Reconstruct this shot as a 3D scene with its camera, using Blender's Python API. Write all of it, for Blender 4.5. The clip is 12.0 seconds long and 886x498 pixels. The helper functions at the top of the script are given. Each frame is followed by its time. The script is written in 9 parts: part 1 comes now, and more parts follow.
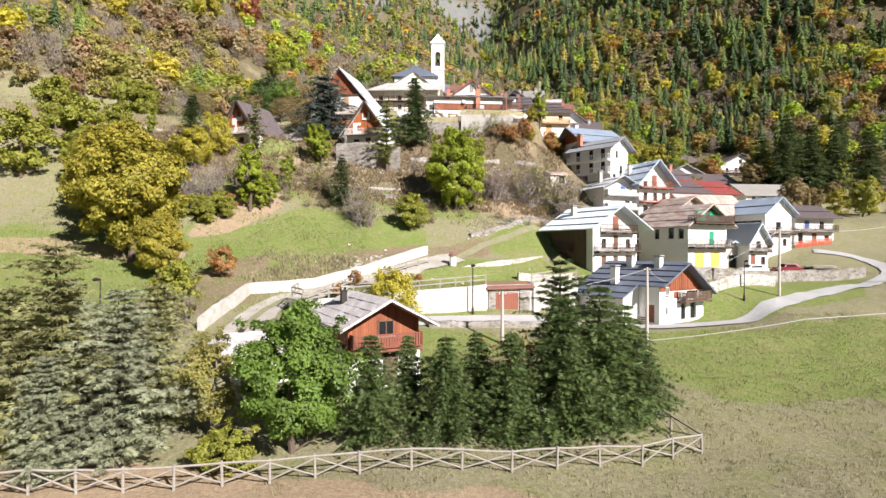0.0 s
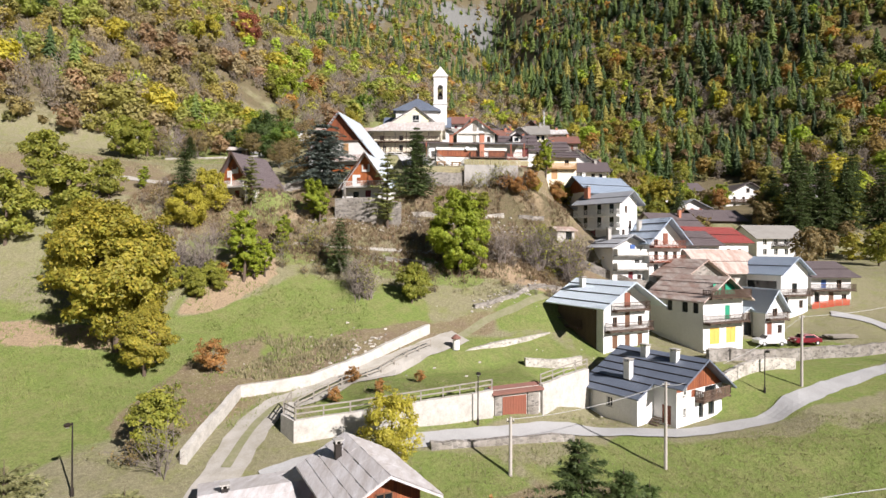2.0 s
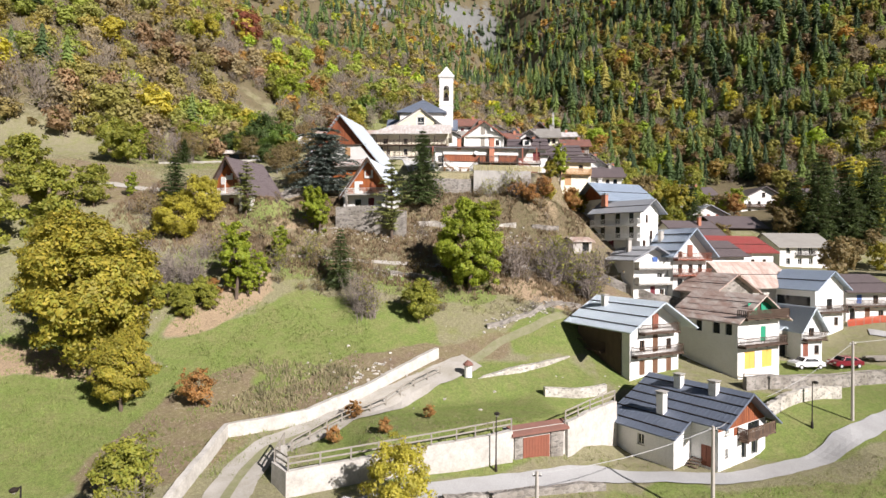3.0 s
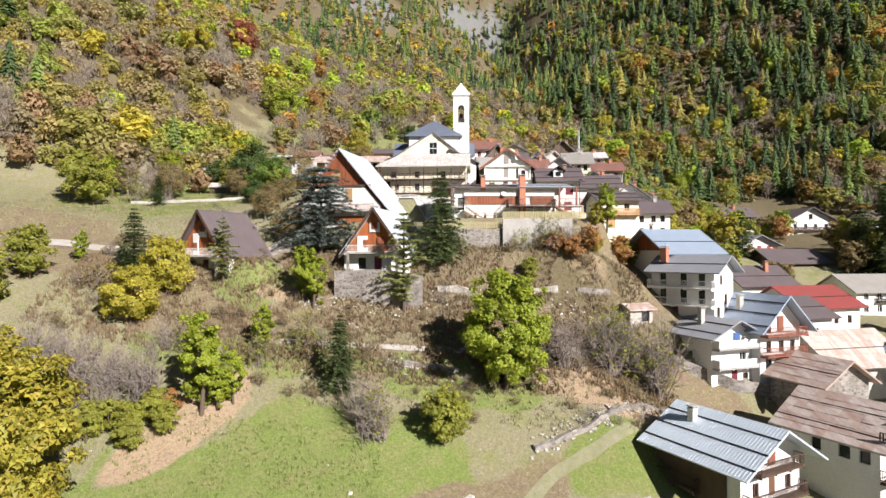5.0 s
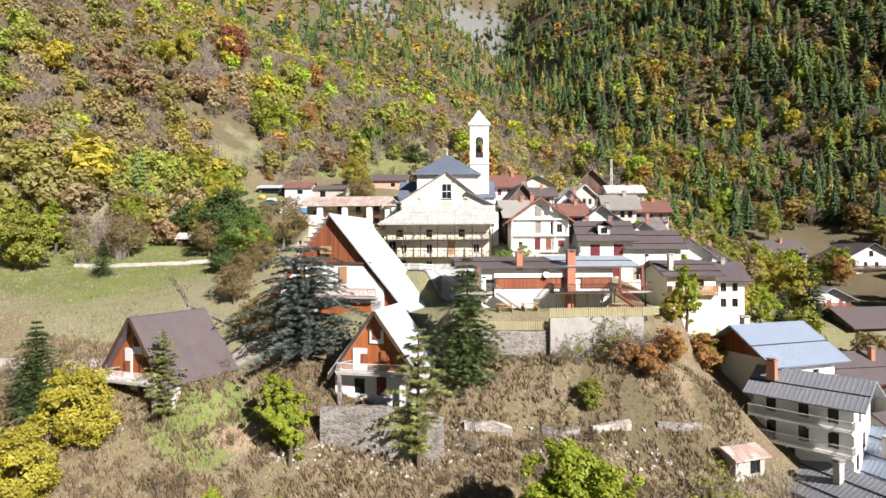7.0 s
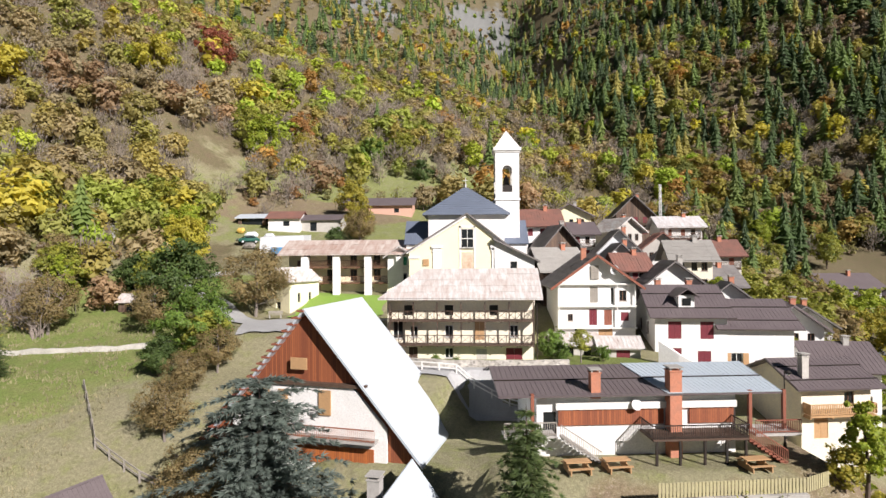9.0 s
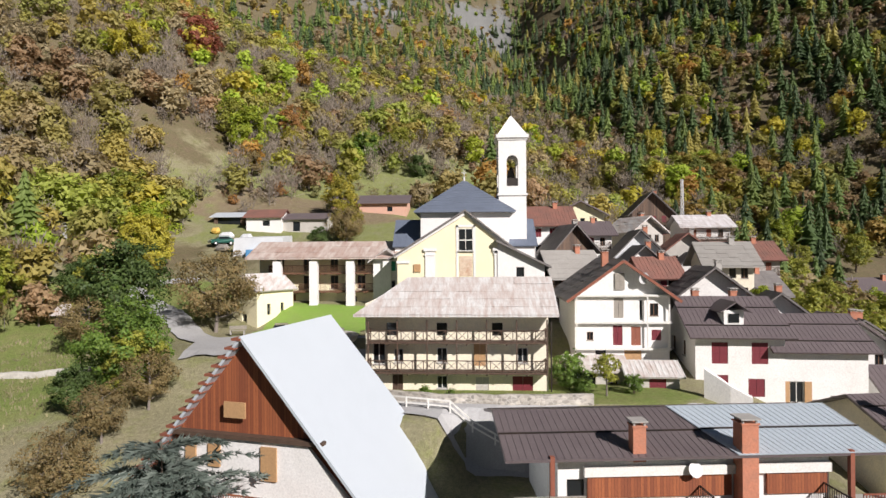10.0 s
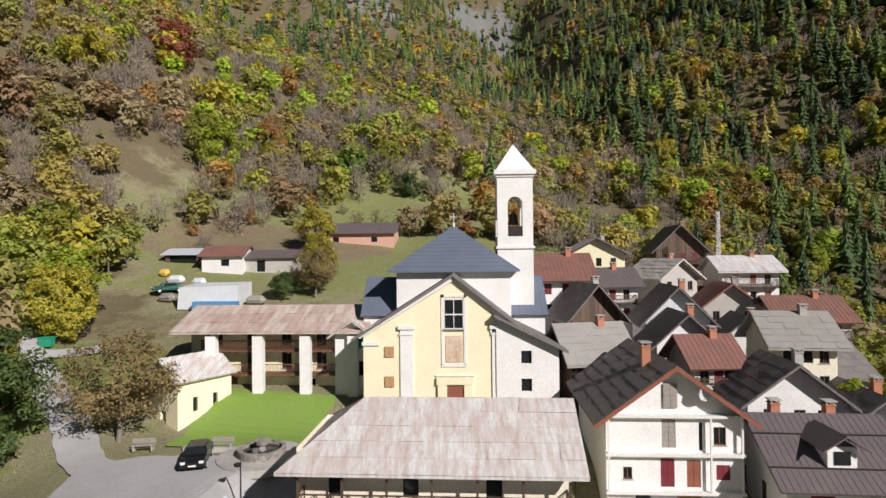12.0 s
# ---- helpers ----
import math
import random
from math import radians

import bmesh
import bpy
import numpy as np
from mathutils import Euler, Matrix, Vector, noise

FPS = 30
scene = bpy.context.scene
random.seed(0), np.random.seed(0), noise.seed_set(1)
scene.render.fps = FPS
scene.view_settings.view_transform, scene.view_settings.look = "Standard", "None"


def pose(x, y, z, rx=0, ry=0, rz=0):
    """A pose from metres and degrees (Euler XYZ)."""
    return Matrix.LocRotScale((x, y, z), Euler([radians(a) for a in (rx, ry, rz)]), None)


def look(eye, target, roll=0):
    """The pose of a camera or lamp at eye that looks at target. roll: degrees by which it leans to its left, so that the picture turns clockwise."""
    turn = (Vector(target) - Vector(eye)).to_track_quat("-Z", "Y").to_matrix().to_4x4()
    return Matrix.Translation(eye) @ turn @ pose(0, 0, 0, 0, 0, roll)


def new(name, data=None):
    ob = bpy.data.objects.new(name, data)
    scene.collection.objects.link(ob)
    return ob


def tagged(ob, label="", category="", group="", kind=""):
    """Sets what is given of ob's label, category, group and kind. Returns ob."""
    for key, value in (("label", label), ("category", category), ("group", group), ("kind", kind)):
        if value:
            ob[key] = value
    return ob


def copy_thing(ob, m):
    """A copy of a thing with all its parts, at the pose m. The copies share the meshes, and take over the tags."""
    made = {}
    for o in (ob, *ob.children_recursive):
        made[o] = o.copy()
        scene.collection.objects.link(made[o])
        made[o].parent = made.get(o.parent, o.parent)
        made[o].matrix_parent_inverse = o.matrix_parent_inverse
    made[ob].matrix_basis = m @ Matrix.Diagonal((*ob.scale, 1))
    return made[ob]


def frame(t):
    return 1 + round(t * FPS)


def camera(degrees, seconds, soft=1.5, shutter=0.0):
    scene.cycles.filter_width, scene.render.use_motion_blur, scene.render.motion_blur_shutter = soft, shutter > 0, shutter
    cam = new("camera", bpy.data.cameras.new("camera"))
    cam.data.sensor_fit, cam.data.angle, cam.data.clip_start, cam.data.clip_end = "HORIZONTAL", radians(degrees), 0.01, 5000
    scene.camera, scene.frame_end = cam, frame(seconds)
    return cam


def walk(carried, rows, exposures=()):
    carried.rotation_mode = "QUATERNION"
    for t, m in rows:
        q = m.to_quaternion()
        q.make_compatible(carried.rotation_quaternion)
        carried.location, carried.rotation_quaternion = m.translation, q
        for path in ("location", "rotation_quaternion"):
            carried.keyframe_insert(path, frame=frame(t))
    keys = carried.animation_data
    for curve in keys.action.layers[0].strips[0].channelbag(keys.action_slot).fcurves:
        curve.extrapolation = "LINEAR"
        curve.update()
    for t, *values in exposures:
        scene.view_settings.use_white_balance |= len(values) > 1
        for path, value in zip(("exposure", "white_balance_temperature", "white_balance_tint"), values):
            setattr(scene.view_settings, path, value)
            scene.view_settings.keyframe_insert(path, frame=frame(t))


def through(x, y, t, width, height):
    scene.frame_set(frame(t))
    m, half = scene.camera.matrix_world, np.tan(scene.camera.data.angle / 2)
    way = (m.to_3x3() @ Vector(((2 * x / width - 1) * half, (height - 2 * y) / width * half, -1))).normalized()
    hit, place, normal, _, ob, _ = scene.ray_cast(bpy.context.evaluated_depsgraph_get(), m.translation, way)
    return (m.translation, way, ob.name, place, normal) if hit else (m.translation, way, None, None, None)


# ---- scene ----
cam = camera(76.8, 12.0)
PATH = [
    (0, (0.603, 0.742, 20.01), (0.591, 2.742, 20.005), 0.1),
    (0.5, (0.642, 0.861, 21.809), (0.63, 2.861, 21.807), 0.1),
    (1, (0.633, 0.911, 24.091), (0.621, 2.911, 24.092), 0.2),
    (1.5, (0.567, 2.064, 26.706), (0.555, 4.064, 26.708), 0.2),
    (2, (0.328, 4.301, 29.523), (0.312, 6.301, 29.525), 0.3),
    (2.5, (-0.044, 7.0, 30.681), (-0.064, 9.0, 30.684), 0.3),
    (3, (-0.657, 10.386, 31.273), (-0.681, 12.386, 31.278), 0.4),
    (5, (-3.364, 27.584, 40.232), (-3.406, 29.584, 40.244), -0.2),
    (5.5, (-3.991, 32.33, 42.892), (-4.035, 34.33, 42.904), -0.2),
    (6, (-4.782, 37.689, 45.886), (-4.827, 39.688, 45.897), -0.3),
    (6.5, (-5.563, 42.742, 48.828), (-5.608, 44.742, 48.838), -0.3),
    (7, (-6.369, 47.759, 51.754), (-6.413, 49.759, 51.762), -0.2),
    (7.5, (-7.158, 53.026, 54.837), (-7.204, 55.026, 54.844), -0.3),
    (9.5, (-9.403, 75.551, 61.014), (-9.456, 77.551, 61.021), -0.4),
    (10, (-8.672, 81.254, 60.954), (-8.728, 83.253, 60.963), -0.4),
    (10.5, (-7.85, 87.398, 61.012), (-7.911, 89.397, 61.022), -0.5),
    (11, (-7.655, 92.584, 62.911), (-7.715, 94.583, 62.926), -0.5),
    (11.5, (-7.335, 96.024, 65.065), (-7.396, 98.023, 65.083), -0.6),
    (12, (-7.19, 97.186, 67.537), (-7.253, 99.185, 67.555), -0.6),
]
EXPOSURES = [(0.0, 0.98), (2.5, 0.66), (6.0, 0.88), (7.5, 0.86), (9.5, 0.50), (11.0, 0.16), (12.0, 0.12)]
walk(cam, [(t, look(eye, target, roll)) for t, eye, target, roll in PATH], EXPOSURES)

# ---------------------------------------------------------------- light
SUN_AZ, SUN_EL = 139.0, 32.0   # degrees clockwise from +y, and above the horizon
world = bpy.data.worlds.new("sky")
scene.world = world
world.use_nodes = True
wn = world.node_tree
sky = wn.nodes.new("ShaderNodeTexSky")
sky.sky_type, sky.sun_disc = "NISHITA", False
sky.sun_elevation, sky.sun_rotation, sky.altitude = radians(SUN_EL), radians(SUN_AZ), 1300
wn.nodes["Background"].inputs["Strength"].default_value = 0.022
wn.links.new(sky.outputs[0], wn.nodes["Background"].inputs["Color"])
sun_data = bpy.data.lights.new("sun", "SUN")
sun_data.energy, sun_data.angle, sun_data.color = 5.0, radians(0.5), (1.0, 0.93, 0.905)
sun = new("sun", sun_data)
sun_way = Vector((math.sin(radians(SUN_AZ)) * math.cos(radians(SUN_EL)), math.cos(radians(SUN_AZ)) * math.cos(radians(SUN_EL)), math.sin(radians(SUN_EL))))
sun.matrix_world = look(sun_way * 300, (0, 0, 0))


# ---------------------------------------------------------------- materials
def node(tree, kind, **values):
    n = tree.nodes.new(kind)
    for key, value in values.items():
        n.inputs[key].default_value = value
    return n


def ramp(tree, fac, stops):
    r = tree.nodes.new("ShaderNodeValToRGB")
    el = r.color_ramp.elements
    while len(el) < len(stops):
        el.new(0.5)
    for e, (pos, col) in zip(el, stops):
        e.position, e.color = pos, (*col, 1)
    tree.links.new(fac, r.inputs[0])
    return r.outputs[0]


def mixed(tree, fac, a, b, blend="MIX"):
    m = tree.nodes.new("ShaderNodeMix")
    m.data_type, m.blend_type = "RGBA", blend
    for socket, value in ((m.inputs["Factor"], fac), (m.inputs["A"], a), (m.inputs["B"], b)):
        if isinstance(value, (int, float)):
            socket.default_value = value
        elif isinstance(value, tuple):
            socket.default_value = (*value, 1)
        else:
            tree.links.new(value, socket)
    return m.outputs["Result"]


def noise_of(tree, scale, detail=4.0, rough=0.6, stretch=None, world_space=True):
    n = node(tree, "ShaderNodeTexNoise", Scale=scale, Detail=detail, Roughness=rough)
    if world_space:
        where = tree.nodes.new("ShaderNodeNewGeometry").outputs["Position"]
    else:
        where = tree.nodes.new("ShaderNodeTexCoord").outputs["Object"]
    if stretch:
        mp = tree.nodes.new("ShaderNodeMapping")
        mp.inputs["Scale"].default_value = stretch
        tree.links.new(where, mp.inputs["Vector"])
        where = mp.outputs[0]
    tree.links.new(where, n.inputs["Vector"])
    return n.outputs["Fac"]


def base(name):
    m = bpy.data.materials.new(name)
    m.use_nodes = True
    return m, m.node_tree, m.node_tree.nodes["Principled BSDF"]


def bumped(tree, shader, height, strength=0.3, distance=0.02):
    b = node(tree, "ShaderNodeBump", Strength=strength, Distance=distance)
    tree.links.new(height, b.inputs["Height"])
    tree.links.new(b.outputs[0], shader.inputs["Normal"])


def surface(name, col, dirt=None, rough=0.85, metal=0.0, big=0.6, fine=9.0, amount=0.5, bump=0.25, stretch=None, island=0.0):
    """A worn surface: its colour, patches of dirt colour, fine grain, and relief."""
    m, t, p = base(name)
    dirt = dirt or tuple(c * 0.62 for c in col)
    patch = ramp(t, noise_of(t, big, 5, 0.65, stretch), [(0.38, (0, 0, 0)), (0.72, (1, 1, 1))])
    patch_fac = node(t, "ShaderNodeMath", **{})
    patch_fac.operation = "MULTIPLY"
    t.links.new(patch, patch_fac.inputs[0])
    patch_fac.inputs[1].default_value = amount
    colour = mixed(t, patch_fac.outputs[0], col, dirt)
    grain = noise_of(t, fine, 3, 0.7, stretch)
    colour = mixed(t, 1.0, colour, ramp(t, grain, [(0.3, (0.84, 0.84, 0.84)), (0.7, (1.1, 1.1, 1.1))]), "MULTIPLY")
    if island:
        rnd = t.nodes.new("ShaderNodeObjectInfo").outputs["Random"]
        gate = node(t, "ShaderNodeMath")
        gate.operation = "MULTIPLY"
        t.links.new(ramp(t, rnd, [(0.0, (1, 1, 1)), (0.3, (0.75, 0.75, 0.75)), (0.42, (0, 0, 0))]), gate.inputs[0])
        gate.inputs[1].default_value = island
        colour = mixed(t, gate.outputs[0], colour, mixed(t, noise_of(t, 2.0), dirt, tuple(0.5 * (a + b) for a, b in zip(col, dirt))))
    t.links.new(colour, p.inputs["Base Color"])
    p.inputs["Roughness"].default_value, p.inputs["Metallic"].default_value = rough, metal
    if bump:
        bumped(t, p, grain, bump)
    return m


def planks(name, col, dark, width=0.18, rough=0.75):
    """Upright boards: each with its own tone, dark joints between them, long grain."""
    m, t, p = base(name)
    co = t.nodes.new("ShaderNodeTexCoord").outputs["Object"]
    sep = t.nodes.new("ShaderNodeSeparateXYZ")
    t.links.new(co, sep.inputs[0])
    add = t.nodes.new("ShaderNodeMath")
    add.operation = "ADD"
    t.links.new(sep.outputs["X"], add.inputs[0]), t.links.new(sep.outputs["Y"], add.inputs[1])
    div = t.nodes.new("ShaderNodeMath")
    div.operation = "DIVIDE"
    div.inputs[1].default_value = width
    t.links.new(add.outputs[0], div.inputs[0])
    flo = t.nodes.new("ShaderNodeMath")
    flo.operation = "FLOOR"
    t.links.new(div.outputs[0], flo.inputs[0])
    wn_ = t.nodes.new("ShaderNodeTexWhiteNoise")
    wn_.noise_dimensions = "1D"
    t.links.new(flo.outputs[0], wn_.inputs["W"])
    fra = t.nodes.new("ShaderNodeMath")
    fra.operation = "FRACT"
    t.links.new(div.outputs[0], fra.inputs[0])
    tone = ramp(t, wn_.outputs["Value"], [(0.0, dark), (1.0, col)])
    grain = noise_of(t, 6, 4, 0.7, (6, 6, 0.7), False)
    tone = mixed(t, 1.0, tone, ramp(t, grain, [(0.3, (0.7, 0.7, 0.7)), (0.7, (1.15, 1.15, 1.15))]), "MULTIPLY")
    joint = ramp(t, fra.outputs[0], [(0.0, (0.25, 0.25, 0.25)), (0.09, (1, 1, 1)), (0.93, (1, 1, 1)), (1.0, (0.25, 0.25, 0.25))])
    t.links.new(mixed(t, 1.0, tone, joint, "MULTIPLY"), p.inputs["Base Color"])
    p.inputs["Roughness"].default_value = rough
    bumped(t, p, grain, 0.3)
    return m


def masonry(name, col, mortar, scale=2.2, rough=0.9, bump=0.8):
    """Rough field stones in mortar."""
    m, t, p = base(name)
    pos = t.nodes.new("ShaderNodeNewGeometry").outputs["Position"]
    mp = t.nodes.new("ShaderNodeMapping")
    mp.inputs["Scale"].default_value = (1, 1, 1.7)
    t.links.new(pos, mp.inputs["Vector"])
    v = node(t, "ShaderNodeTexVoronoi", Scale=scale)
    e = node(t, "ShaderNodeTexVoronoi", Scale=scale)
    e.feature = "DISTANCE_TO_EDGE"
    t.links.new(mp.outputs[0], v.inputs["Vector"]), t.links.new(mp.outputs[0], e.inputs["Vector"])
    sep = t.nodes.new("ShaderNodeSeparateColor")
    t.links.new(v.outputs["Color"], sep.inputs[0])
    stone = ramp(t, sep.outputs[0], [(0.0, tuple(c * 0.55 for c in col)), (0.6, col), (1.0, tuple(min(1, c * 1.3) for c in col))])
    stain = ramp(t, noise_of(t, 0.5), [(0.35, (0.7, 0.68, 0.64)), (0.7, (1.1, 1.1, 1.1))])
    joint = ramp(t, e.outputs["Distance"], [(0.0, (0, 0, 0)), (0.12, (1, 1, 1))])
    colour = mixed(t, joint, mortar, stone)
    t.links.new(mixed(t, 1.0, colour, stain, "MULTIPLY"), p.inputs["Base Color"])
    p.inputs["Roughness"].default_value = rough
    bumped(t, p, joint, bump, 0.05)
    return m


def leaves(name, a, b, gloss=0.6, through=0.4):
    """Leaves of two tones, changing from leaf to leaf, that let light through."""
    m, t, p = base(name)
    rnd = t.nodes.new("ShaderNodeNewGeometry").outputs["Random Per Island"]
    blot = noise_of(t, 0.45, 2)
    tone = mixed(t, rnd, a, b)
    tone = mixed(t, 1.0, tone, ramp(t, blot, [(0.3, (0.72, 0.72, 0.7)), (0.7, (1.2, 1.2, 1.15))]), "MULTIPLY")
    t.links.new(tone, p.inputs["Base Color"])
    p.inputs["Roughness"].default_value = gloss
    tr = t.nodes.new("ShaderNodeBsdfTranslucent")
    t.links.new(tone, tr.inputs["Color"])
    mx = t.nodes.new("ShaderNodeMixShader")
    mx.inputs[0].default_value = through
    t.links.new(p.outputs[0], mx.inputs[1]), t.links.new(tr.outputs[0], mx.inputs[2])
    t.links.new(mx.outputs[0], t.nodes["Material Output"].inputs["Surface"])
    return m


def tinted_leaves(name, through=0.45):
    """Leaves of a whole wood: each tree has its own tone, stored with its mesh."""
    m, t, p = base(name)
    at = t.nodes.new("ShaderNodeAttribute")
    at.attribute_name = "tone"
    rnd = t.nodes.new("ShaderNodeNewGeometry").outputs["Random Per Island"]
    tone = mixed(t, 1.0, at.outputs["Color"], ramp(t, rnd, [(0.0, (0.87, 0.88, 0.87)), (1.0, (1.13, 1.12, 1.11))]), "MULTIPLY")
    t.links.new(tone, p.inputs["Base Color"])
    p.inputs["Roughness"].default_value = 0.7
    tr = t.nodes.new("ShaderNodeBsdfTranslucent")
    t.links.new(tone, tr.inputs["Color"])
    mx = t.nodes.new("ShaderNodeMixShader")
    mx.inputs[0].default_value = through
    t.links.new(p.outputs[0], mx.inputs[1]), t.links.new(tr.outputs[0], mx.inputs[2])
    t.links.new(mx.outputs[0], t.nodes["Material Output"].inputs["Surface"])
    return m


def dark_gloss(name):
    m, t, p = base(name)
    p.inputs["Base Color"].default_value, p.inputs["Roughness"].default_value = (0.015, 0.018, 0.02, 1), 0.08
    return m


def ground_material():
    m, t, p = base("grass_and_soil")
    at = t.nodes.new("ShaderNodeAttribute")
    at.attribute_name = "cover"
    sep = t.nodes.new("ShaderNodeSeparateColor")
    t.links.new(at.outputs["Color"], sep.inputs[0])
    patch, mid, fine, tiny = noise_of(t, 0.09, 4, 0.6), noise_of(t, 0.5, 5, 0.7), noise_of(t, 3.5, 5, 0.75), noise_of(t, 14, 3, 0.8)

    def edge(channel, wobble):
        """The cover's amount with its border frayed by noise."""
        a = t.nodes.new("ShaderNodeMath")
        a.operation = "MULTIPLY_ADD"
        t.links.new(wobble, a.inputs[0])
        a.inputs[1].default_value = 0.9
        a.inputs[2].default_value = -0.45
        b = t.nodes.new("ShaderNodeMath")
        b.operation = "ADD"
        t.links.new(channel, b.inputs[0]), t.links.new(a.outputs[0], b.inputs[1])
        return ramp(t, b.outputs[0], [(0.36, (0, 0, 0)), (0.64, (1, 1, 1))])

    dry = mixed(t, patch, (0.265, 0.235, 0.17), (0.225, 0.22, 0.125))
    dry = mixed(t, ramp(t, mid, [(0.48, (0, 0, 0)), (0.72, (1, 1, 1))]), dry, (0.205, 0.215, 0.09))
    green = mixed(t, ramp(t, mid, [(0.4, (0, 0, 0)), (0.7, (1, 1, 1))]), (0.17, 0.218, 0.066), (0.22, 0.222, 0.098))
    scrub = mixed(t, ramp(t, mid, [(0.35, (0, 0, 0)), (0.65, (1, 1, 1))]), (0.20, 0.15, 0.11), (0.22, 0.19, 0.11))
    scrub = mixed(t, ramp(t, fine, [(0.55, (0, 0, 0)), (0.75, (1, 1, 1))]), scrub, (0.30, 0.265, 0.23))
    litter = mixed(t, ramp(t, mid, [(0.35, (0, 0, 0)), (0.7, (1, 1, 1))]), (0.16, 0.125, 0.085), (0.135, 0.125, 0.07))
    tan = mixed(t, mid, (0.38, 0.285, 0.20), (0.31, 0.235, 0.165))
    colour = mixed(t, edge(sep.outputs[0], mid), dry, green)
    colour = mixed(t, edge(sep.outputs[1], mid), colour, scrub)
    colour = mixed(t, edge(sep.outputs[2], mid), colour, litter)
    at2 = t.nodes.new("ShaderNodeAttribute")
    at2.attribute_name = "bare"
    sep2 = t.nodes.new("ShaderNodeSeparateColor")
    t.links.new(at2.outputs["Color"], sep2.inputs[0])
    colour = mixed(t, edge(sep2.outputs[0], mid), colour, tan)
    rock = mixed(t, fine, (0.11, 0.115, 0.115), (0.27, 0.27, 0.275))
    colour = mixed(t, edge(sep2.outputs[1], patch), colour, rock)
    colour = mixed(t, 1.0, colour, ramp(t, fine, [(0.3, (0.7, 0.7, 0.68)), (0.7, (1.25, 1.25, 1.2))]), "MULTIPLY")
    colour = mixed(t, 1.0, colour, ramp(t, tiny, [(0.3, (0.72, 0.72, 0.7)), (0.7, (1.22, 1.22, 1.2))]), "MULTIPLY")
    t.links.new(colour, p.inputs["Base Color"])
    p.inputs["Roughness"].default_value = 0.95
    p.inputs["Specular IOR Level"].default_value = 0.1
    bumped(t, p, fine, 0.7, 0.15)
    return m


GROUND = ground_material()
WHITE = surface("white_plaster", (0.80, 0.79, 0.77), (0.62, 0.60, 0.56), 0.9, amount=0.4, big=0.5, bump=0.05)
CREAM = surface("cream_plaster", (0.86, 0.80, 0.56), (0.74, 0.67, 0.46), 0.9, amount=0.5, big=0.5, bump=0.05)
FRESCO = surface("faded_fresco_plaster", (0.66, 0.55, 0.42), (0.45, 0.26, 0.17), 0.9, amount=0.9, big=1.6, bump=0.05)
OLDCREAM = surface("weathered_ochre_plaster", (0.84, 0.77, 0.60), (0.66, 0.62, 0.53), 0.92, amount=0.7, big=0.7, bump=0.3)
GREYPL = surface("grey_plaster", (0.52, 0.49, 0.45), (0.36, 0.34, 0.31), 0.92, amount=0.6, big=0.6, bump=0.3)
PINK = surface("pink_plaster", (0.62, 0.36, 0.27), (0.5, 0.36, 0.3), 0.9, amount=0.5)
CONCRETE = surface("stained_concrete", (0.45, 0.43, 0.40), (0.26, 0.25, 0.235), 0.9, amount=0.8, big=0.35, stretch=(1, 1, 0.5))
STONE = masonry("stone_wall", (0.31, 0.285, 0.26), (0.36, 0.34, 0.315))
PALESTONE = masonry("pale_limewashed_stone", (0.50, 0.47, 0.425), (0.57, 0.545, 0.50), 2.6, bump=0.5)
BLUEROOF = surface("slate_blue_sheet_roof", (0.16, 0.19, 0.25), (0.12, 0.14, 0.18), 0.5, 0.2, amount=0.5, bump=0.05)
LIGHTROOF = surface("pale_blue_sheet_roof", (0.56, 0.635, 0.70), (0.49, 0.56, 0.62), 0.4, 0.2, amount=0.5, bump=0.05)
GREYBLUE = surface("blue_grey_sheet_roof", (0.30, 0.315, 0.34), (0.22, 0.23, 0.25), 0.5, 0.1, amount=0.5, bump=0.05)
STEELBLUE = surface("steel_blue_sheet_roof", (0.33, 0.40, 0.50), (0.28, 0.34, 0.42), 0.5, 0.2, amount=0.5, bump=0.05)
BROWNROOF = surface("dark_brown_sheet_roof", (0.145, 0.118, 0.122), (0.19, 0.16, 0.16), 0.45, 0.1, amount=0.5, bump=0.05)
WHITEROOF = surface("pale_metal_sheet_roof", (0.54, 0.59, 0.64), (0.49, 0.54, 0.58), 0.5, 0.1, amount=0.3, fine=40, bump=0.03)
RUSTROOF = surface("rust_streaked_sheet_roof", (0.58, 0.51, 0.46), (0.30, 0.15, 0.105), 0.7, 0.0, amount=0.75, big=0.7, bump=0.1, stretch=(2.6, 0.5, 0.5), island=0.55)
GREYRUST = surface("grey_weathered_sheet_roof", (0.62, 0.615, 0.60), (0.36, 0.235, 0.185), 0.7, 0.0, amount=0.75, big=1.1, fine=5, bump=0.1, stretch=(2.6, 0.5, 0.5), island=0.3)
REDROOF = surface("faded_red_sheet_roof", (0.32, 0.065, 0.06), (0.22, 0.08, 0.07), 0.6, 0.1, amount=0.6)
REDTILE = surface("rusty_red_roof", (0.23, 0.105, 0.08), (0.13, 0.08, 0.065), 0.8, amount=0.7)
DARKSLATE = surface("dark_stone_slabs", (0.15, 0.138, 0.134), (0.23, 0.21, 0.195), 0.75, amount=0.6, big=1.3, bump=0.3, island=0.5)
WOOD = planks("red_brown_boards", (0.36, 0.115, 0.045), (0.22, 0.065, 0.03))
WOODORANGE = planks("varnished_orange_boards", (0.48, 0.15, 0.04), (0.34, 0.10, 0.03))
WOODOLD = planks("old_grey_brown_boards", (0.19, 0.12, 0.08), (0.09, 0.06, 0.045))
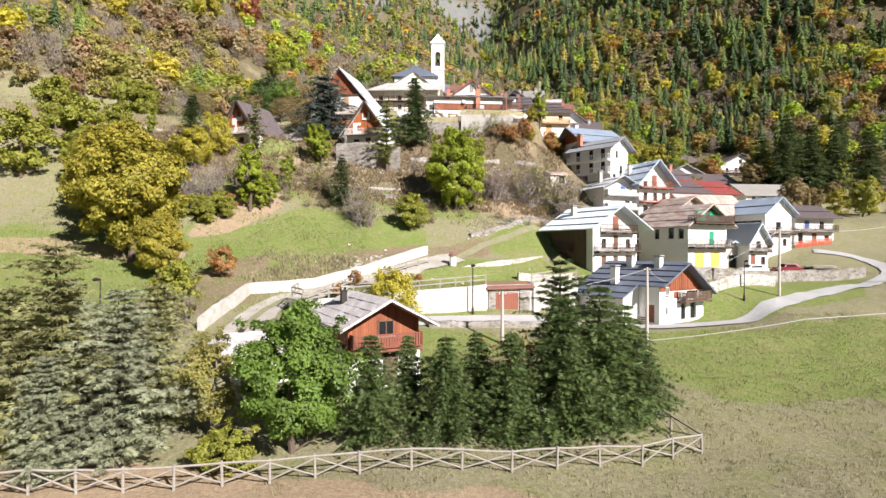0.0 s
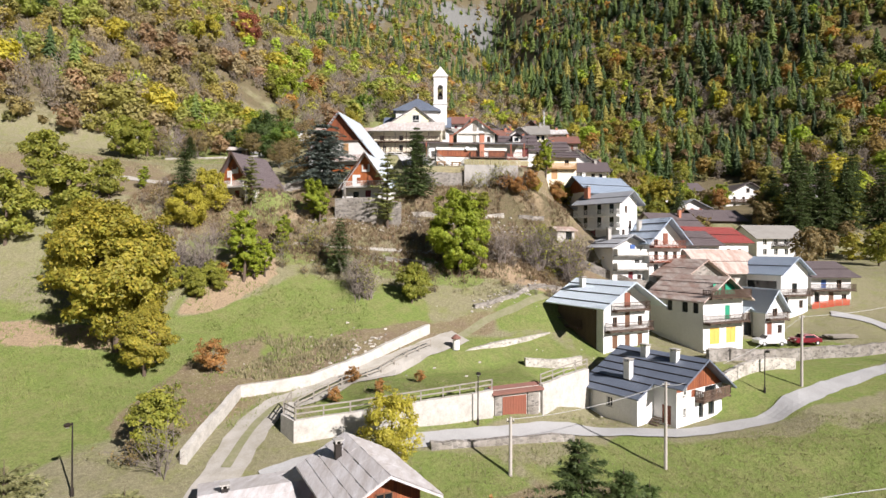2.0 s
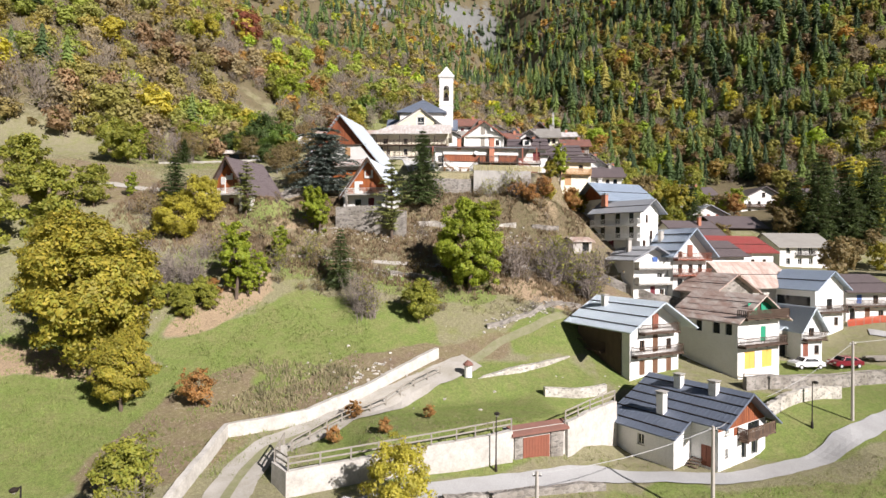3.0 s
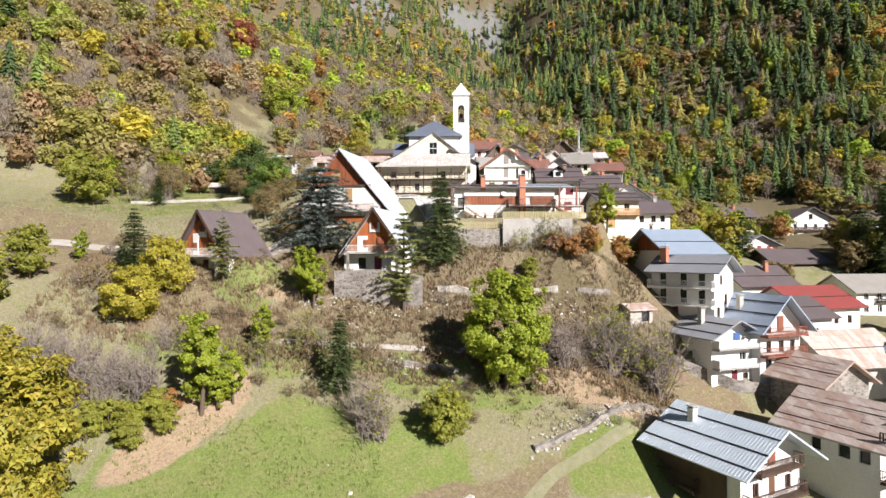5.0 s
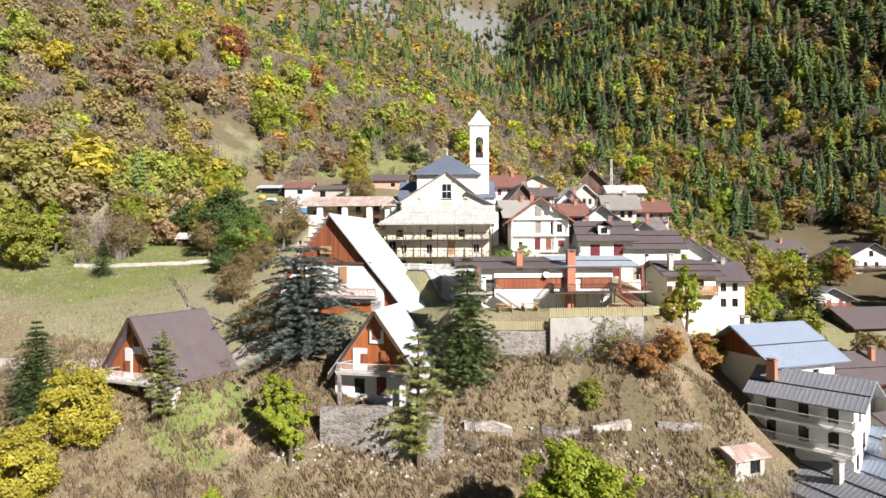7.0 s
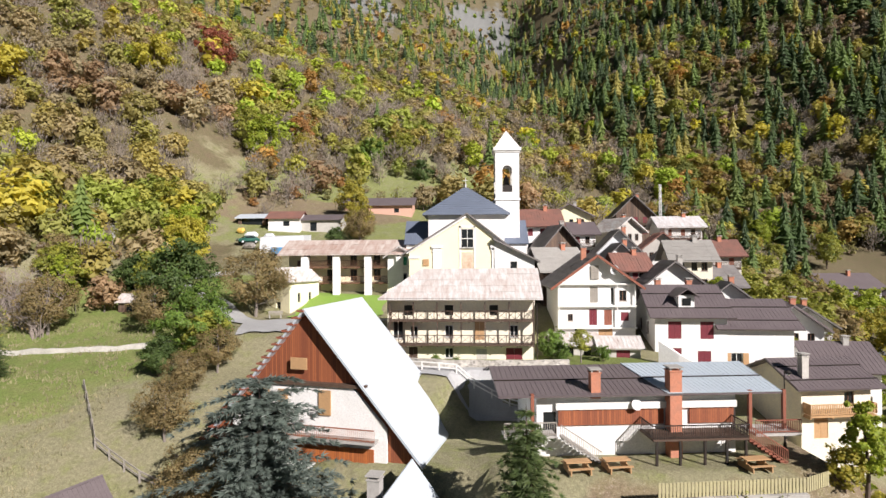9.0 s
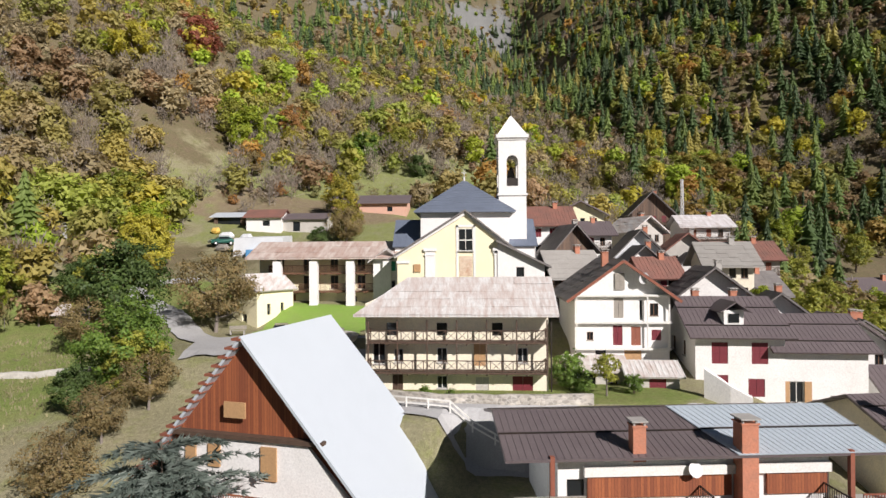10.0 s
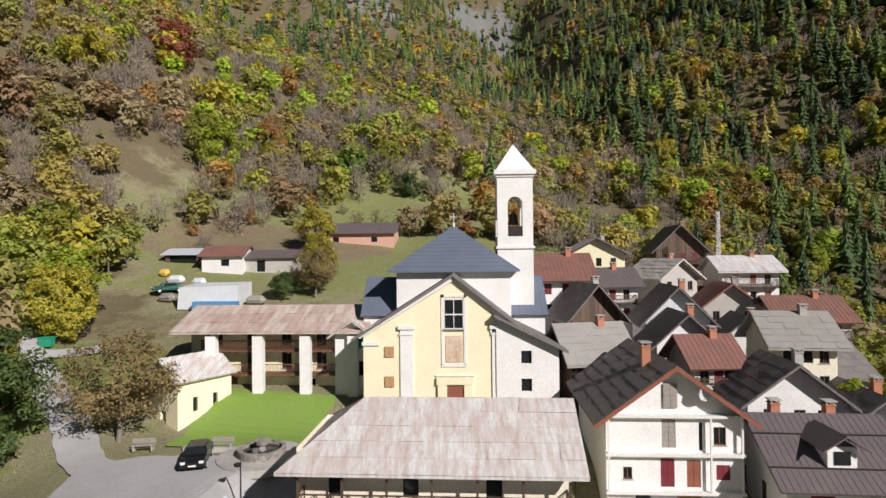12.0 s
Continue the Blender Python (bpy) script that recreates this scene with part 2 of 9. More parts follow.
DARKWOOD = surface("dark_stained_timber", (0.075, 0.045, 0.03), (0.13, 0.085, 0.06), 0.75, amount=0.5, stretch=(4, 4, 1))
REDWOOD = surface("red_brown_timber", (0.26, 0.085, 0.05), (0.17, 0.07, 0.045), 0.7, amount=0.5)
GREYWOOD = surface("silvery_weathered_wood", (0.34, 0.31, 0.27), (0.20, 0.18, 0.155), 0.9, amount=0.7, big=3, stretch=(1, 1, 3))
BURGUNDY = surface("burgundy_painted_shutter", (0.17, 0.02, 0.03), (0.12, 0.02, 0.03), 0.6, amount=0.4)
GREEN = surface("green_painted_board", (0.02, 0.30, 0.17), (0.02, 0.2, 0.12), 0.6, amount=0.4)
YELLOWWOOD = surface("yellow_painted_boards", (0.70, 0.46, 0.10), (0.55, 0.36, 0.1), 0.7, amount=0.4)
FENCEWOOD = surface("faded_yellow_boards", (0.40, 0.36, 0.20), (0.30, 0.27, 0.17), 0.8, amount=0.6)
LIMEWASH = surface("weathered_limewash", (0.56, 0.535, 0.495), (0.34, 0.315, 0.28), 0.95, amount=0.75, big=1.1, fine=6, bump=0.7)
PALEOLD = surface("pale_weathered_sheet_roof", (0.68, 0.66, 0.67), (0.40, 0.35, 0.32), 0.7, 0.0, amount=0.8, big=0.8, bump=0.1, stretch=(2.4, 0.45, 0.45), island=0.3)
GREYROOF = surface("grey_brown_sheet_roof", (0.33, 0.315, 0.29), (0.24, 0.22, 0.20), 0.6, 0.1, amount=0.5, bump=0.1)
VERGE = surface("grassy_lane_middle", (0.21, 0.215, 0.11), (0.30, 0.27, 0.19), 0.95, amount=0.8, big=1.2, bump=0.8)
TAN = surface("tan_wood", (0.48, 0.29, 0.14), (0.36, 0.22, 0.12), 0.7, amount=0.4)
BLUEPAINT = surface("blue_painted_wood", (0.06, 0.13, 0.36), None, 0.6, amount=0.3)
IRON = surface("dark_iron", (0.03, 0.027, 0.025), (0.09, 0.05, 0.03), 0.6, 0.4, amount=0.4)
BRICK = surface("terracotta_chimney", (0.50, 0.20, 0.12), (0.33, 0.17, 0.12), 0.85, amount=0.6, big=2)
FRAMEWHITE = surface("white_painted_frame", (0.75, 0.74, 0.70), None, 0.6, amount=0.2)
FRAMEBROWN = surface("brown_painted_frame", (0.16, 0.08, 0.045), None, 0.6, amount=0.3)
# window glass, also the near-black sheets that stand for shade in open gaps
PANE_AND_SHADE = dark_gloss("window_glass_and_gap_shade")
ASPHALT = surface("worn_asphalt", (0.40, 0.40, 0.40), (0.31, 0.305, 0.30), 0.95, amount=0.6, big=0.3, bump=0.3)
GRAVEL = surface("pale_gravel_track", (0.42, 0.395, 0.36), (0.27, 0.25, 0.19), 0.95, amount=0.7, big=0.5, bump=0.5)
LAWN = surface("bright_lawn", (0.18, 0.30, 0.045), (0.20, 0.26, 0.07), 0.95, amount=0.6, big=0.5, fine=7, bump=0.8)
BARK = surface("rough_bark", (0.13, 0.095, 0.07), (0.07, 0.05, 0.04), 0.95, amount=0.6, big=3, stretch=(3, 3, 0.6))
GREYBARK = surface("grey_bark", (0.22, 0.19, 0.165), (0.12, 0.10, 0.085), 0.95, amount=0.6, big=3, stretch=(3, 3, 0.6))
WOODPOLE = surface("weathered_pole_wood", (0.50, 0.46, 0.42), (0.35, 0.31, 0.28), 0.85, amount=0.5, big=2, stretch=(3, 3, 0.5))
CABLE = surface("pale_cable_sheath", (0.5, 0.5, 0.5), None, 0.6, amount=0.2)
SATELLITE = surface("pale_grey_dish", (0.62, 0.62, 0.62), None, 0.5, amount=0.2)
CARBLACK = surface("black_car_paint", (0.012, 0.014, 0.018), None, 0.25, 0.2, amount=0.1, bump=0)
CARRED = surface("dark_red_car_paint", (0.22, 0.02, 0.03), None, 0.3, 0.2, amount=0.1, bump=0)
CARGREEN = surface("dark_green_car_paint", (0.02, 0.10, 0.075), None, 0.3, 0.2, amount=0.1, bump=0)
CARWHITE = surface("white_car_paint", (0.75, 0.76, 0.78), None, 0.3, 0.0, amount=0.1, bump=0)
RUBBER = surface("black_rubber", (0.02, 0.02, 0.02), None, 0.9, amount=0.2)
LAMPGLASS = surface("milky_lamp_glass", (0.7, 0.7, 0.66), None, 0.4, amount=0.1)
ORANGENET = surface("orange_safety_net", (0.62, 0.10, 0.05), None, 0.8, amount=0.3)
TARP = surface("white_plastic_sheet", (0.68, 0.70, 0.72), (0.5, 0.53, 0.57), 0.5, amount=0.5)
BLUETARP = surface("blue_tarpaulin", (0.10, 0.28, 0.50), None, 0.5, amount=0.4)

# ---------------------------------------------------------------- building tools
class Shape:
    """Collects corners and faces of one mesh."""

    def __init__(self):
        self.v, self.f = [], []

    def add(self, verts, faces):
        n = len(self.v)
        self.v += [tuple(p) for p in verts]
        self.f += [tuple(i + n for i in f) for f in faces]
        return self

    def box(self, x0, y0, z0, x1, y1, z1):
        return self.add([(x, y, z) for z in (z0, z1) for x, y in ((x0, y0), (x1, y0), (x1, y1), (x0, y1))],
                        [(3, 2, 1, 0), (4, 5, 6, 7), (0, 1, 5, 4), (1, 2, 6, 5), (2, 3, 7, 6), (3, 0, 4, 7)])

    def beam(self, a, b, w, h=None, up=(0, 0, 1)):
        """A squared bar from a to b, w wide and h high."""
        h = h or w
        a, b = Vector(a), Vector(b)
        d = (b - a).normalized()
        u = Vector(up)
        if abs(d.dot(u)) > 0.98:
            u = Vector((1, 0, 0))
        s = d.cross(u).normalized() * (w / 2)
        t = s.cross(d).normalized() * (h / 2)
        return self.add([p + i * s + j * t for p in (a, b) for i, j in ((-1, -1), (1, -1), (1, 1), (-1, 1))],
                        [(0, 1, 2, 3), (7, 6, 5, 4), (0, 4, 5, 1), (1, 5, 6, 2), (2, 6, 7, 3), (3, 7, 4, 0)])

    def tube(self, points, radii, sides=7):
        """A round, tapering limb along the points."""
        points = [Vector(p) for p in points]
        n0, k = len(self.v), sides
        for i, p in enumerate(points):
            d = (points[min(i + 1, len(points) - 1)] - points[max(i - 1, 0)]).normalized()
            s = d.cross(Vector((0, 0, 1)) if abs(d.z) < 0.95 else Vector((1, 0, 0))).normalized()
            t = s.cross(d)
            r = radii[i] if isinstance(radii, (list, tuple)) else radii
            self.v += [tuple(p + r * (math.cos(a) * s + math.sin(a) * t)) for a in (2 * math.pi * j / k for j in range(k))]
        for i in range(len(points) - 1):
            for j in range(k):
                a, b = n0 + i * k + j, n0 + i * k + (j + 1) % k
                self.f.append((a, b, b + k, a + k))
        self.f.append(tuple(n0 + k - 1 - j for j in range(k)))
        self.f.append(tuple(n0 + (len(points) - 1) * k + j for j in range(k)))
        return self

    def slab(self, corners, thick):
        """A plate: four or more corners of its top face and its thickness downwards."""
        n = len(corners)
        low = [(x, y, z - thick) for x, y, z in corners]
        return self.add(list(corners) + low, [tuple(range(n)), tuple(range(2 * n - 1, n - 1, -1))] + [(i, i + n, (i + 1) % n + n, (i + 1) % n) for i in range(n)])

    def weld(self):
        """Joins corners that lie in one place."""
        seen, index = {}, []
        for p in self.v:
            index.append(seen.setdefault(tuple(round(c, 4) for c in p), len(seen)))
        self.v, self.f = list(seen), [tuple(index[i] for i in f) for f in self.f]
        return self

    def mesh(self, name, mat):
        me = bpy.data.meshes.new(name)
        me.from_pydata(self.v, [], self.f)
        me.materials.append(mat)
        me.update()
        return me


def part(name, shape, mat, parent=None, label="", m=None):
    ob = new(name, shape.mesh(name, mat) if isinstance(shape, Shape) else shape)
    if parent is not None:
        ob.parent = parent
    if m is not None:
        ob.matrix_basis = m
    if label:
        ob["label"] = label
    return ob


def thing(name, m, label, category, group="", kind=""):
    ob = new(name)
    ob.empty_display_size = 0.3
    ob.matrix_basis = m
    return tagged(ob, label, category, group, kind)


def solid(name, shape, mat, label, category, group="", kind="", m=None):
    """A thing of one mesh."""
    ob = new(name, shape.mesh(name, mat))
    if m is not None:
        ob.matrix_basis = m
    return tagged(ob, label, category, group, kind)


def wall_face(sh, o, u, n, length, z0, height, holes, peak=None, reveal=0.22):
    """A wall face from o along u, with outward normal n, openings (u, z, w, h) cut through with reveals, and a gable peak (u, z)."""
    o, u, n = Vector(o), Vector(u), Vector(n)
    up = Vector((0, 0, 1))
    us = sorted({0.0, length, *(a for h in holes for a in (h[0] - h[2] / 2, h[0] + h[2] / 2))})
    zs = sorted({z0, height, *(a for h in holes for a in (h[1], h[1] + h[3]))})
    us, zs = [a for a in us if -1e-6 <= a <= length + 1e-6], [a for a in zs if z0 - 1e-6 <= a <= height + 1e-6]

    def at(a, z, back=0.0):
        return tuple(o + a * u + z * up - back * n)

    for a, b in zip(us, us[1:]):
        for c, d in zip(zs, zs[1:]):
            mu, mz = (a + b) / 2, (c + d) / 2
            if not any(abs(mu - h[0]) < h[2] / 2 and h[1] < mz < h[1] + h[3] for h in holes):
                sh.add([at(a, c), at(b, c), at(b, d), at(a, d)], [(0, 1, 2, 3)])
    for hu, hz, w, h in holes:
        c = [(hu - w / 2, hz), (hu + w / 2, hz), (hu + w / 2, hz + h), (hu - w / 2, hz + h)]
        for (a, b), (a2, b2) in zip(c, c[1:] + c[:1]):
            sh.add([at(a, b), at(a2, b2), at(a2, b2, reveal), at(a, b, reveal)], [(3, 2, 1, 0)])
        sh.add([at(a, b, reveal) for a, b in c], [(0, 1, 2, 3)])
    if peak:
        sh.add([at(0, height), at(length, height), at(*peak)], [(0, 1, 2)])


def window_parts(parent, o, u, n, hu, hz, w, h, style, shutter):
    """One window, door, closed shutter or dark shade sheet set into its wall gap."""
    m = Matrix((Vector(u), -Vector(n), Vector((0, 0, 1)))).transposed().to_4x4()
    m.translation = Vector(o) + hu * Vector(u) + Vector((0, 0, hz))
    if style in ("win", "shut_open", "brown"):
        sh = Shape()
        b = 0.07
        for x0, z0, x1, z1 in ((-w / 2, 0, -w / 2 + b, h), (w / 2 - b, 0, w / 2, h), (-w / 2, 0, w / 2, b), (-w / 2, h - b, w / 2, h), (-0.03, 0, 0.03, h)):
            sh.box(x0, 0.10, z0, x1, 0.16, z1)
        win = part("window", sh, FRAMEBROWN if style == "brown" else FRAMEWHITE, parent, "", m)
        part("pane", Shape().box(-w / 2 + 0.01, 0.135, 0.01, w / 2 - 0.01, 0.15, h - 0.01), PANE_AND_SHADE, win, "dark glass pane")
        part("sill", Shape().box(-w / 2 - 0.08, -0.06, -0.07, w / 2 + 0.08, 0.12, 0.0), CONCRETE, win)
        if style == "shut_open":
            for s in (-1, 1):
                a = Shape()
                x = s * (w / 2 + w / 4 + 0.02)
                a.box(x - w / 4, -0.06, 0, x + w / 4, -0.012, h)
                for k in range(3):
                    a.box(x - w / 4 + 0.03, -0.075, h * (0.12 + 0.33 * k), x + w / 4 - 0.03, -0.06, h * (0.2 + 0.33 * k))
                part("shutter", a, shutter or FRAMEBROWN, win)
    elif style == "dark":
        # near-black sheet in place of the shade inside an open doorway or loggia
        win = part("opening", Shape().box(-w / 2, 0.2, 0, w / 2, 0.22, h), PANE_AND_SHADE, parent, "", m)
    else:
        for s in (-1, 1):
            leaf = Shape().box(min(0.01 * s, s * w / 2), 0.04, 0, max(0.01 * s, s * w / 2), 0.10, h)
            win = part("door" if style == "door" else "shutter", leaf, shutter or REDWOOD, parent, "", m)
            part("batten", Shape().box(min(0.03 * s, s * (w / 2 - 0.03)), 0.02, h * 0.5 - 0.05, max(0.03 * s, s * (w / 2 - 0.03)), 0.04, h * 0.5 + 0.05), shutter or REDWOOD, win)
    return win


def railing(parent, a, b, height, mat, style="bars", name="railing"):
    """A balcony rail from a to b."""
    a, b = Vector(a), Vector(b)
    n = max(1, int((b - a).length / (0.16 if style == "bars" else 0.9)))
    sh = Shape()
    up = Vector((0, 0, height))
    sh.beam(a + up, b + up, 0.08, 0.07)
    sh.beam(a + up * 0.12, b + up * 0.12, 0.06, 0.05)
    if style == "bars":
        for i in range(n + 1):
            p = a.lerp(b, i / n)
            sh.beam(p, p + up, 0.035)
    elif style == "boards":
        for i in range(n * 5 + 1):
            p = a.lerp(b, i / (n * 5))
            sh.beam(p + up * 0.1, p + up * 0.97, 0.13, 0.03, up=(b - a).normalized().cross(Vector((0, 0, 1))))
    elif style == "solid":
        sh.beam(a + up * 0.5, b + up * 0.5, 0.06, height * 0.9)
    elif style == "wire":
        for i in range(n + 1):
            p = a.lerp(b, i / n)
            sh.beam(p, p + up, 0.04)
        sh.beam(a + up * 0.55, b + up * 0.55, 0.03, 0.03)
    else:
        for i in range(n + 1):
            p = a.lerp(b, i / n)
            sh.beam(p, p + up, 0.07)
            if i < n:
                q = a.lerp(b, (i + 1) / n)
                sh.beam(p + up * 0.12, q + up, 0.04), sh.beam(p + up, q + up * 0.12, 0.04)
    return part(name, sh, mat, parent)


def chimney(parent, x, y, z0, z1, s=0.55, mat=None):
    sh = Shape().box(x - s / 2, y - s / 2, z0, x + s / 2, y + s / 2, z1 - 0.35)
    sh.box(x - s / 2 - 0.06, y - s / 2 - 0.06, z1 - 0.35, x + s / 2 + 0.06, y + s / 2 + 0.06, z1 - 0.27)
    c = part("chimney", sh, mat or BRICK, parent)
    cap = Shape()
    for i in (-1, 1):
        for j in (-1, 1):
            cap.box(x + i * s * 0.4 - 0.05, y + j * s * 0.4 - 0.05, z1 - 0.27, x + i * s * 0.4 + 0.05, y + j * s * 0.4 + 0.05, z1 - 0.08)
    cap.box(x - s / 2 - 0.1, y - s / 2 - 0.1, z1 - 0.08, x + s / 2 + 0.1, y + s / 2 + 0.1, z1)
    part("cap", cap, CONCRETE, c)


def slope(parent, a, b, c, d, thick, mat, seams=0.0, rails=0, panels=0, skip=0.0):
    """One roof slope: a, b along the ridge, c, d along the eave (b above c). seams: ribs' spacing; rails: snow rails; panels: sheets laid in rows."""
    a, b, c, d = map(Vector, (a, b, c, d))
    nrm = (b - a).cross(d - a).normalized()
    if nrm.z < 0:
        nrm = -nrm
    sh = Shape()
    if panels:
        rows, cols = panels, max(2, int((b - a).length / 1.0))
        sh.slab([tuple(p) for p in (a, b, c, d)], thick)
        sheets = []
        for i in range(rows):
            for j in range(cols):
                j0, j1, i0, i1 = j / cols, (j + 1) / cols, i / rows, min(1.0, (i + 1.04) / rows)
                lift = nrm * (0.025 + 0.03 * random.random())
                q = [a.lerp(b, s).lerp(d.lerp(c, s), r) + lift * (1.6 if r == i1 else 0.8) for s, r in ((j0, i0), (j1, i0), (j1, i1), (j0, i1))]
                sheets.append(Shape().slab([tuple(p) for p in q], 0.012))
    elif seams:
        # one sheet whose profile rises into a rib at every seam
        n = max(2, int((b - a).length / seams))
        prof = [(0.0, 0.0)]
        w = 0.03 / (b - a).length
        for i in range(n + 1):
            m_ = min(max(i / n, 2.2 * w), 1 - 2.2 * w)
            prof += [(m_ - 1.2 * w, 0.0), (m_ - w, 0.024), (m_ + w, 0.024), (m_ + 1.2 * w, 0.0)]
        prof.append((1.0, 0.0))
        k = len(prof)
        for r0, r1 in ((a, b), (d, c)):
            sh.v += [tuple(r0.lerp(r1, s) + nrm * h) for s, h in prof]
        for r0, r1 in ((a, b), (d, c)):
            sh.v += [tuple(r0.lerp(r1, s) - nrm * thick) for s, h in prof]
        for i in range(k - 1):
            sh.f += [(i, i + 1, k + i + 1, k + i), (2 * k + i + 1, 2 * k + i, 3 * k + i, 3 * k + i + 1), (i + 1, i, 2 * k + i, 2 * k + i + 1), (k + i, k + i + 1, 3 * k + i + 1, 3 * k + i)]
        sh.f += [(0, k, 3 * k, 2 * k), (2 * k - 1, k - 1, 3 * k - 1, 4 * k - 1)]
    else:
        sh.slab([tuple(p) for p in (a, b, c, d)], thick)
    roof = part("roof", sh, mat, parent)
    if panels:
        for one in sheets:
            part("sheet", one, mat, roof)
    for i in range(rails):
        r = (i + 0.7) / (rails + 0.35)
        p, q = a.lerp(d, r) + nrm * 0.05, b.lerp(c, r) + nrm * 0.05
        rl = Shape().beam(p, q, 0.09, 0.07, up=nrm)
        part("snow_rail", rl, IRON, roof)
    return roof


def house(name, label, x, y, z, yaw, w, d, he, hr, ridge="y", over=(0.7, 0.7), wall=None, roof=None, seams=0.5, rails=0, panels=0,
          holes=(), balconies=(), chimneys=(), deep=3.0, peak=0.0, thick=0.16, gable=None, group="village houses", category="house", he_r=None, dormers=(), hip=0.0):
    """A house: front wall middle at x, y, floor at z, turned yaw degrees; w wide, d deep, eaves at he, ridge at hr.
    ridge "y" shows its gable in front, "x" its eave. holes: (side, u, z, w, h, style, colour), u from the side's middle;
    balconies: (side, u0, u1, z, depth, rail, rail colour); chimneys: (x, y, top, size, colour)."""
    ob = thing(name, pose(x, y, z, 0, 0, yaw), label, category, group)
    wall, roof = wall or WHITE, roof or BROWNROOF
    he_r = he if he_r is None else he_r
    sides = {"f": ((-w / 2, 0, 0), (1, 0, 0), (0, -1, 0), w), "r": ((w / 2, 0, 0), (0, 1, 0), (1, 0, 0), d),
             "b": ((w / 2, d, 0), (-1, 0, 0), (0, 1, 0), w), "l": ((-w / 2, d, 0), (0, -1, 0), (-1, 0, 0), d)}
    low = min(he, he_r)
    for s, (o, u, n, length) in sides.items():
        cut = [(length / 2 + h[1], h[2], h[3], h[4]) for h in holes if h[0] == s and h[2] + h[4] < low]
        sh = Shape()
        is_gable = (ridge == "y" and s in "fb") or (ridge == "x" and s in "lr")
        if ridge == "y":
            top = he_r if s == "r" else he if s == "l" else low
            pk = (length / 2 + (peak if s == "f" else -peak), hr) if s in "fb" else None
        else:
            top = he
            pk = (length / 2 + (peak if s == "r" else -peak), hr) if s in "lr" else None
        wall_face(sh, o, u, n, length, -deep, top, cut, None)
        part("wall", sh.weld(), wall, ob)
        if pk and not (hip and s == "l"):
            g = Shape()
            oo, uu = Vector(o), Vector(u)
            hl, hrt = (he, he_r) if s == "f" else (he_r, he)
            if ridge == "x":
                hl = hrt = he
            pts = [oo + Vector((0, 0, top)), oo + uu * length + Vector((0, 0, top)), oo + uu * length + Vector((0, 0, hrt)), oo + uu * pk[0] + Vector((0, 0, pk[1])), oo + Vector((0, 0, hl))]
            keep = [tuple(p) for i, p in enumerate(pts) if not (i == 2 and hrt == top) and not (i == 4 and hl == top)]
            g.add(keep, [tuple(range(len(keep)))])
            part("gable", g, gable or wall, ob)
        for h in holes:
            if h[0] == s:
                back = 0.0 if h[2] + h[4] < low else 0.17
                window_parts(ob, Vector(o) + Vector(n) * back, u, n, length / 2 + h[1], h[2], h[3], h[4], h[5], h[6] if len(h) > 6 else None)
    fo, so = over
    if ridge == "y":
        for sgn, e in ((-1, he), (1, he_r)):
            run = w / 2 - sgn * peak
            drop = (hr - e) / run * so
            a, b = (peak, -fo, hr + thick), (peak, d + fo * 0.6, hr + thick)
            c, dd = (sgn * (w / 2 + so), d + fo * 0.6, e - drop + thick), (sgn * (w / 2 + so), -fo, e - drop + thick)
            slope(ob, a, b, c, dd, thick, roof, seams, rails, panels)
    else:
        for sgn in (-1, 1):
            run = d / 2 - sgn * peak
            drop = (hr - he) / run * fo
            mid = d / 2 + peak
            a, b = (-w / 2 - so + hip, mid, hr + thick), (w / 2 + so, mid, hr + thick)
            yy = d / 2 + sgn * (d / 2 + fo)
            slope(ob, a, b, (w / 2 + so, yy, he - drop + thick), (-w / 2 - so, yy, he - drop + thick), thick, roof, seams, rails, panels)
    if hip:
        drop = (hr - he) / (d / 2) * fo
        part("roof", Shape().slab([(-w / 2 - so, -fo, he - drop + thick), (-w / 2 - so + hip, d / 2 + peak, hr + thick), (-w / 2 - so, d + fo, he - drop + thick)], thick), roof, ob)
    for s, u0, u1, bz, depth, style, colour in balconies:
        o, u, n, length = sides[s]
        o, u, n = Vector(o), Vector(u), Vector(n)
        p, q = o + u * (length / 2 + u0), o + u * (length / 2 + u1)
        sl = Shape()
        lo, hi = [min(a, b) for a, b in zip(p, q + n * depth)], [max(a, b) for a, b in zip(p, q + n * depth)]
        sl.box(lo[0], lo[1], bz - 0.14, hi[0], hi[1], bz)
        k = max(2, int((q - p).length / 1.6))
        for i in range(k + 1):
            t = p.lerp(q, i / k)
            sl.beam(t + Vector((0, 0, bz - 0.2)), t + n * depth + Vector((0, 0, bz - 0.2)), 0.12, 0.14)
        bal = part("balcony", sl, colour if style != "solid" else CONCRETE, ob)
        e = n * (depth - 0.06)
        zz = Vector((0, 0, bz))
        railing(bal, p + e + zz, q + e + zz, 0.95, colour, style)
        railing(bal, p + zz, p + e + zz, 0.95, colour, style), railing(bal, q + zz, q + e + zz, 0.95, colour, style)
    for cx, cy, top, s, colour in chimneys:
        chimney(ob, cx, cy, top - 2.2, top, s, colour)
    return ob


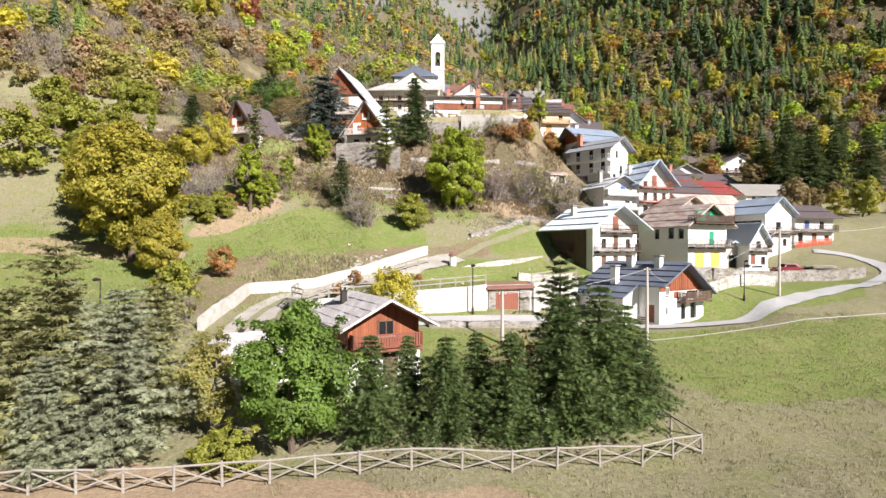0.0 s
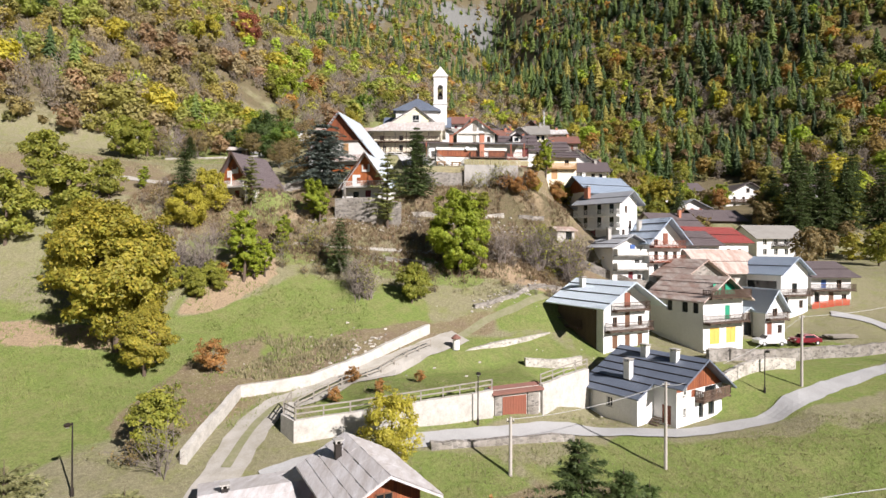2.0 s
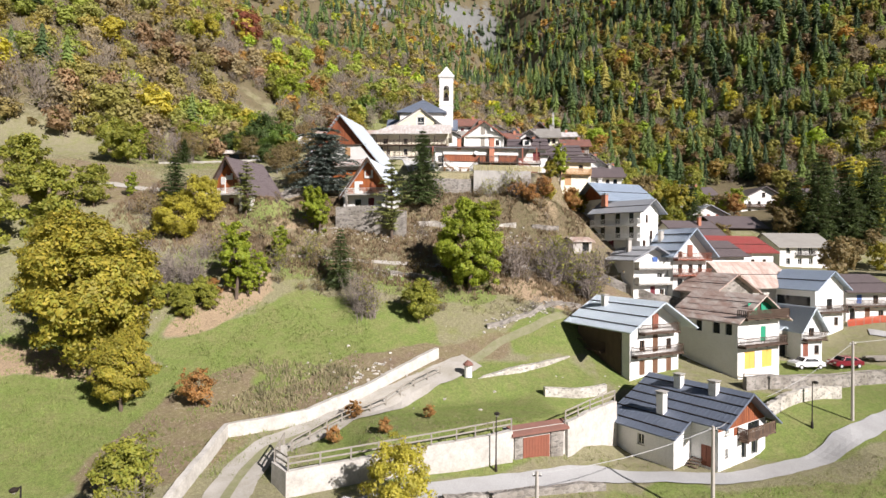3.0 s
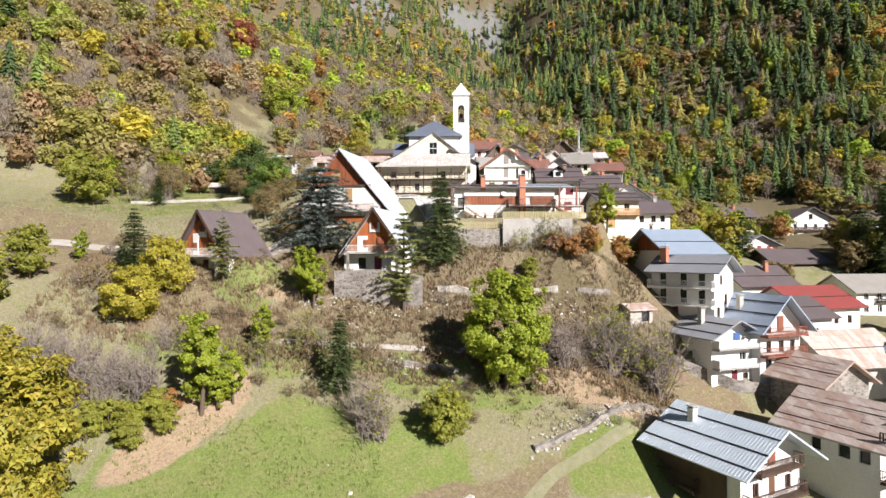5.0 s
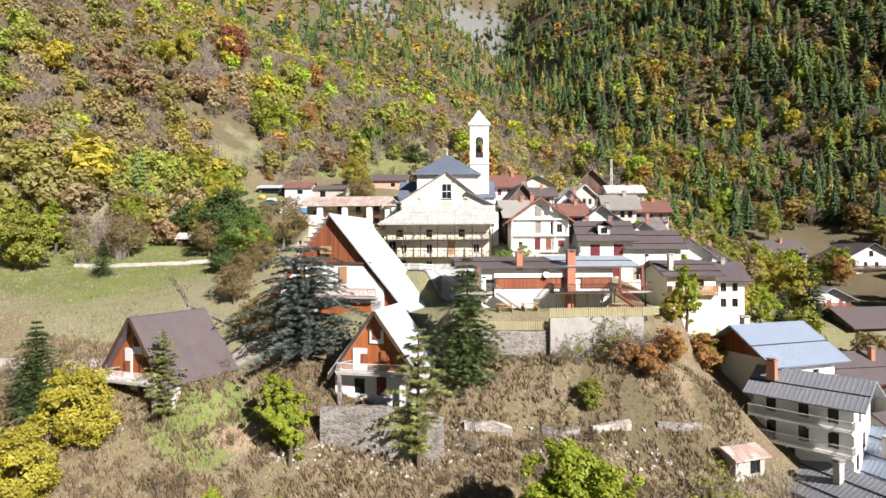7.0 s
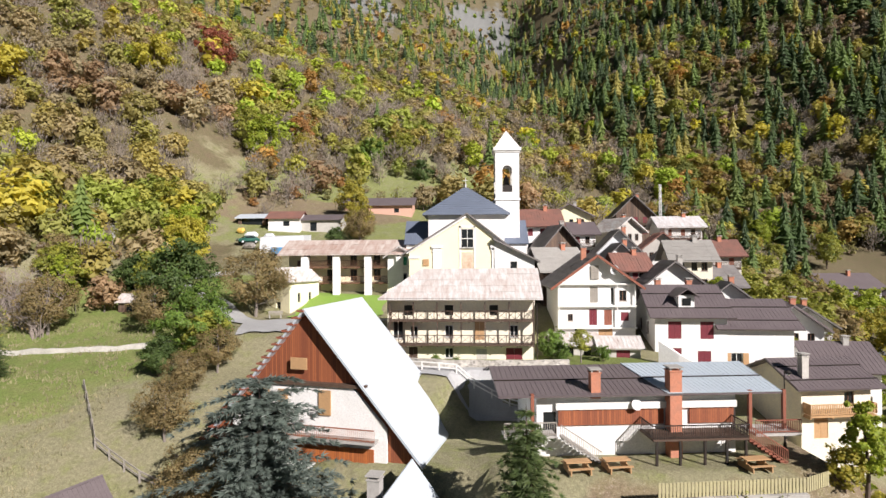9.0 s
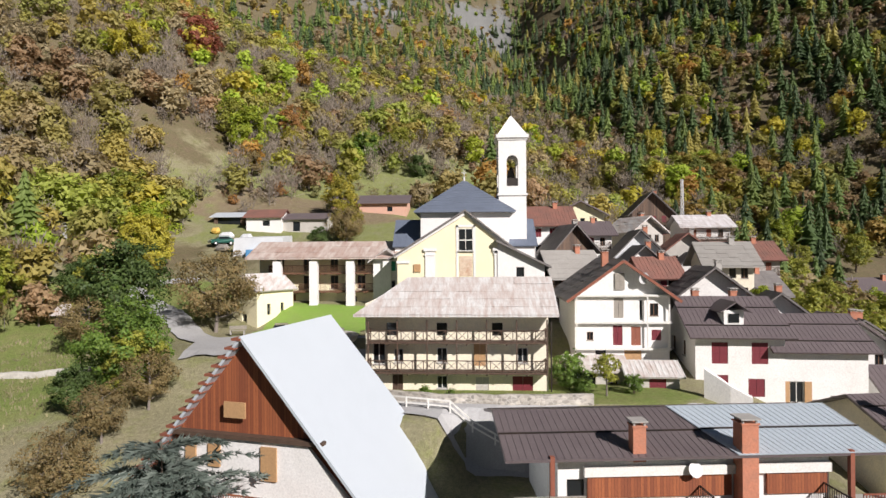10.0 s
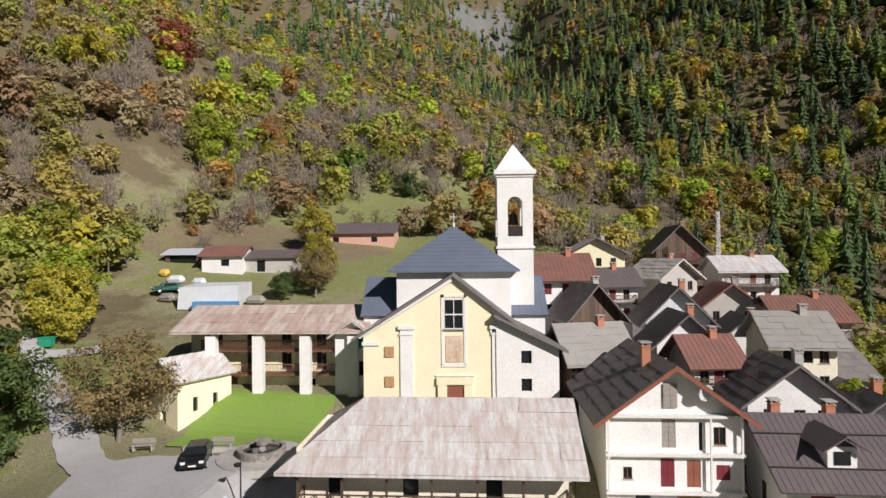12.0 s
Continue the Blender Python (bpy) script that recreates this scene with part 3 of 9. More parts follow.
def draped(points, width, lift, step=0.8):
    """A strip on the ground along points (x, y)."""
    pts = [Vector((*p, 0)) for p in points]
    line = []
    for i in range(len(pts) - 1):
        p0, p1, p2, p3 = pts[max(i - 1, 0)], pts[i], pts[i + 1], pts[min(i + 2, len(pts) - 1)]
        n = max(2, int((p2 - p1).length / step))
        for k in range(n):
            t = k / n
            line.append(0.5 * (2 * p1 + (p2 - p0) * t + (2 * p0 - 5 * p1 + 4 * p2 - p3) * t * t + (3 * p1 - p0 - 3 * p2 + p3) * t ** 3))
    line.append(pts[-1])
    sh = Shape()
    rows = 4
    xy = []
    for i, p in enumerate(line):
        d = (line[min(i + 1, len(line) - 1)] - line[max(i - 1, 0)]).normalized()
        s = Vector((-d.y, d.x, 0))
        wv = width * (1 + 0.05 * math.sin(i * 1.7) + 0.04 * math.sin(i * 0.61))
        xy += [p + s * wv * (j / rows - 0.5) for j in range(rows + 1)]
    zz = ground_z(np.array([p.x for p in xy]), np.array([p.y for p in xy]))
    sh.v = [(p.x, p.y, float(q) + lift) for p, q in zip(xy, zz)]
    k = rows + 1
    sh.f = [(i * k + j, i * k + j + 1, (i + 1) * k + j + 1, (i + 1) * k + j) for i in range(len(line) - 1) for j in range(rows)]
    return sh, line


def wall_along(points, height, thick, step=1.0, rough=0.05, sink=0.8):
    """A free-standing wall along points (x, y) or (x, y, top)."""
    sh = Shape()
    line = []
    for a, b in zip(points, points[1:]):
        n = max(1, int(math.hypot(b[0] - a[0], b[1] - a[1]) / step))
        line += [tuple(p + (q - p) * i / n for p, q in zip(a, b)) for i in range(n)]
    line.append(tuple(points[-1]))
    for i, p in enumerate(line):
        q0, q1 = line[max(i - 1, 0)], line[min(i + 1, len(line) - 1)]
        d = Vector((q1[0] - q0[0], q1[1] - q0[1], 0)).normalized()
        s = Vector((-d.y, d.x, 0)) * thick / 2
        g = gz(p[0], p[1])
        top = (p[2] if len(p) > 2 else g + height) + random.uniform(-rough, rough)
        c = Vector((p[0], p[1], 0))
        j = random.uniform(-rough, rough) * 0.5
        low = min(g, gz(*(c + s * 4)[:2]), gz(*(c - s * 4)[:2])) - sink
        sh.v += [tuple(c - s * 1.1 + Vector((0, 0, low))), tuple(c - s + Vector((0, 0, top + j))), tuple(c + s + Vector((0, 0, top - j))), tuple(c + s * 1.1 + Vector((0, 0, low)))]
    for i in range(len(line) - 1):
        a, b = i * 4, i * 4 + 4
        sh.f += [(a, b, b + 1, a + 1), (a + 1, b + 1, b + 2, a + 2), (a + 2, b + 2, b + 3, a + 3)]
    e = len(line) * 4 - 4
    sh.f += [(0, 1, 2, 3), (e + 3, e + 2, e + 1, e)]
    return sh

# ---------------------------------------------------------------- terrain
# Cross sections of the valley side, from south to north: y, then (x, height) from west to east.
SECTIONS = [
    (-80, [(-200, 16), (-40, 8), (0, 6), (200, 3)]),
    (-20, [(-200, 18), (-40, 9), (0, 8), (60, 7), (200, 4)]),
    (27, [(-200, 22), (-40, 10.5), (-15, 9.4), (4, 9.1), (16, 8.7), (60, 8), (200, 6)]),
    (42, [(-200, 28), (-40, 13), (-17, 12.4), (-4, 11.6), (20, 9.4), (35, 9.0), (60, 9.5), (200, 8)]),
    (54, [(-200, 34), (-45, 16.3), (-20, 14.4), (-8, 14), (3, 13.1), (20, 10.9), (40, 11.2), (70, 11.6), (200, 10)]),
    (63, [(-200, 39), (-45, 19), (-24, 17), (-12, 16.2), (3, 15.8), (12, 13.6), (22, 12.0), (42, 13.2), (70, 14), (200, 14)]),
    (74, [(-200, 45), (-45, 23.5), (-25, 21.5), (-10, 20.2), (3, 18.6), (15, 17.2), (30, 16.6), (48, 15.0), (80, 16.5), (200, 18)]),
    (83, [(-200, 52), (-48, 30.5), (-26, 26.9), (-10, 24.8), (5, 23.3), (12, 23.2), (25, 18.6), (38, 16.2), (50, 15.8), (80, 18), (200, 20)]),
    (92, [(-200, 58), (-48, 36.5), (-23, 31.4), (-12, 30.3), (8, 29), (22, 23.8), (36, 20.5), (50, 17.2), (64, 18.8), (200, 21)]),
    (101, [(-200, 62), (-60, 42), (-30, 38.5), (-10, 36.6), (9, 35.7), (22, 32.2), (30, 30), (38, 25), (60, 21.8), (200, 24)]),
    (105, [(-200, 64), (-60, 44), (-35, 40.6), (-15, 39.2), (-3, 40.6), (12, 40.9), (25, 34.4), (40, 26.6), (70, 23.5), (200, 25)]),
    (109, [(-200, 66), (-60, 46), (-35, 42.6), (-15, 41), (0, 41.6), (12, 41.4), (25, 35.8), (40, 28), (70, 25), (200, 26)]),
    (121, [(-200, 72), (-60, 47.8), (-40, 48), (-20, 48.6), (-8, 48.8), (5, 48), (17, 45), (30, 38), (55, 28.5), (80, 26.5), (200, 30)]),
    (138, [(-200, 82), (-60, 51), (-42, 51.8), (-25, 52), (-5, 51.6), (12, 51), (25, 46), (50, 33.5), (80, 28.5), (200, 32)]),
    (155, [(-200, 100), (-80, 63), (-52, 55.5), (-38, 55.4), (-20, 55.2), (0, 54.5), (20, 53), (40, 45), (70, 37.5), (200, 42)]),
    (190, [(-200, 136), (-82, 75), (-55, 67), (-30, 66), (0, 64), (25, 60), (50, 50), (80, 43), (150, 47), (220, 62)]),
    (230, [(-220, 176), (-98, 110), (-62, 85), (-30, 77), (0, 74), (30, 66), (60, 58), (100, 57), (150, 67), (240, 95)]),
    (270, [(-240, 200), (-97, 130), (-60, 101), (-20, 98), (10, 86), (45, 75), (80, 73), (120, 76), (170, 92), (280, 135)]),
    (330, [(-280, 240), (-130, 166), (-45, 127), (-5, 113), (30, 100), (60, 100), (85, 104), (120, 112), (170, 135), (300, 205)]),
    (400, [(-330, 300), (-150, 196), (-60, 156), (0, 140), (50, 132), (100, 158), (165, 178), (330, 275)]),
    (490, [(-400, 360), (-168, 222), (-110, 205), (-40, 192), (20, 168), (60, 170), (120, 205), (210, 262), (430, 390)]),
    (620, [(-520, 450), (-220, 310), (-60, 268), (0, 250), (50, 212), (120, 270), (260, 370), (560, 520)]),
    (850, [(-720, 600), (-260, 450), (-60, 400), (60, 330), (160, 420), (320, 520), (760, 700)]),
    (1400, [(-1300, 980), (-300, 860), (0, 820), (200, 830), (500, 900), (1300, 1100)]),
    (2600, [(-2400, 1700), (0, 1500), (2400, 1750)]),
]


def spread(values, knots, at):
    """Smooth curve through knots (rising) with limited slopes, evaluated at the array at."""
    k, v, at = np.asarray(knots, float), np.asarray(values, float), np.clip(np.asarray(at, float), knots[0], knots[-1])
    h = np.diff(k)
    d = np.diff(v, axis=0) / h.reshape(-1, *([1] * (v.ndim - 1)))
    m = np.zeros_like(v)
    a, b = d[:-1], d[1:]
    m[1:-1] = np.where(a * b > 0, 2 * a * b / np.where(np.abs(a + b) < 1e-9, 1e-9, a + b), 0)
    m[0], m[-1] = d[0], d[-1]
    i = np.clip(np.searchsorted(k, at, side="right") - 1, 0, len(h) - 1)
    s = (at - k[i]) / h[i]
    return i, s, h[i], v, m


def land(x, y):
    """Height of the open land at the arrays x, y."""
    x, y = np.broadcast_arrays(np.asarray(x, float), np.asarray(y, float))
    xs, ys = x.ravel(), y.ravel()
    rows = np.empty((len(SECTIONS), xs.size))
    for n, (_, profile) in enumerate(SECTIONS):
        px, pz = zip(*profile)
        i, s, h, v, m = spread(pz, px, xs)
        rows[n] = (1 + 2 * s) * (1 - s) ** 2 * v[i] + s * (1 - s) ** 2 * h * m[i] + s * s * (3 - 2 * s) * v[i + 1] + s * s * (s - 1) * h * m[i + 1]
    ky = [row[0] for row in SECTIONS]
    i, s, h, v, m = spread(rows, ky, ys)
    j = np.arange(xs.size)
    z = (1 + 2 * s) * (1 - s) ** 2 * v[i, j] + s * (1 - s) ** 2 * h * m[i, j] + s * s * (3 - 2 * s) * v[i + 1, j] + s * s * (s - 1) * h * m[i + 1, j]
    return z.reshape(x.shape)


# Levelled pieces of ground: centre x, y, half sizes, turn in degrees, height, soft edge.
PADS = [
    (-24, 137, 11, 7, 0, 52.0, 6),      # square in front of the church
    (-5, 128, 14.5, 6.5, 0, 49.2, 5),       # below the old hall
    (5, 115, 12.5, 6.5, 4, 45.2, 2.5),      # terrace of the wooden-panelled house
    (25, 61.0, 8, 3, -8, 11.8, 5),      # court of the slate-blue house
    (0.5, 62.5, 9, 3.5, 22, 15.9, 2.5), # garden terrace
    (-13.6, 114.4, 5.4, 4.0, -14, 44.8, 1.4), # beside the large A-frame
    (-32.6, 103.4, 4.5, 3.6, -21, 39.4, 2.0), # behind the dark-roofed chalet
]


def smooth(a, b, v):
    s = np.clip((v - a) / (b - a), 0, 1)
    return s * s * (3 - 2 * s)


def fbm(x, y, scale, seed=0.0, octaves=3):
    """Cheap layered waves, for uneven borders and heights."""
    out, amp = np.zeros_like(x), 1.0
    for k in range(octaves):
        f = scale * 2 ** k
        out = out + amp * np.sin(x * f * 1.13 + seed * 3.1 + 1.7 * np.sin(y * f * 0.71 + k * 2.3)) * np.cos(y * f * 0.97 - seed + 1.3 * np.sin(x * f * 0.83 + k))
        amp *= 0.5
    return out


def ground_z(x, y):
    """Height of the finished ground."""
    x, y = np.asarray(x, float), np.asarray(y, float)
    z = land(x, y)
    for cx, cy, hx, hy, turn, level, soft in PADS:
        c, s = math.cos(radians(turn)), math.sin(radians(turn))
        u, v = (x - cx) * c + (y - cy) * s, -(x - cx) * s + (y - cy) * c
        out = np.hypot(np.maximum(np.abs(u) - hx, 0), np.maximum(np.abs(v) - hy, 0))
        z = z + (level - z) * (1 - smooth(0, soft, out))
    flat = np.ones_like(z)
    for cx, cy, r in ((-24, 137, 15), (-8, 126, 13), (5, 113, 12), (25, 61, 9), (0, 62, 10)):
        flat = flat * smooth(r, r + 6, np.hypot(x - cx, y - cy))
    return z + flat * (fbm(x, y, 0.9, 2.0) * 0.05 + fbm(x, y, 0.16, 5.0) * 0.2)


def gz(x, y):
    return float(ground_z(np.array([x]), np.array([y]))[0])


def zone(x, y, cx, cy, rx, ry, turn=0.0, wob=0.25, seed=0.0):
    """1 inside an oval piece of ground, 0 outside, with a frayed border."""
    c, s = math.cos(radians(turn)), math.sin(radians(turn))
    u, v = ((x - cx) * c + (y - cy) * s) / rx, (-(x - cx) * s + (y - cy) * c) / ry
    return 1 - smooth(0.8, 1.2, np.hypot(u, v) + wob * fbm(x, y, 0.22, seed))


def axis(knots):
    """Grid lines with the given spacing between knots: (value, spacing from there on)."""
    out = []
    for (a, st), (b, _) in zip(knots, knots[1:]):
        out += list(np.arange(a, b, st))
    return np.array(out + [knots[-1][0]])


gx = axis([(-2400, 160), (-800, 40), (-240, 10), (-100, 2.5), (-62, 1.1), (62, 1.5), (110, 4), (240, 12), (800, 160), (2400, 1)])
gy = axis([(-80, 6), (14, 1.1), (112, 1.3), (165, 2.5), (260, 6), (520, 20), (900, 60), (2600, 1)])
mx_, my_ = np.meshgrid(gx, gy)
mz_ = ground_z(mx_, my_)
rough_far = smooth(150, 330, my_)
mz_ = mz_ + rough_far * fbm(mx_, my_, 0.03, 1.0) * 4.0 + smooth(420, 800, my_) * fbm(mx_, my_, 0.011, 3.0) * 22
ny, nx = mx_.shape
verts = np.stack([mx_.ravel(), my_.ravel(), mz_.ravel()], 1)
i, j = np.meshgrid(np.arange(nx - 1), np.arange(ny - 1))
q = (j * nx + i).ravel()
quads = np.stack([q, q + 1, q + nx + 1, q + nx], 1)
gm = bpy.data.meshes.new("ground")
gm.vertices.add(len(verts)), gm.loops.add(quads.size), gm.polygons.add(len(quads))
gm.vertices.foreach_set("co", verts.ravel())
gm.loops.foreach_set("vertex_index", quads.ravel())
gm.polygons.foreach_set("loop_start", np.arange(0, quads.size, 4))
gm.polygons.foreach_set("use_smooth", np.ones(len(quads), bool))
gm.update()

X, Y = verts[:, 0], verts[:, 1]
far = smooth(150, 200, Y + 0.25 * np.abs(X + 5))
green = np.maximum.reduce([
    zone(X, Y, -45, 57, 24, 15, 0, 0.2, 1), zone(X, Y, -14, 76, 13, 7, 10, 0.2, 2), zone(X, Y, -24, 70, 12, 9, 0, 0.2, 5), zone(X, Y, 28, 50, 22, 8, 15, 0.3, 3), zone(X, Y, 40, 69, 14, 5, 12, 0.2, 4),
    zone(X, Y, 11, 80, 6, 4, 10, 0.25, 6), zone(X, Y, -2, 87, 8, 3, 0, 0.3, 7), zone(X, Y, -27.5, 98, 5, 4, 0, 0.3, 8), zone(X, Y, -58, 128, 22, 15, 0, 0.2, 9) * 0.75, zone(X, Y, -25, 87.5, 14, 3, 6, 0.4, 33) * 0.7,
    zone(X, Y, -20, 215, 55, 42, 10, 0.12, 11) * 0.55, zone(X, Y, 20, 240, 26, 22, 0, 0.15, 12) * 0.8, zone(X, Y, -52, 150, 14, 12, 0, 0.2, 13), zone(X, Y, 48, 80, 10, 6, 0, 0.2, 14), zone(X, Y, 22, 78, 6, 6, 0, 0.2, 15),
    zone(X, Y, 0, 44, 10, 6, 0, 0.3, 17), zone(X, Y, 2.5, 64.5, 17, 7.5, 36, 0.08, 19), zone(X, Y, -2, 127.5, 14, 3, 0, 0.2, 18), zone(X, Y, 85, 170, 40, 30, 0, 0.2, 16) * 0.4])
scrub = np.maximum.reduce([zone(X, Y, -45, 203, 26, 12, 0, 0.35, 29) * 0.75, zone(X, Y, 0, 232, 22, 7, 0, 0.4, 30) * 0.7, zone(X, Y, -22, 97, 34, 11, -6, 0.18, 21), zone(X, Y, 12, 97, 16, 10, -25, 0.2, 22), zone(X, Y, 2, 76, 13, 2.2, 20, 0.3, 23), zone(X, Y, -13, 66.5, 12, 3, 36, 0.3, 24),
                           zone(X, Y, -24, 58, 5, 8, -20, 0.3, 25), zone(X, Y, -64, 100, 22, 9, 0, 0.2, 26), zone(X, Y, 10, 45, 8, 4, 0, 0.3, 27) * 0.9, zone(X, Y, 30, 110, 14, 12, 0, 0.2, 28)]) * (1 - 0.85 * zone(X, Y, -2, 87, 8, 3, 0, 0.3, 7)) * (1 - zone(X, Y, 11, 80, 6, 4, 10, 0.25, 6)) * (1 - zone(X, Y, -27.5, 98, 5, 4, 0, 0.3, 8)) * (1 - 0.75 * zone(X, Y, -25, 87.5, 14, 3, 6, 0.4, 33)) * (1 - 0.7 * zone(X, Y, -5, 92.5, 9, 1.6, 0, 0.5, 34))
meadow = np.maximum.reduce([zone(X, Y, -20, 215, 55, 42, 10, 0.12, 11), zone(X, Y, 20, 240, 26, 22, 0, 0.15, 12)])
litter = np.clip(np.maximum(far * (1 - meadow), zone(X, Y, 12, 103, 8, 4, 0, 0.3, 32) * 0.9), 0, 1)
tan = np.maximum.reduce([zone(X, Y, 15, 103.5, 6, 2.6, -25, 0.4, 46) * 0.45, zone(X, Y, -26, 97, 4.5, 2.2, 10, 0.35, 47) * 0.8, zone(X, Y, 4, 94, 10, 1.6, -4, 0.5, 48) * 0.55, zone(X, Y, -28, 79, 2.4, 7, -32, 0.2, 41), zone(X, Y, -44, 66, 14, 2.5, 8, 0.25, 42), zone(X, Y, -11.5, 25, 14, 2.6, -4, 0.3, 44), zone(X, Y, 13, 87, 7, 2.5, -10, 0.3, 45) * 0.8])
rock = np.clip((0.15 + 0.75 * fbm(X, Y, 0.013, 6.0)) * smooth(520, 640, Y + 0.3 * X) * (1 - 0.7 * smooth(80, 200, X)) , 0, 1)
green = np.clip(green * (1 - tan), 0, 1)
cover = np.stack([green, np.clip(scrub, 0, 1), litter, np.ones_like(X)], 1)
bare = np.stack([np.clip(tan, 0, 1), rock, 0 * X, np.ones_like(X)], 1)
for key, data in (("cover", cover), ("bare", bare)):
    gm.attributes.new(key, "FLOAT_COLOR", "POINT").data.foreach_set("color", data.astype(np.float32).ravel())
gm.materials.append(GROUND)
ground = tagged(new("ground", gm), "autumn meadows, scrub and wooded mountain slopes", "ground", "", "structure")


def built(name, shape, mat, label, category):
    return tagged(new(name, shape.mesh(name, mat)), label, category, "", "structure")


# Roads and tracks
ROAD = [(-13, 45), (-8, 49.0), (-1, 52.4), (5.5, 54.6), (11, 57.4), (17, 58.8), (24, 58.8), (32, 62.2), (39, 65.2), (46, 69), (54, 73.2), (61, 78.0), (65.6, 83), (67.2, 88), (66, 92), (62, 94.6)]
LANE = [(-16, 40), (-16.2, 46), (-16.4, 52), (-15.6, 56.6), (-12, 60.0), (-8.2, 63.6), (-2, 69.8), (2, 74)]
SQUARE = [(-15, 126.5), (-20, 130), (-27, 134), (-34.5, 137.6), (-40.5, 144), (-46.5, 150), (-53.5, 156.4), (-58, 160.4), (-66, 166), (-78, 172)]
sh, _ = draped(ROAD, 2.2, 0.14)
built("road", sh, ASPHALT, "narrow grey asphalt road curving below the houses", "road")
sh, _ = draped(LANE, 3.2, 0.14)
built("track", sh, GRAVEL, "pale gravel lane climbing between wall and railing", "road")
sh, _ = draped(LANE[1:6], 0.7, 0.17)
built("verge", sh, VERGE, "grassy strip between the lane's wheel tracks", "verge")
sh, _ = draped(SQUARE, 3.0, 0.16)
built("road", sh, ASPHALT, "grey asphalt village road leading to the square", "road")
sh, _ = draped([(-55.4, 158.2), (-52, 159.6), (-46, 160.6)], 2.2, 0.19)
built("pavement", sh, ASPHALT, "short asphalt branch beside the village road", "pavement")
sh, _ = draped([(-17.5, 134.4), (-24, 134.8), (-30, 134.6), (-34.2, 133.6)], 10.4, 0.17)
built("pavement", sh, ASPHALT, "worn asphalt of the village square", "pavement")
sh, _ = draped([(-19, 125.4), (-9, 122.3), (2, 121.7), (14, 122.8)], 3.6, 0.15)
built("road", sh, ASPHALT, "grey asphalt road below the old hall", "road")
sh, _ = draped([(-25.6, 141.6), (-25.2, 146), (-24.6, 150.6)], 11.5, 0.14)
built("lawn", sh, LAWN, "bright mown lawn beside the square", "lawn")
sh, _ = draped([(1.4, 73.4), (5, 77.6), (10, 80.5), (16, 84)], 1.1, 0.05)
built("track", sh, VERGE, "faint grassy end of the gravel lane", "path")
sh, _ = draped([(-62, 101), (-50, 101), (-40, 104), (-33, 108)], 1.6, 0.1)
built("track", sh, GRAVEL, "narrow pale path across the slope", "path")
sh, _ = draped([(-26, 89.5), (-16, 90.6), (-8, 90.8), (2, 91.5), (12, 92.5)], 0.7, 0.1)
built("track", sh, GRAVEL, "faint trodden path along the slope", "path")

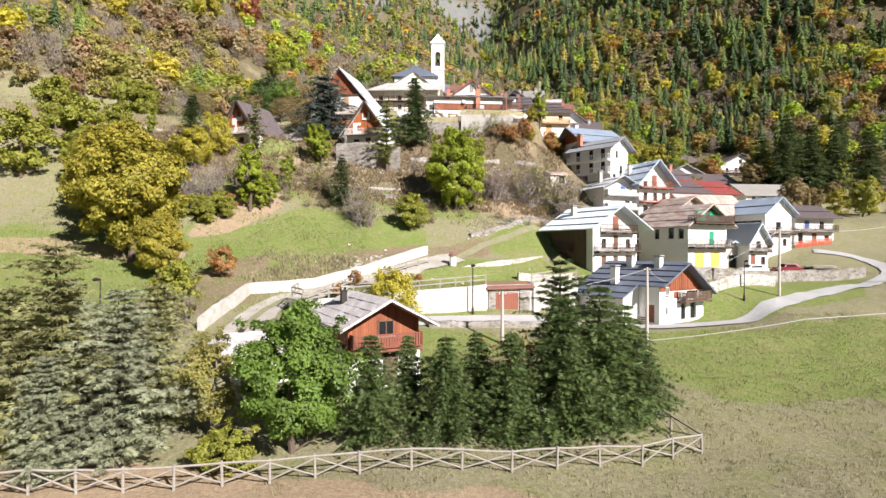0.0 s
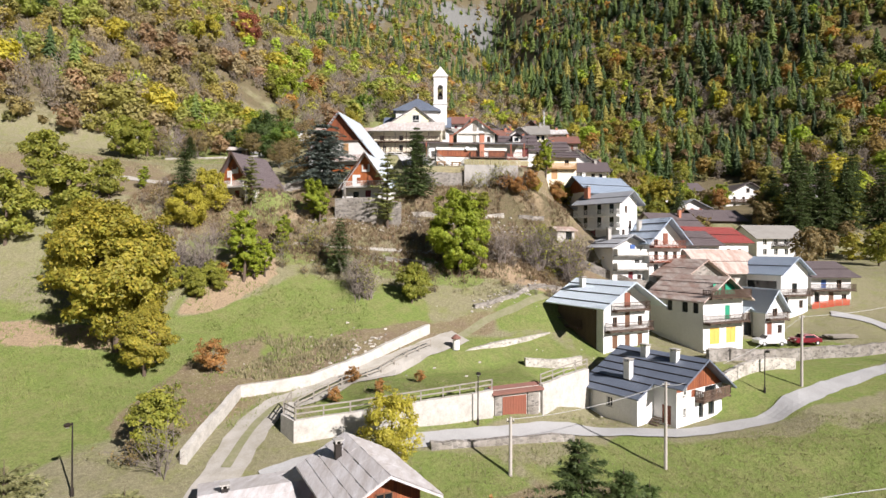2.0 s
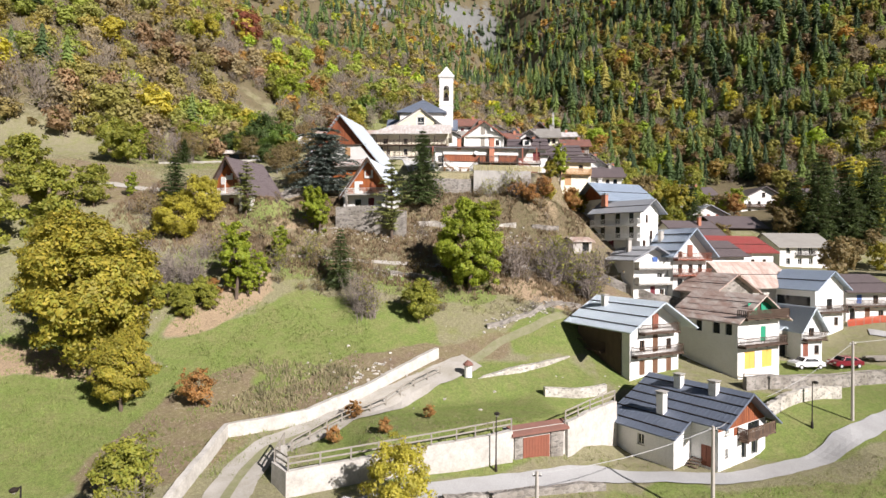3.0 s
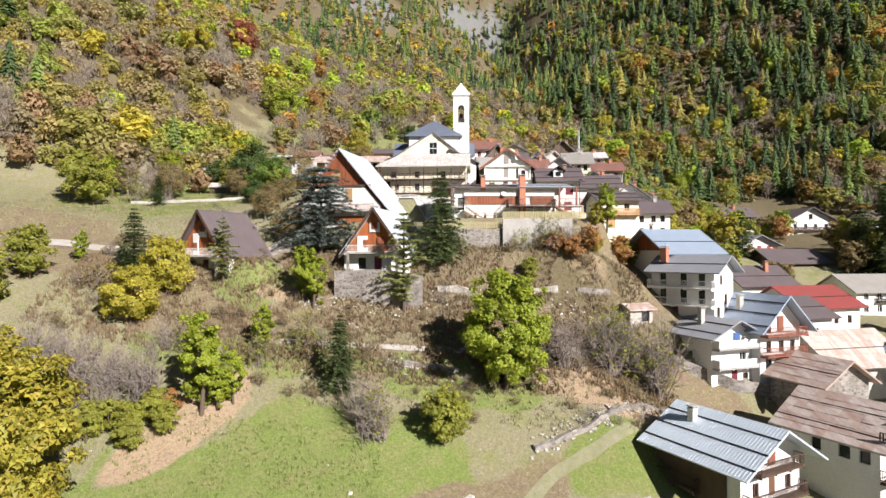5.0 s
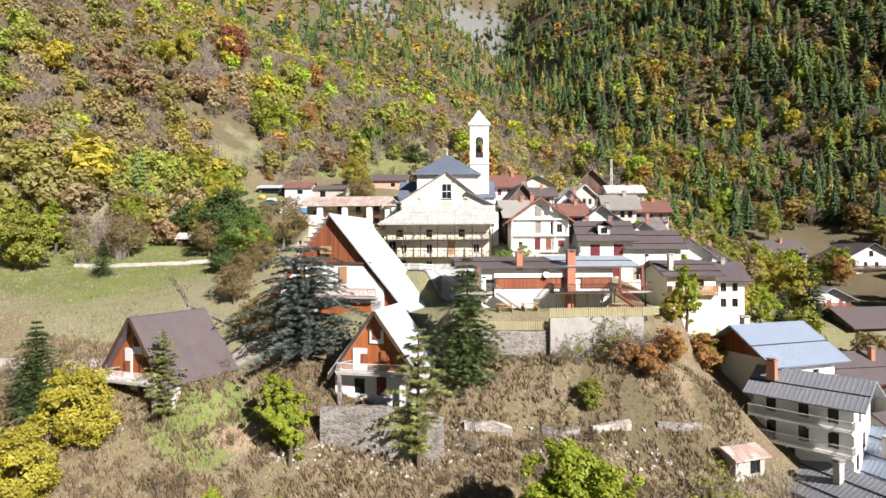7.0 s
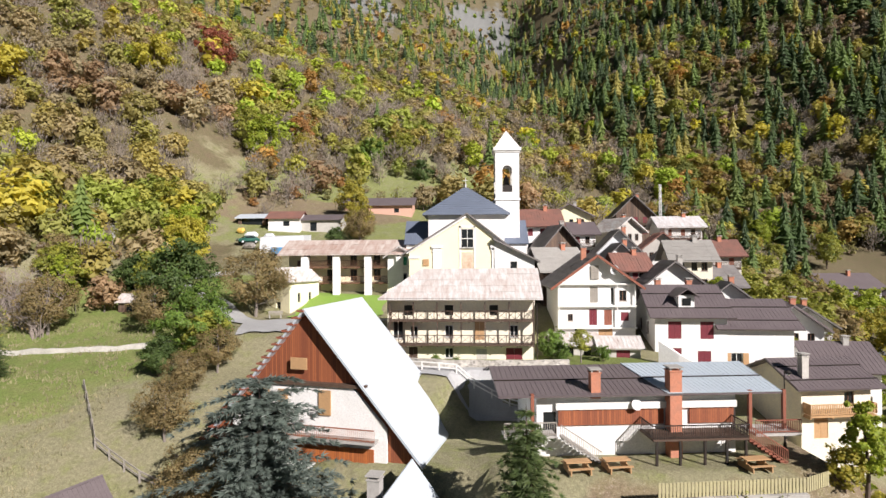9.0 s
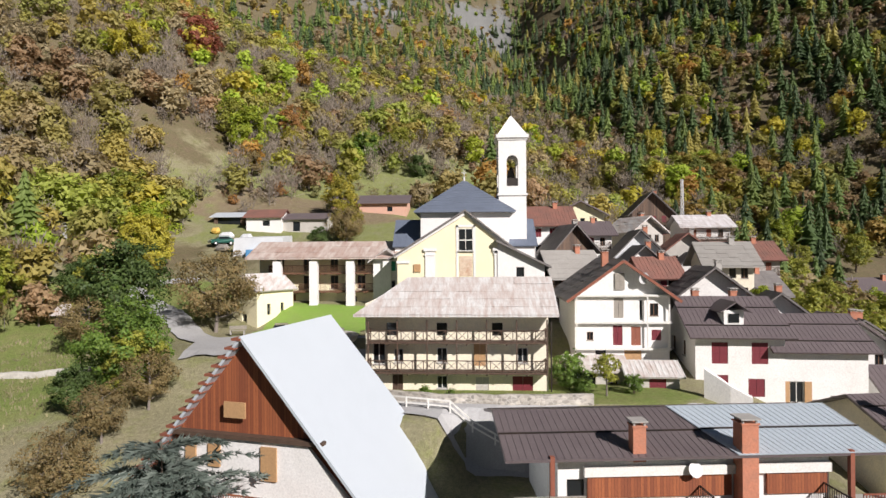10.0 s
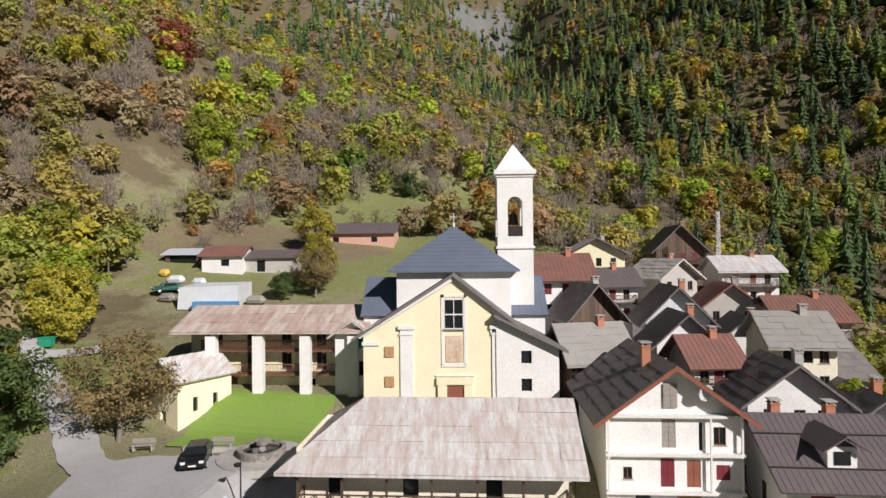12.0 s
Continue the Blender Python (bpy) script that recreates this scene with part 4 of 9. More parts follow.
# Walls of stone and concrete
WALLS = [
    ([(-19.6, 46.5), (-19.7, 52), (-19.6, 57.8), (-13.6, 61.3), (-9, 65.4), (-2, 73.8)], 1.1, 0.5, LIMEWASH, "white-rendered wall along the gravel lane"),
    ([(-13.8, 55, 15.6), (-13.6, 52, 15.4), (-12.2, 50.6, 15.3), (-8, 52.6, 15.4), (0, 55.3, 16.0), (4.6, 57.2, 16.3)], 2.4, 0.5, LIMEWASH, "pale rough-rendered retaining wall of the garden terrace"),
    ([(9.6, 59.6, 16.3), (12.5, 62.6, 16.5), (15.6, 65.4, 16.7)], 2.4, 0.5, LIMEWASH, "pale rough-rendered retaining wall beside the garage"),
    ([(-1, 51.0), (5, 53.0), (12, 55.9)], 0.55, 0.5, STONE, "low stone wall below the road"),
    ([(0.6, 69.4, 17.3), (6, 72.6, 18.2), (13.5, 76.8, 18.9)], 1.0, 0.5, PALESTONE, "pale dry wall above the garden"),
    ([(9.4, 69.4), (13, 70.2), (16.4, 71.4)], 0.9, 0.5, PALESTONE, "short pale terrace wall"),
    ([(4, 80.2), (10, 82.6), (16, 86.5), (22, 89)], 0.4, 0.5, STONE, "tumbled dry-stone terrace wall"),
    ([(31, 67.5), (37, 71), (43, 73.4)], 1.3, 0.5, PALESTONE, "pale retaining wall below the houses"),
    ([(32, 72.5), (42, 76.4), (52, 79.2), (60, 80.5)], 1.5, 0.5, STONE, "stone retaining wall above the road"),
    ([(-3.6, 105.6, 43.5), (3.2, 105.9, 43.5)], 3.4, 0.5, STONE, "stone retaining wall below the terrace"),
    ([(3.3, 105.4, 44.9), (13.1, 106.4, 44.9)], 4.4, 0.5, CONCRETE, "stained concrete retaining wall below the terrace"),
    ([(-5, 108.6, 44.7), (3.2, 108.8, 44.7)], 1.0, 0.4, STONE, "low stone wall of the upper terrace"),
    ([(-18.4, 97.4, 38.0), (-12.5, 97.0, 38.1), (-7.4, 97.1, 37.3)], 4.2, 0.6, STONE, "old stone wall below the chalet"),
    ([(-5.6, 99.7), (-3, 99.9), (-1.2, 99.6)], 0.55, 0.6, PALESTONE, "tumbled stone wall across the scrub"),
    ([(1.6, 99.9), (3.4, 99.6), (5.0, 99.9)], 0.4, 0.7, STONE, "tumbled stone wall across the scrub"),
    ([(6.2, 100.0), (8.2, 100.5), (10, 100.6)], 0.5, 0.6, PALESTONE, "tumbled stone wall across the scrub"),
    ([(12.6, 101.2), (15, 101.4), (17, 102.0)], 0.4, 0.6, STONE, "tumbled stone wall across the scrub"),
    ([(-9, 88.6), (-3, 88.4)], 0.45, 0.5, STONE, "short tumbled stone wall on the slope"),
    ([(-20.4, 133.4), (-19.6, 131.2), (-18.6, 129.0), (-17.4, 127.3), (-15.6, 125.9), (-12.9, 124.8), (-9, 124.2), (-4, 124.0), (1.5, 124.2)], 0.8, 0.4, PALESTONE, "curved pale stone parapet round the old hall's garden"),
    ([(-64, 131.2), (-54, 130.4), (-44, 130.8), (-38, 131)], 0.5, 0.35, LIMEWASH, "low weathered white wall along the upper meadow"),
    ([(-33, 105), (-29, 107), (-25, 108)], 1.6, 0.5, STONE, "stone wall behind the dark-roofed chalet"),
    ([(20, 96), (24, 95.4), (30, 94.4), (36, 95.6)], 1.2, 0.5, STONE, "stone terrace wall by the village steps"),
]
for pts, hgt, thk, mt, lab in WALLS:
    built("wall", wall_along(pts, hgt, thk, rough=0.15 if "tumbled" in lab else 0.05 if mt is not STONE else 0.09), mt, lab, "wall")

# ---------------------------------------------------------------- the village, from below upwards
# Wooden gabled cabin with its annex
cab = house("chalet", "wooden gabled chalet with a weathered sheet roof and white base", -3.4, 36.9, 12.0, 28, 4.9, 6.4, 3.3, 4.6, "y", (1.3, 0.9), WOOD, PALEOLD, 0.0, 0, 5,
            holes=[("f", 0.1, 2.3, 1.1, 1.0, "brown"), ("l", 2.0, 0.6, 1.0, 1.2, "dark")], balconies=[("f", -2.3, 2.3, 1.55, 0.9, "boards", REDWOOD)], chimneys=[(-1.3, 4.5, 5.3, 0.4, IRON)], deep=0.2, gable=WOOD)
part("base", Shape().box(-2.52, -0.06, -3.0, 2.52, 6.4, 1.4), WHITE, cab, "white plastered ground floor")
part("door", Shape().box(-0.1, -0.1, -0.9, 0.9, -0.05, 1.2), WOODOLD, cab)
house("annex", "low white annex with a pale weathered sheet roof", -10.6, 37.6, 11.4, 24, 5.6, 6.2, 1.9, 2.5, "x", (0.8, 0.8), WHITE, PALEOLD, 0.0, 0, 4,
      holes=[("f", 0.5, 0.3, 0.9, 1.1, "brown"), ("f", 2.0, 0.0, 0.8, 1.5, "dark")], chimneys=[(-2.0, 3.2, 3.2, 0.4, IRON)], group="")

# Slate-blue roofed house by the road
h2 = house("house", "white house with a slate-blue seamed roof and timber gable", 26.7, 62.7, 11.9, 36, 8.6, 9.0, 4.4, 6.4, "y", (1.2, 0.9), WHITE, BLUEROOF, 0.42, 4, 0,
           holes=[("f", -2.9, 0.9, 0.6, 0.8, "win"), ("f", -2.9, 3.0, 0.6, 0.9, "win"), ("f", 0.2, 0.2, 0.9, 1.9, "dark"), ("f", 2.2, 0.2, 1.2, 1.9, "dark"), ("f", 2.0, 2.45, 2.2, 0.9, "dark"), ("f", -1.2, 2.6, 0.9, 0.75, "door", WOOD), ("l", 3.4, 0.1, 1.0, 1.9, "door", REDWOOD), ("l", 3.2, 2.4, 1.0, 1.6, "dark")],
           balconies=[("f", -0.9, 4.3, 2.3, 1.0, "boards", WOODOLD)], gable=WOOD,
           chimneys=[(-1.4, 2.0, 7.3, 0.7, WHITE), (-1.4, 5.6, 7.3, 0.7, WHITE)], peak=-0.3, he_r=3.4)
for k in range(12):
    u = -2.6 + 0.38 * k
    part("gable_board", Shape().box(u, -0.10, 3.55, u + 0.33, -0.02, 6.2 - 0.56 * abs(u + 0.46)), WOOD, h2)
wing = Shape()
wall_face(wing, (-7.0, 9.6, 0), (0, -1, 0), (-1, 0, 0), 7.0, -3, 3.1, [(3.6, 1.2, 0.7, 1.0)])
wall_face(wing, (-7.0, 2.6, 0), (1, 0, 0), (0, -1, 0), 3.2, -3, 3.1, [])
wing.add([(-7.0, 2.6, 3.1), (-3.8, 2.6, 3.1), (-3.8, 2.6, 4.5)], [(0, 1, 2)])
part("wing", wing, WHITE, h2, "lower wing under the long roof")
window_parts(h2, (-7.0, 9.6, 0), (0, -1, 0), (-1, 0, 0), 3.6, 1.2, 0.7, 1.0, "win", None)
slope(h2, (-4.6, 2.0, 4.42), (-4.6, 9.8, 4.42), (-7.8, 9.8, 2.85), (-7.8, 2.0, 2.85), 0.16, BLUEROOF, 0.42, 2)
chimney(h2, -5.2, 5.0, 3.2, 6.2, 0.7, WHITE)
st = thing("steps", pose(21.6, 61.4, 11.8, 0, 0, 36), "short flight of wooden outdoor steps beside a white house", "steps")
for k in range(5):
    part("step", Shape().box(-0.5 + 0.28 * k, -0.5, 0.18 * k + 0.1, -0.2 + 0.28 * k, 0.5, 0.18 * k + 0.16), WOODOLD, st)

# Pale-roofed three-storey house
pale = house("house", "three-storey white house with a pale blue sheet roof and balconies", 23.0, 75.0, 17.1, 28, 7.8, 8.6, 6.1, 8.4, "y", (1.6, 1.5), WHITE, LIGHTROOF, 0.3, 3, 0,
      holes=[("f", -2.0, 0.2, 0.85, 1.7, "door", FRAMEBROWN), ("f", 0.1, 0.2, 0.85, 1.7, "door", FRAMEBROWN), ("f", 2.3, 0.2, 0.85, 1.7, "door", FRAMEBROWN),
             ("f", -2.0, 2.9, 0.8, 1.2, "brown"), ("f", 0.1, 2.7, 0.85, 1.9, "door", FRAMEBROWN), ("f", 2.3, 2.9, 0.8, 1.2, "brown"), ("f", 0.0, 5.3, 0.9, 1.8, "door", REDWOOD),
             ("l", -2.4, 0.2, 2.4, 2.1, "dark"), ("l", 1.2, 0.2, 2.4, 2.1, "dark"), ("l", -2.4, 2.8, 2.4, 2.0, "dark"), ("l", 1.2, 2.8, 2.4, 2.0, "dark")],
      balconies=[("f", -3.6, 3.8, 2.5, 0.9, "bars", DARKWOOD), ("f", -2.5, 3.2, 5.0, 0.9, "bars", DARKWOOD), ("l", -3.6, 0.5, 2.5, 0.9, "bars", DARKWOOD)], chimneys=[(-1.6, 6.4, 8.9, 0.6, WHITE)])
# added dark sheet: deep shade of the open left side, put into colour
part("boarding", Shape().box(-4.02, 1.2, -1.5, -3.93, 8.5, 5.6), DARKWOOD, pale, "dark timber-coloured sheet standing in for deep shade on the open barn side")

# Rusty-roofed house with green boards
house("house", "tall house with a rust-streaked sheet roof and green boarded gable", 37.0, 78.8, 16.9, 27, 7.8, 8.8, 6.6, 9.1, "y", (1.0, 1.1), WHITE, RUSTROOF, 0.0, 2, 6,
      holes=[("f", -1.7, 0.4, 1.9, 2.1, "shut", YELLOWWOOD), ("f", 1.5, 0.4, 1.9, 2.1, "shut", YELLOWWOOD), ("f", 0.8, 3.5, 1.0, 1.9, "shut", GREEN), ("f", -1.4, 6.9, 1.6, 1.4, "shut", GREEN), ("f", 1.2, 6.9, 2.0, 1.4, "shut", GREEN),
             ("l", 1.5, 4.4, 1.0, 1.6, "dark"), ("l", 3.2, 4.4, 0.9, 1.4, "dark"), ("l", -1.0, 4.4, 0.9, 1.4, "dark")],
      balconies=[("f", -3.9, 3.9, 3.3, 1.1, "bars", DARKWOOD), ("f", -3.9, 3.9, 6.6, 1.3, "boards", DARKWOOD)], gable=WOODOLD)
house("house", "small white gabled house with a pale porch roof", 48.6, 87.0, 17.0, 16, 3.6, 6, 4.2, 6.8, "y", (0.8, 0.6), WHITE, LIGHTROOF, 0.4, 0, 0,
      holes=[("f", -1.0, 0.2, 0.9, 1.9, "door", REDWOOD), ("f", 0.9, 0.5, 0.8, 1.2, "brown"), ("f", 0, 3.0, 0.9, 1.1, "brown")], balconies=[("f", -1.6, 1.9, 2.6, 0.8, "bars", DARKWOOD)])
house("shed", "low lean-to with a pale sheet roof beside the gabled house", 45.4, 88.4, 16.8, 16, 3.0, 5, 3.4, 4.2, "y", (0.6, 0.5), GREYPL, LIGHTROOF, 0.4, 0, 0, holes=[("f", 0, 0.1, 1.6, 2.0, "dark")], category="shed", group="")
house("house", "white house with a steel-blue roof and open timber loft", 56.4, 95.0, 19.8, 22, 6.2, 7, 6.4, 8.7, "y", (0.9, 0.8), WHITE, STEELBLUE, 0.4, 1, 0,
      holes=[("f", -2, 0.3, 1.2, 2.0, "dark"), ("f", 1.5, 0.6, 0.9, 1.2, "brown"), ("f", 0, 3.0, 1.2, 1.6, "dark"), ("l", 0, 3.0, 5.5, 1.9, "dark")], balconies=[("f", -3, 3, 2.7, 0.9, "bars", DARKWOOD)])
house("house", "white house with a dark brown roof and blue-painted balcony", 65.0, 99.0, 20.5, 12, 8, 8, 5.2, 7.2, "x", (1.2, 0.9), WHITE, BROWNROOF, 0.5, 1, 0,
      holes=[("f", -2.8, 0.3, 1.0, 1.9, "dark"), ("f", 0, 0.3, 1.0, 1.9, "door", FRAMEBROWN), ("f", 2.6, 0.6, 1.0, 1.2, "brown"), ("f", -1.5, 2.9, 1.0, 1.4, "shut", BLUEPAINT), ("f", 1.6, 2.9, 1.0, 1.3, "brown")],
      balconies=[("f", -4, 4, 2.6, 1.1, "bars", DARKWOOD)])
house("house", "old house with a patched rust-red sheet roof", 48.5, 99.0, 20.8, 14, 11, 9, 5.6, 8.8, "x", (1.0, 0.9), GREYPL, RUSTROOF, 0.0, 1, 6, holes=[("f", -3, 3, 0.8, 1.1, "brown"), ("f", 0, 3, 0.8, 1.1, "brown"), ("f", 3, 3, 0.8, 1.1, "brown")])
house("barn", "stone barn with a patched rusty roof", 39.6, 90.0, 20.9, 20, 7.0, 6.5, 5.0, 7.2, "y", (0.9, 0.8), STONE, RUSTROOF, 0.0, 1, 5, holes=[("f", -1.5, 2.8, 0.8, 0.9, "dark"), ("l", 0.5, 3.0, 0.8, 0.9, "dark")], category="barn")
house("house", "white house with a faded red sheet roof", 56.0, 117.0, 27.0, 18, 12, 10, 4.6, 7.4, "x", (0.9, 0.8), WHITE, REDROOF, 0.5, 1, 0, holes=[("f", -3, 1.8, 0.9, 1.2, "brown"), ("f", 1, 1.8, 0.9, 1.2, "brown"), ("f", 3.8, 1.8, 0.9, 1.2, "brown")])
house("house", "house with a dark brown seamed roof", 47.0, 109.0, 25.5, 18, 10, 9, 5.4, 7.8, "x", (0.9, 0.8), WHITE, BROWNROOF, 0.5, 1, 0, holes=[("f", 2, 2.4, 0.9, 1.2, "brown")])
house("house", "house with a brown roof behind the village lane", 49.0, 122.0, 30.0, 12, 10, 9, 4.8, 7.6, "x", (0.9, 0.8), WHITE, BROWNROOF, 0.5, 1, 0, holes=[("f", 3, 1.5, 0.9, 1.2, "brown")], chimneys=[(2, 3, 8.6, 0.6, BRICK)])
hip = house("house", "white two-storey house with a grey-brown roof and white windows", 77.4, 134.0, 28.2, 6, 12, 10, 4.6, 7.4, "x", (0.8, 0.8), WHITE, GREYROOF, 0.0, 0, 0,
            holes=[("f", u, zz, 0.9, 1.3, "win") for u in (-4, -1.3, 1.3, 4) for zz in (0.6, 2.9)], balconies=[("f", -2, 2, 2.6, 0.8, "bars", IRON)])
house("house", "white chalet-style house with dark shutters far down the valley", 84.5, 205.0, 46.5, 4, 14, 10, 5.0, 7.8, "x", (1.0, 1.0), WHITE, BROWNROOF, 0.0, 0, 0,
      holes=[("f", u, zz, 1.0, 1.4, "shut", DARKWOOD) for u in (-5, -1.8, 1.8, 5) for zz in (0.6, 3.1)], balconies=[("f", -6, 6, 2.7, 1.0, "boards", DARKWOOD)], chimneys=[(2, 4, 8.8, 0.7, BRICK)])
house("house", "large white gabled house with dark balconies down the valley", 105.0, 200.0, 43.8, 6, 16, 11, 5.6, 9.6, "y", (1.4, 1.2), WHITE, BROWNROOF, 0.0, 0, 0,
      holes=[("f", u, zz, 1.1, 1.5, "brown") for u in (-5, -1.6, 1.6, 5) for zz in (0.6, 3.2)] + [("f", 0, 6.2, 1.2, 1.5, "brown")], balconies=[("f", -7, 7, 2.8, 1.1, "boards", DARKWOOD)])
house("house", "white house with a grey-blue roof among valley trees", 69.5, 163.0, 37.6, 8, 9.5, 8, 4.2, 6.4, "y", (1.2, 1.0), WHITE, GREYBLUE, 0.0, 0, 0,
      holes=[("f", u, zz, 1.0, 1.3, "shut", REDWOOD) for u in (-2.6, 0, 2.6) for zz in (0.5, 2.7)], balconies=[("f", -4, 4, 2.5, 1.0, "boards", REDWOOD)])
house("house", "dark-roofed house beside the lower village", 73.0, 153.0, 34.2, 10, 13, 9, 3.8, 6.4, "x", (1.2, 1.0), WOODOLD, BROWNROOF, 0.5, 0, 0, holes=[("f", 0, 1.0, 1.0, 1.2, "brown")])
house("house", "white valley house with a brown roof", 118.0, 185.0, 44.0, 6, 13, 9, 5.0, 7.6, "x", (1.0, 1.0), WHITE, BROWNROOF, 0.0, 0, 0, holes=[("f", u, zz, 1.0, 1.3, "shut", DARKWOOD) for u in (-4, 0, 4) for zz in (0.6, 3.0)])

# White houses with balconies on the slope
house("house", "white house with stacked balconies and a grey sheet roof", 29.8, 95.2, 24.0, 20, 6.4, 9.0, 6.4, 8.0, "y", (1.4, 1.1), WHITE, GREYBLUE, 0.4, 2, 0,
      holes=[("f", -1.9, 0.5, 0.8, 1.1, "brown"), ("f", 0.3, 0.2, 0.9, 1.9, "door", BURGUNDY), ("f", 2.0, 0.5, 0.8, 1.1, "brown"), ("f", 0.6, 5.0, 0.9, 1.5, "shut", BLUEPAINT), ("f", 1.6, 2.8, 1.0, 1.3, "win"), ("l", 1, 2.8, 1, 1.2, "dark"), ("l", -2, 4.6, 1, 1.2, "dark")],
      balconies=[("f", -3.0, 3.2, 2.5, 1.1, "solid", FRAMEWHITE), ("f", -3.0, 3.2, 4.8, 1.1, "solid", FRAMEWHITE)], chimneys=[(-1.6, 3.2, 9.4, 0.6, GREYPL)])
house("house", "white gabled house with red-brown wooden balconies", 36.0, 96.2, 25.2, 20, 6.4, 11.0, 6.4, 9.6, "y", (1.5, 1.2), WHITE, STEELBLUE, 0.4, 3, 0,
      holes=[("f", -1.8, 0.3, 1.0, 1.8, "dark"), ("f", 0.2, 0.3, 0.9, 1.7, "door", TAN), ("f", 2.0, 0.4, 0.9, 1.2, "shut", BLUEPAINT), ("f", -1.8, 2.9, 0.8, 1.3, "brown"), ("f", 0.2, 2.9, 0.8, 1.3, "brown"), ("f", 2.0, 2.9, 0.8, 1.3, "brown"), ("f", 0, 5.4, 0.9, 1.8, "door", REDWOOD), ("f", -1.8, 5.2, 0.8, 1.0, "brown")],
      balconies=[("f", -3.1, 3.3, 2.6, 1.1, "bars", REDWOOD), ("f", -3.1, 3.3, 5.0, 1.1, "bars", REDWOOD)], chimneys=[(-1.8, 4.2, 9.6, 0.6, GREYPL)])
house("house", "tall white house with long balconies and a brick chimney", 31.4, 100.6, 31.4, 42, 5.6, 8.4, 6.6, 8.2, "y", (1.1, 1.1), WHITE, GREYBLUE, 0.4, 1, 0,
      holes=[("f", -0.8, 4.6, 0.7, 1.2, "brown"), ("f", 0.6, 2.0, 0.8, 1.3, "brown"), ("f", -1.6, 0.4, 0.9, 1.3, "brown"), ("l", -2.6, 4.4, 0.9, 1.8, "dark"), ("l", 0.2, 4.4, 0.9, 1.8, "dark"), ("l", 2.6, 4.4, 0.9, 1.8, "dark"),
             ("l", -2.6, 2.1, 0.9, 1.8, "dark"), ("l", 0.2, 2.1, 0.9, 1.8, "dark"), ("l", 2.6, 2.1, 0.9, 1.8, "dark"), ("l", -1.0, 0.1, 1.0, 1.7, "door", BURGUNDY)],
      balconies=[("l", -4.3, 4.3, 4.1, 1.2, "bars", FRAMEWHITE), ("l", -4.3, 4.3, 1.85, 1.2, "bars", FRAMEWHITE)], chimneys=[(-1.9, 7.0, 9.6, 0.8, BRICK)])
house("house", "house with a wide pale steel-blue roof", 30.4, 107.5, 36.0, 20, 8.6, 9.0, 4.4, 7.4, "x", (1.0, 1.2), WHITE, STEELBLUE, 0.4, 1, 0,
      holes=[("f", -2, 1.8, 0.9, 1.3, "dark"), ("f", 1.6, 1.8, 0.9, 1.3, "dark")], chimneys=[(-2.6, 5.2, 8.4, 0.7, WHITE)], balconies=[("f", -3.6, 3.6, 1.5, 1.0, "bars", FRAMEWHITE)], gable=WOOD)
house("shed", "low shed of patched sheets beside the tall white house", 20.4, 99.3, 31.0, 20, 3.4, 2.8, 1.9, 2.4, "x", (0.4, 0.4), GREYPL, RUSTROOF, 0.0, 0, 3, holes=[("f", 0.6, 0.3, 1.2, 1.4, "dark")], category="shed", group="")

# Steep-roofed chalets on the slope
def a_frame(label, x, y, z, yaw, half, rise, depth, roof, gable, white):
    """A small A-frame: gable set back under a deep roof edge, with a balcony, braces and a plastered base."""
    c = house("chalet", label, x, y, z, yaw, 2 * half, depth, 0.3, rise, "y", (1.0, 0.35), WHITE, roof, 0.3, 0, 0,
              holes=[("f", -half * 0.42, -2.0, 1.1, 1.5, "dark"), ("f", half * 0.1, -2.1, 1.0, 1.8, "door", BURGUNDY)], deep=3.2, group="A-frame chalets", gable=gable)
    k = rise / half
    for x0, z0, x1, z1 in white:
        part("panel", Shape().box(x0, -0.14, z0, x1, -0.03, z1), WHITE, c, "white plastered panel")
    for u, z0, w, h in ((half * 0.2, 0.35, 0.9, 1.9), (-half * 0.28, 0.9, 0.7, 1.0), (0.0, rise * 0.55, 0.8, 0.9)):
        part("shutter", Shape().box(u - w / 2, -0.22, z0, u + w / 2, -0.15, z0 + h), WOOD, c)
    for sg in (-1, 1):
        part("barge_board", Shape().beam((0, -1.02, rise + 0.02), (sg * (half + 0.35), -1.02, rise - k * (half + 0.35) + 0.02), 0.10, 0.30), DARKWOOD, c)
        part("brace", Shape().beam((sg * half * 0.92, -0.05, 0.1), (sg * half * 0.72, -0.95, rise - k * half * 0.75), 0.13), GREYWOOD, c)
        part("brace", Shape().beam((sg * half * 0.55, -0.05, 1.2), (sg * half * 0.80, -0.9, 1.1), 0.12), GREYWOOD, c)
    bal = part("balcony", Shape().box(-half * 0.85, -1.35, 0.05, half * 0.85, 0.0, 0.25), CONCRETE, c)
    railing(bal, (-half * 0.83, -1.3, 0.25), (half * 0.83, -1.3, 0.25), 0.9, FRAMEWHITE, "bars")
    for sg in (-1, 1):
        part("pier", Shape().box(sg * half * 0.78 - 0.15, -1.3, -3.0, sg * half * 0.78 + 0.15, -1.0, 0.05), STONE, c)
    return c


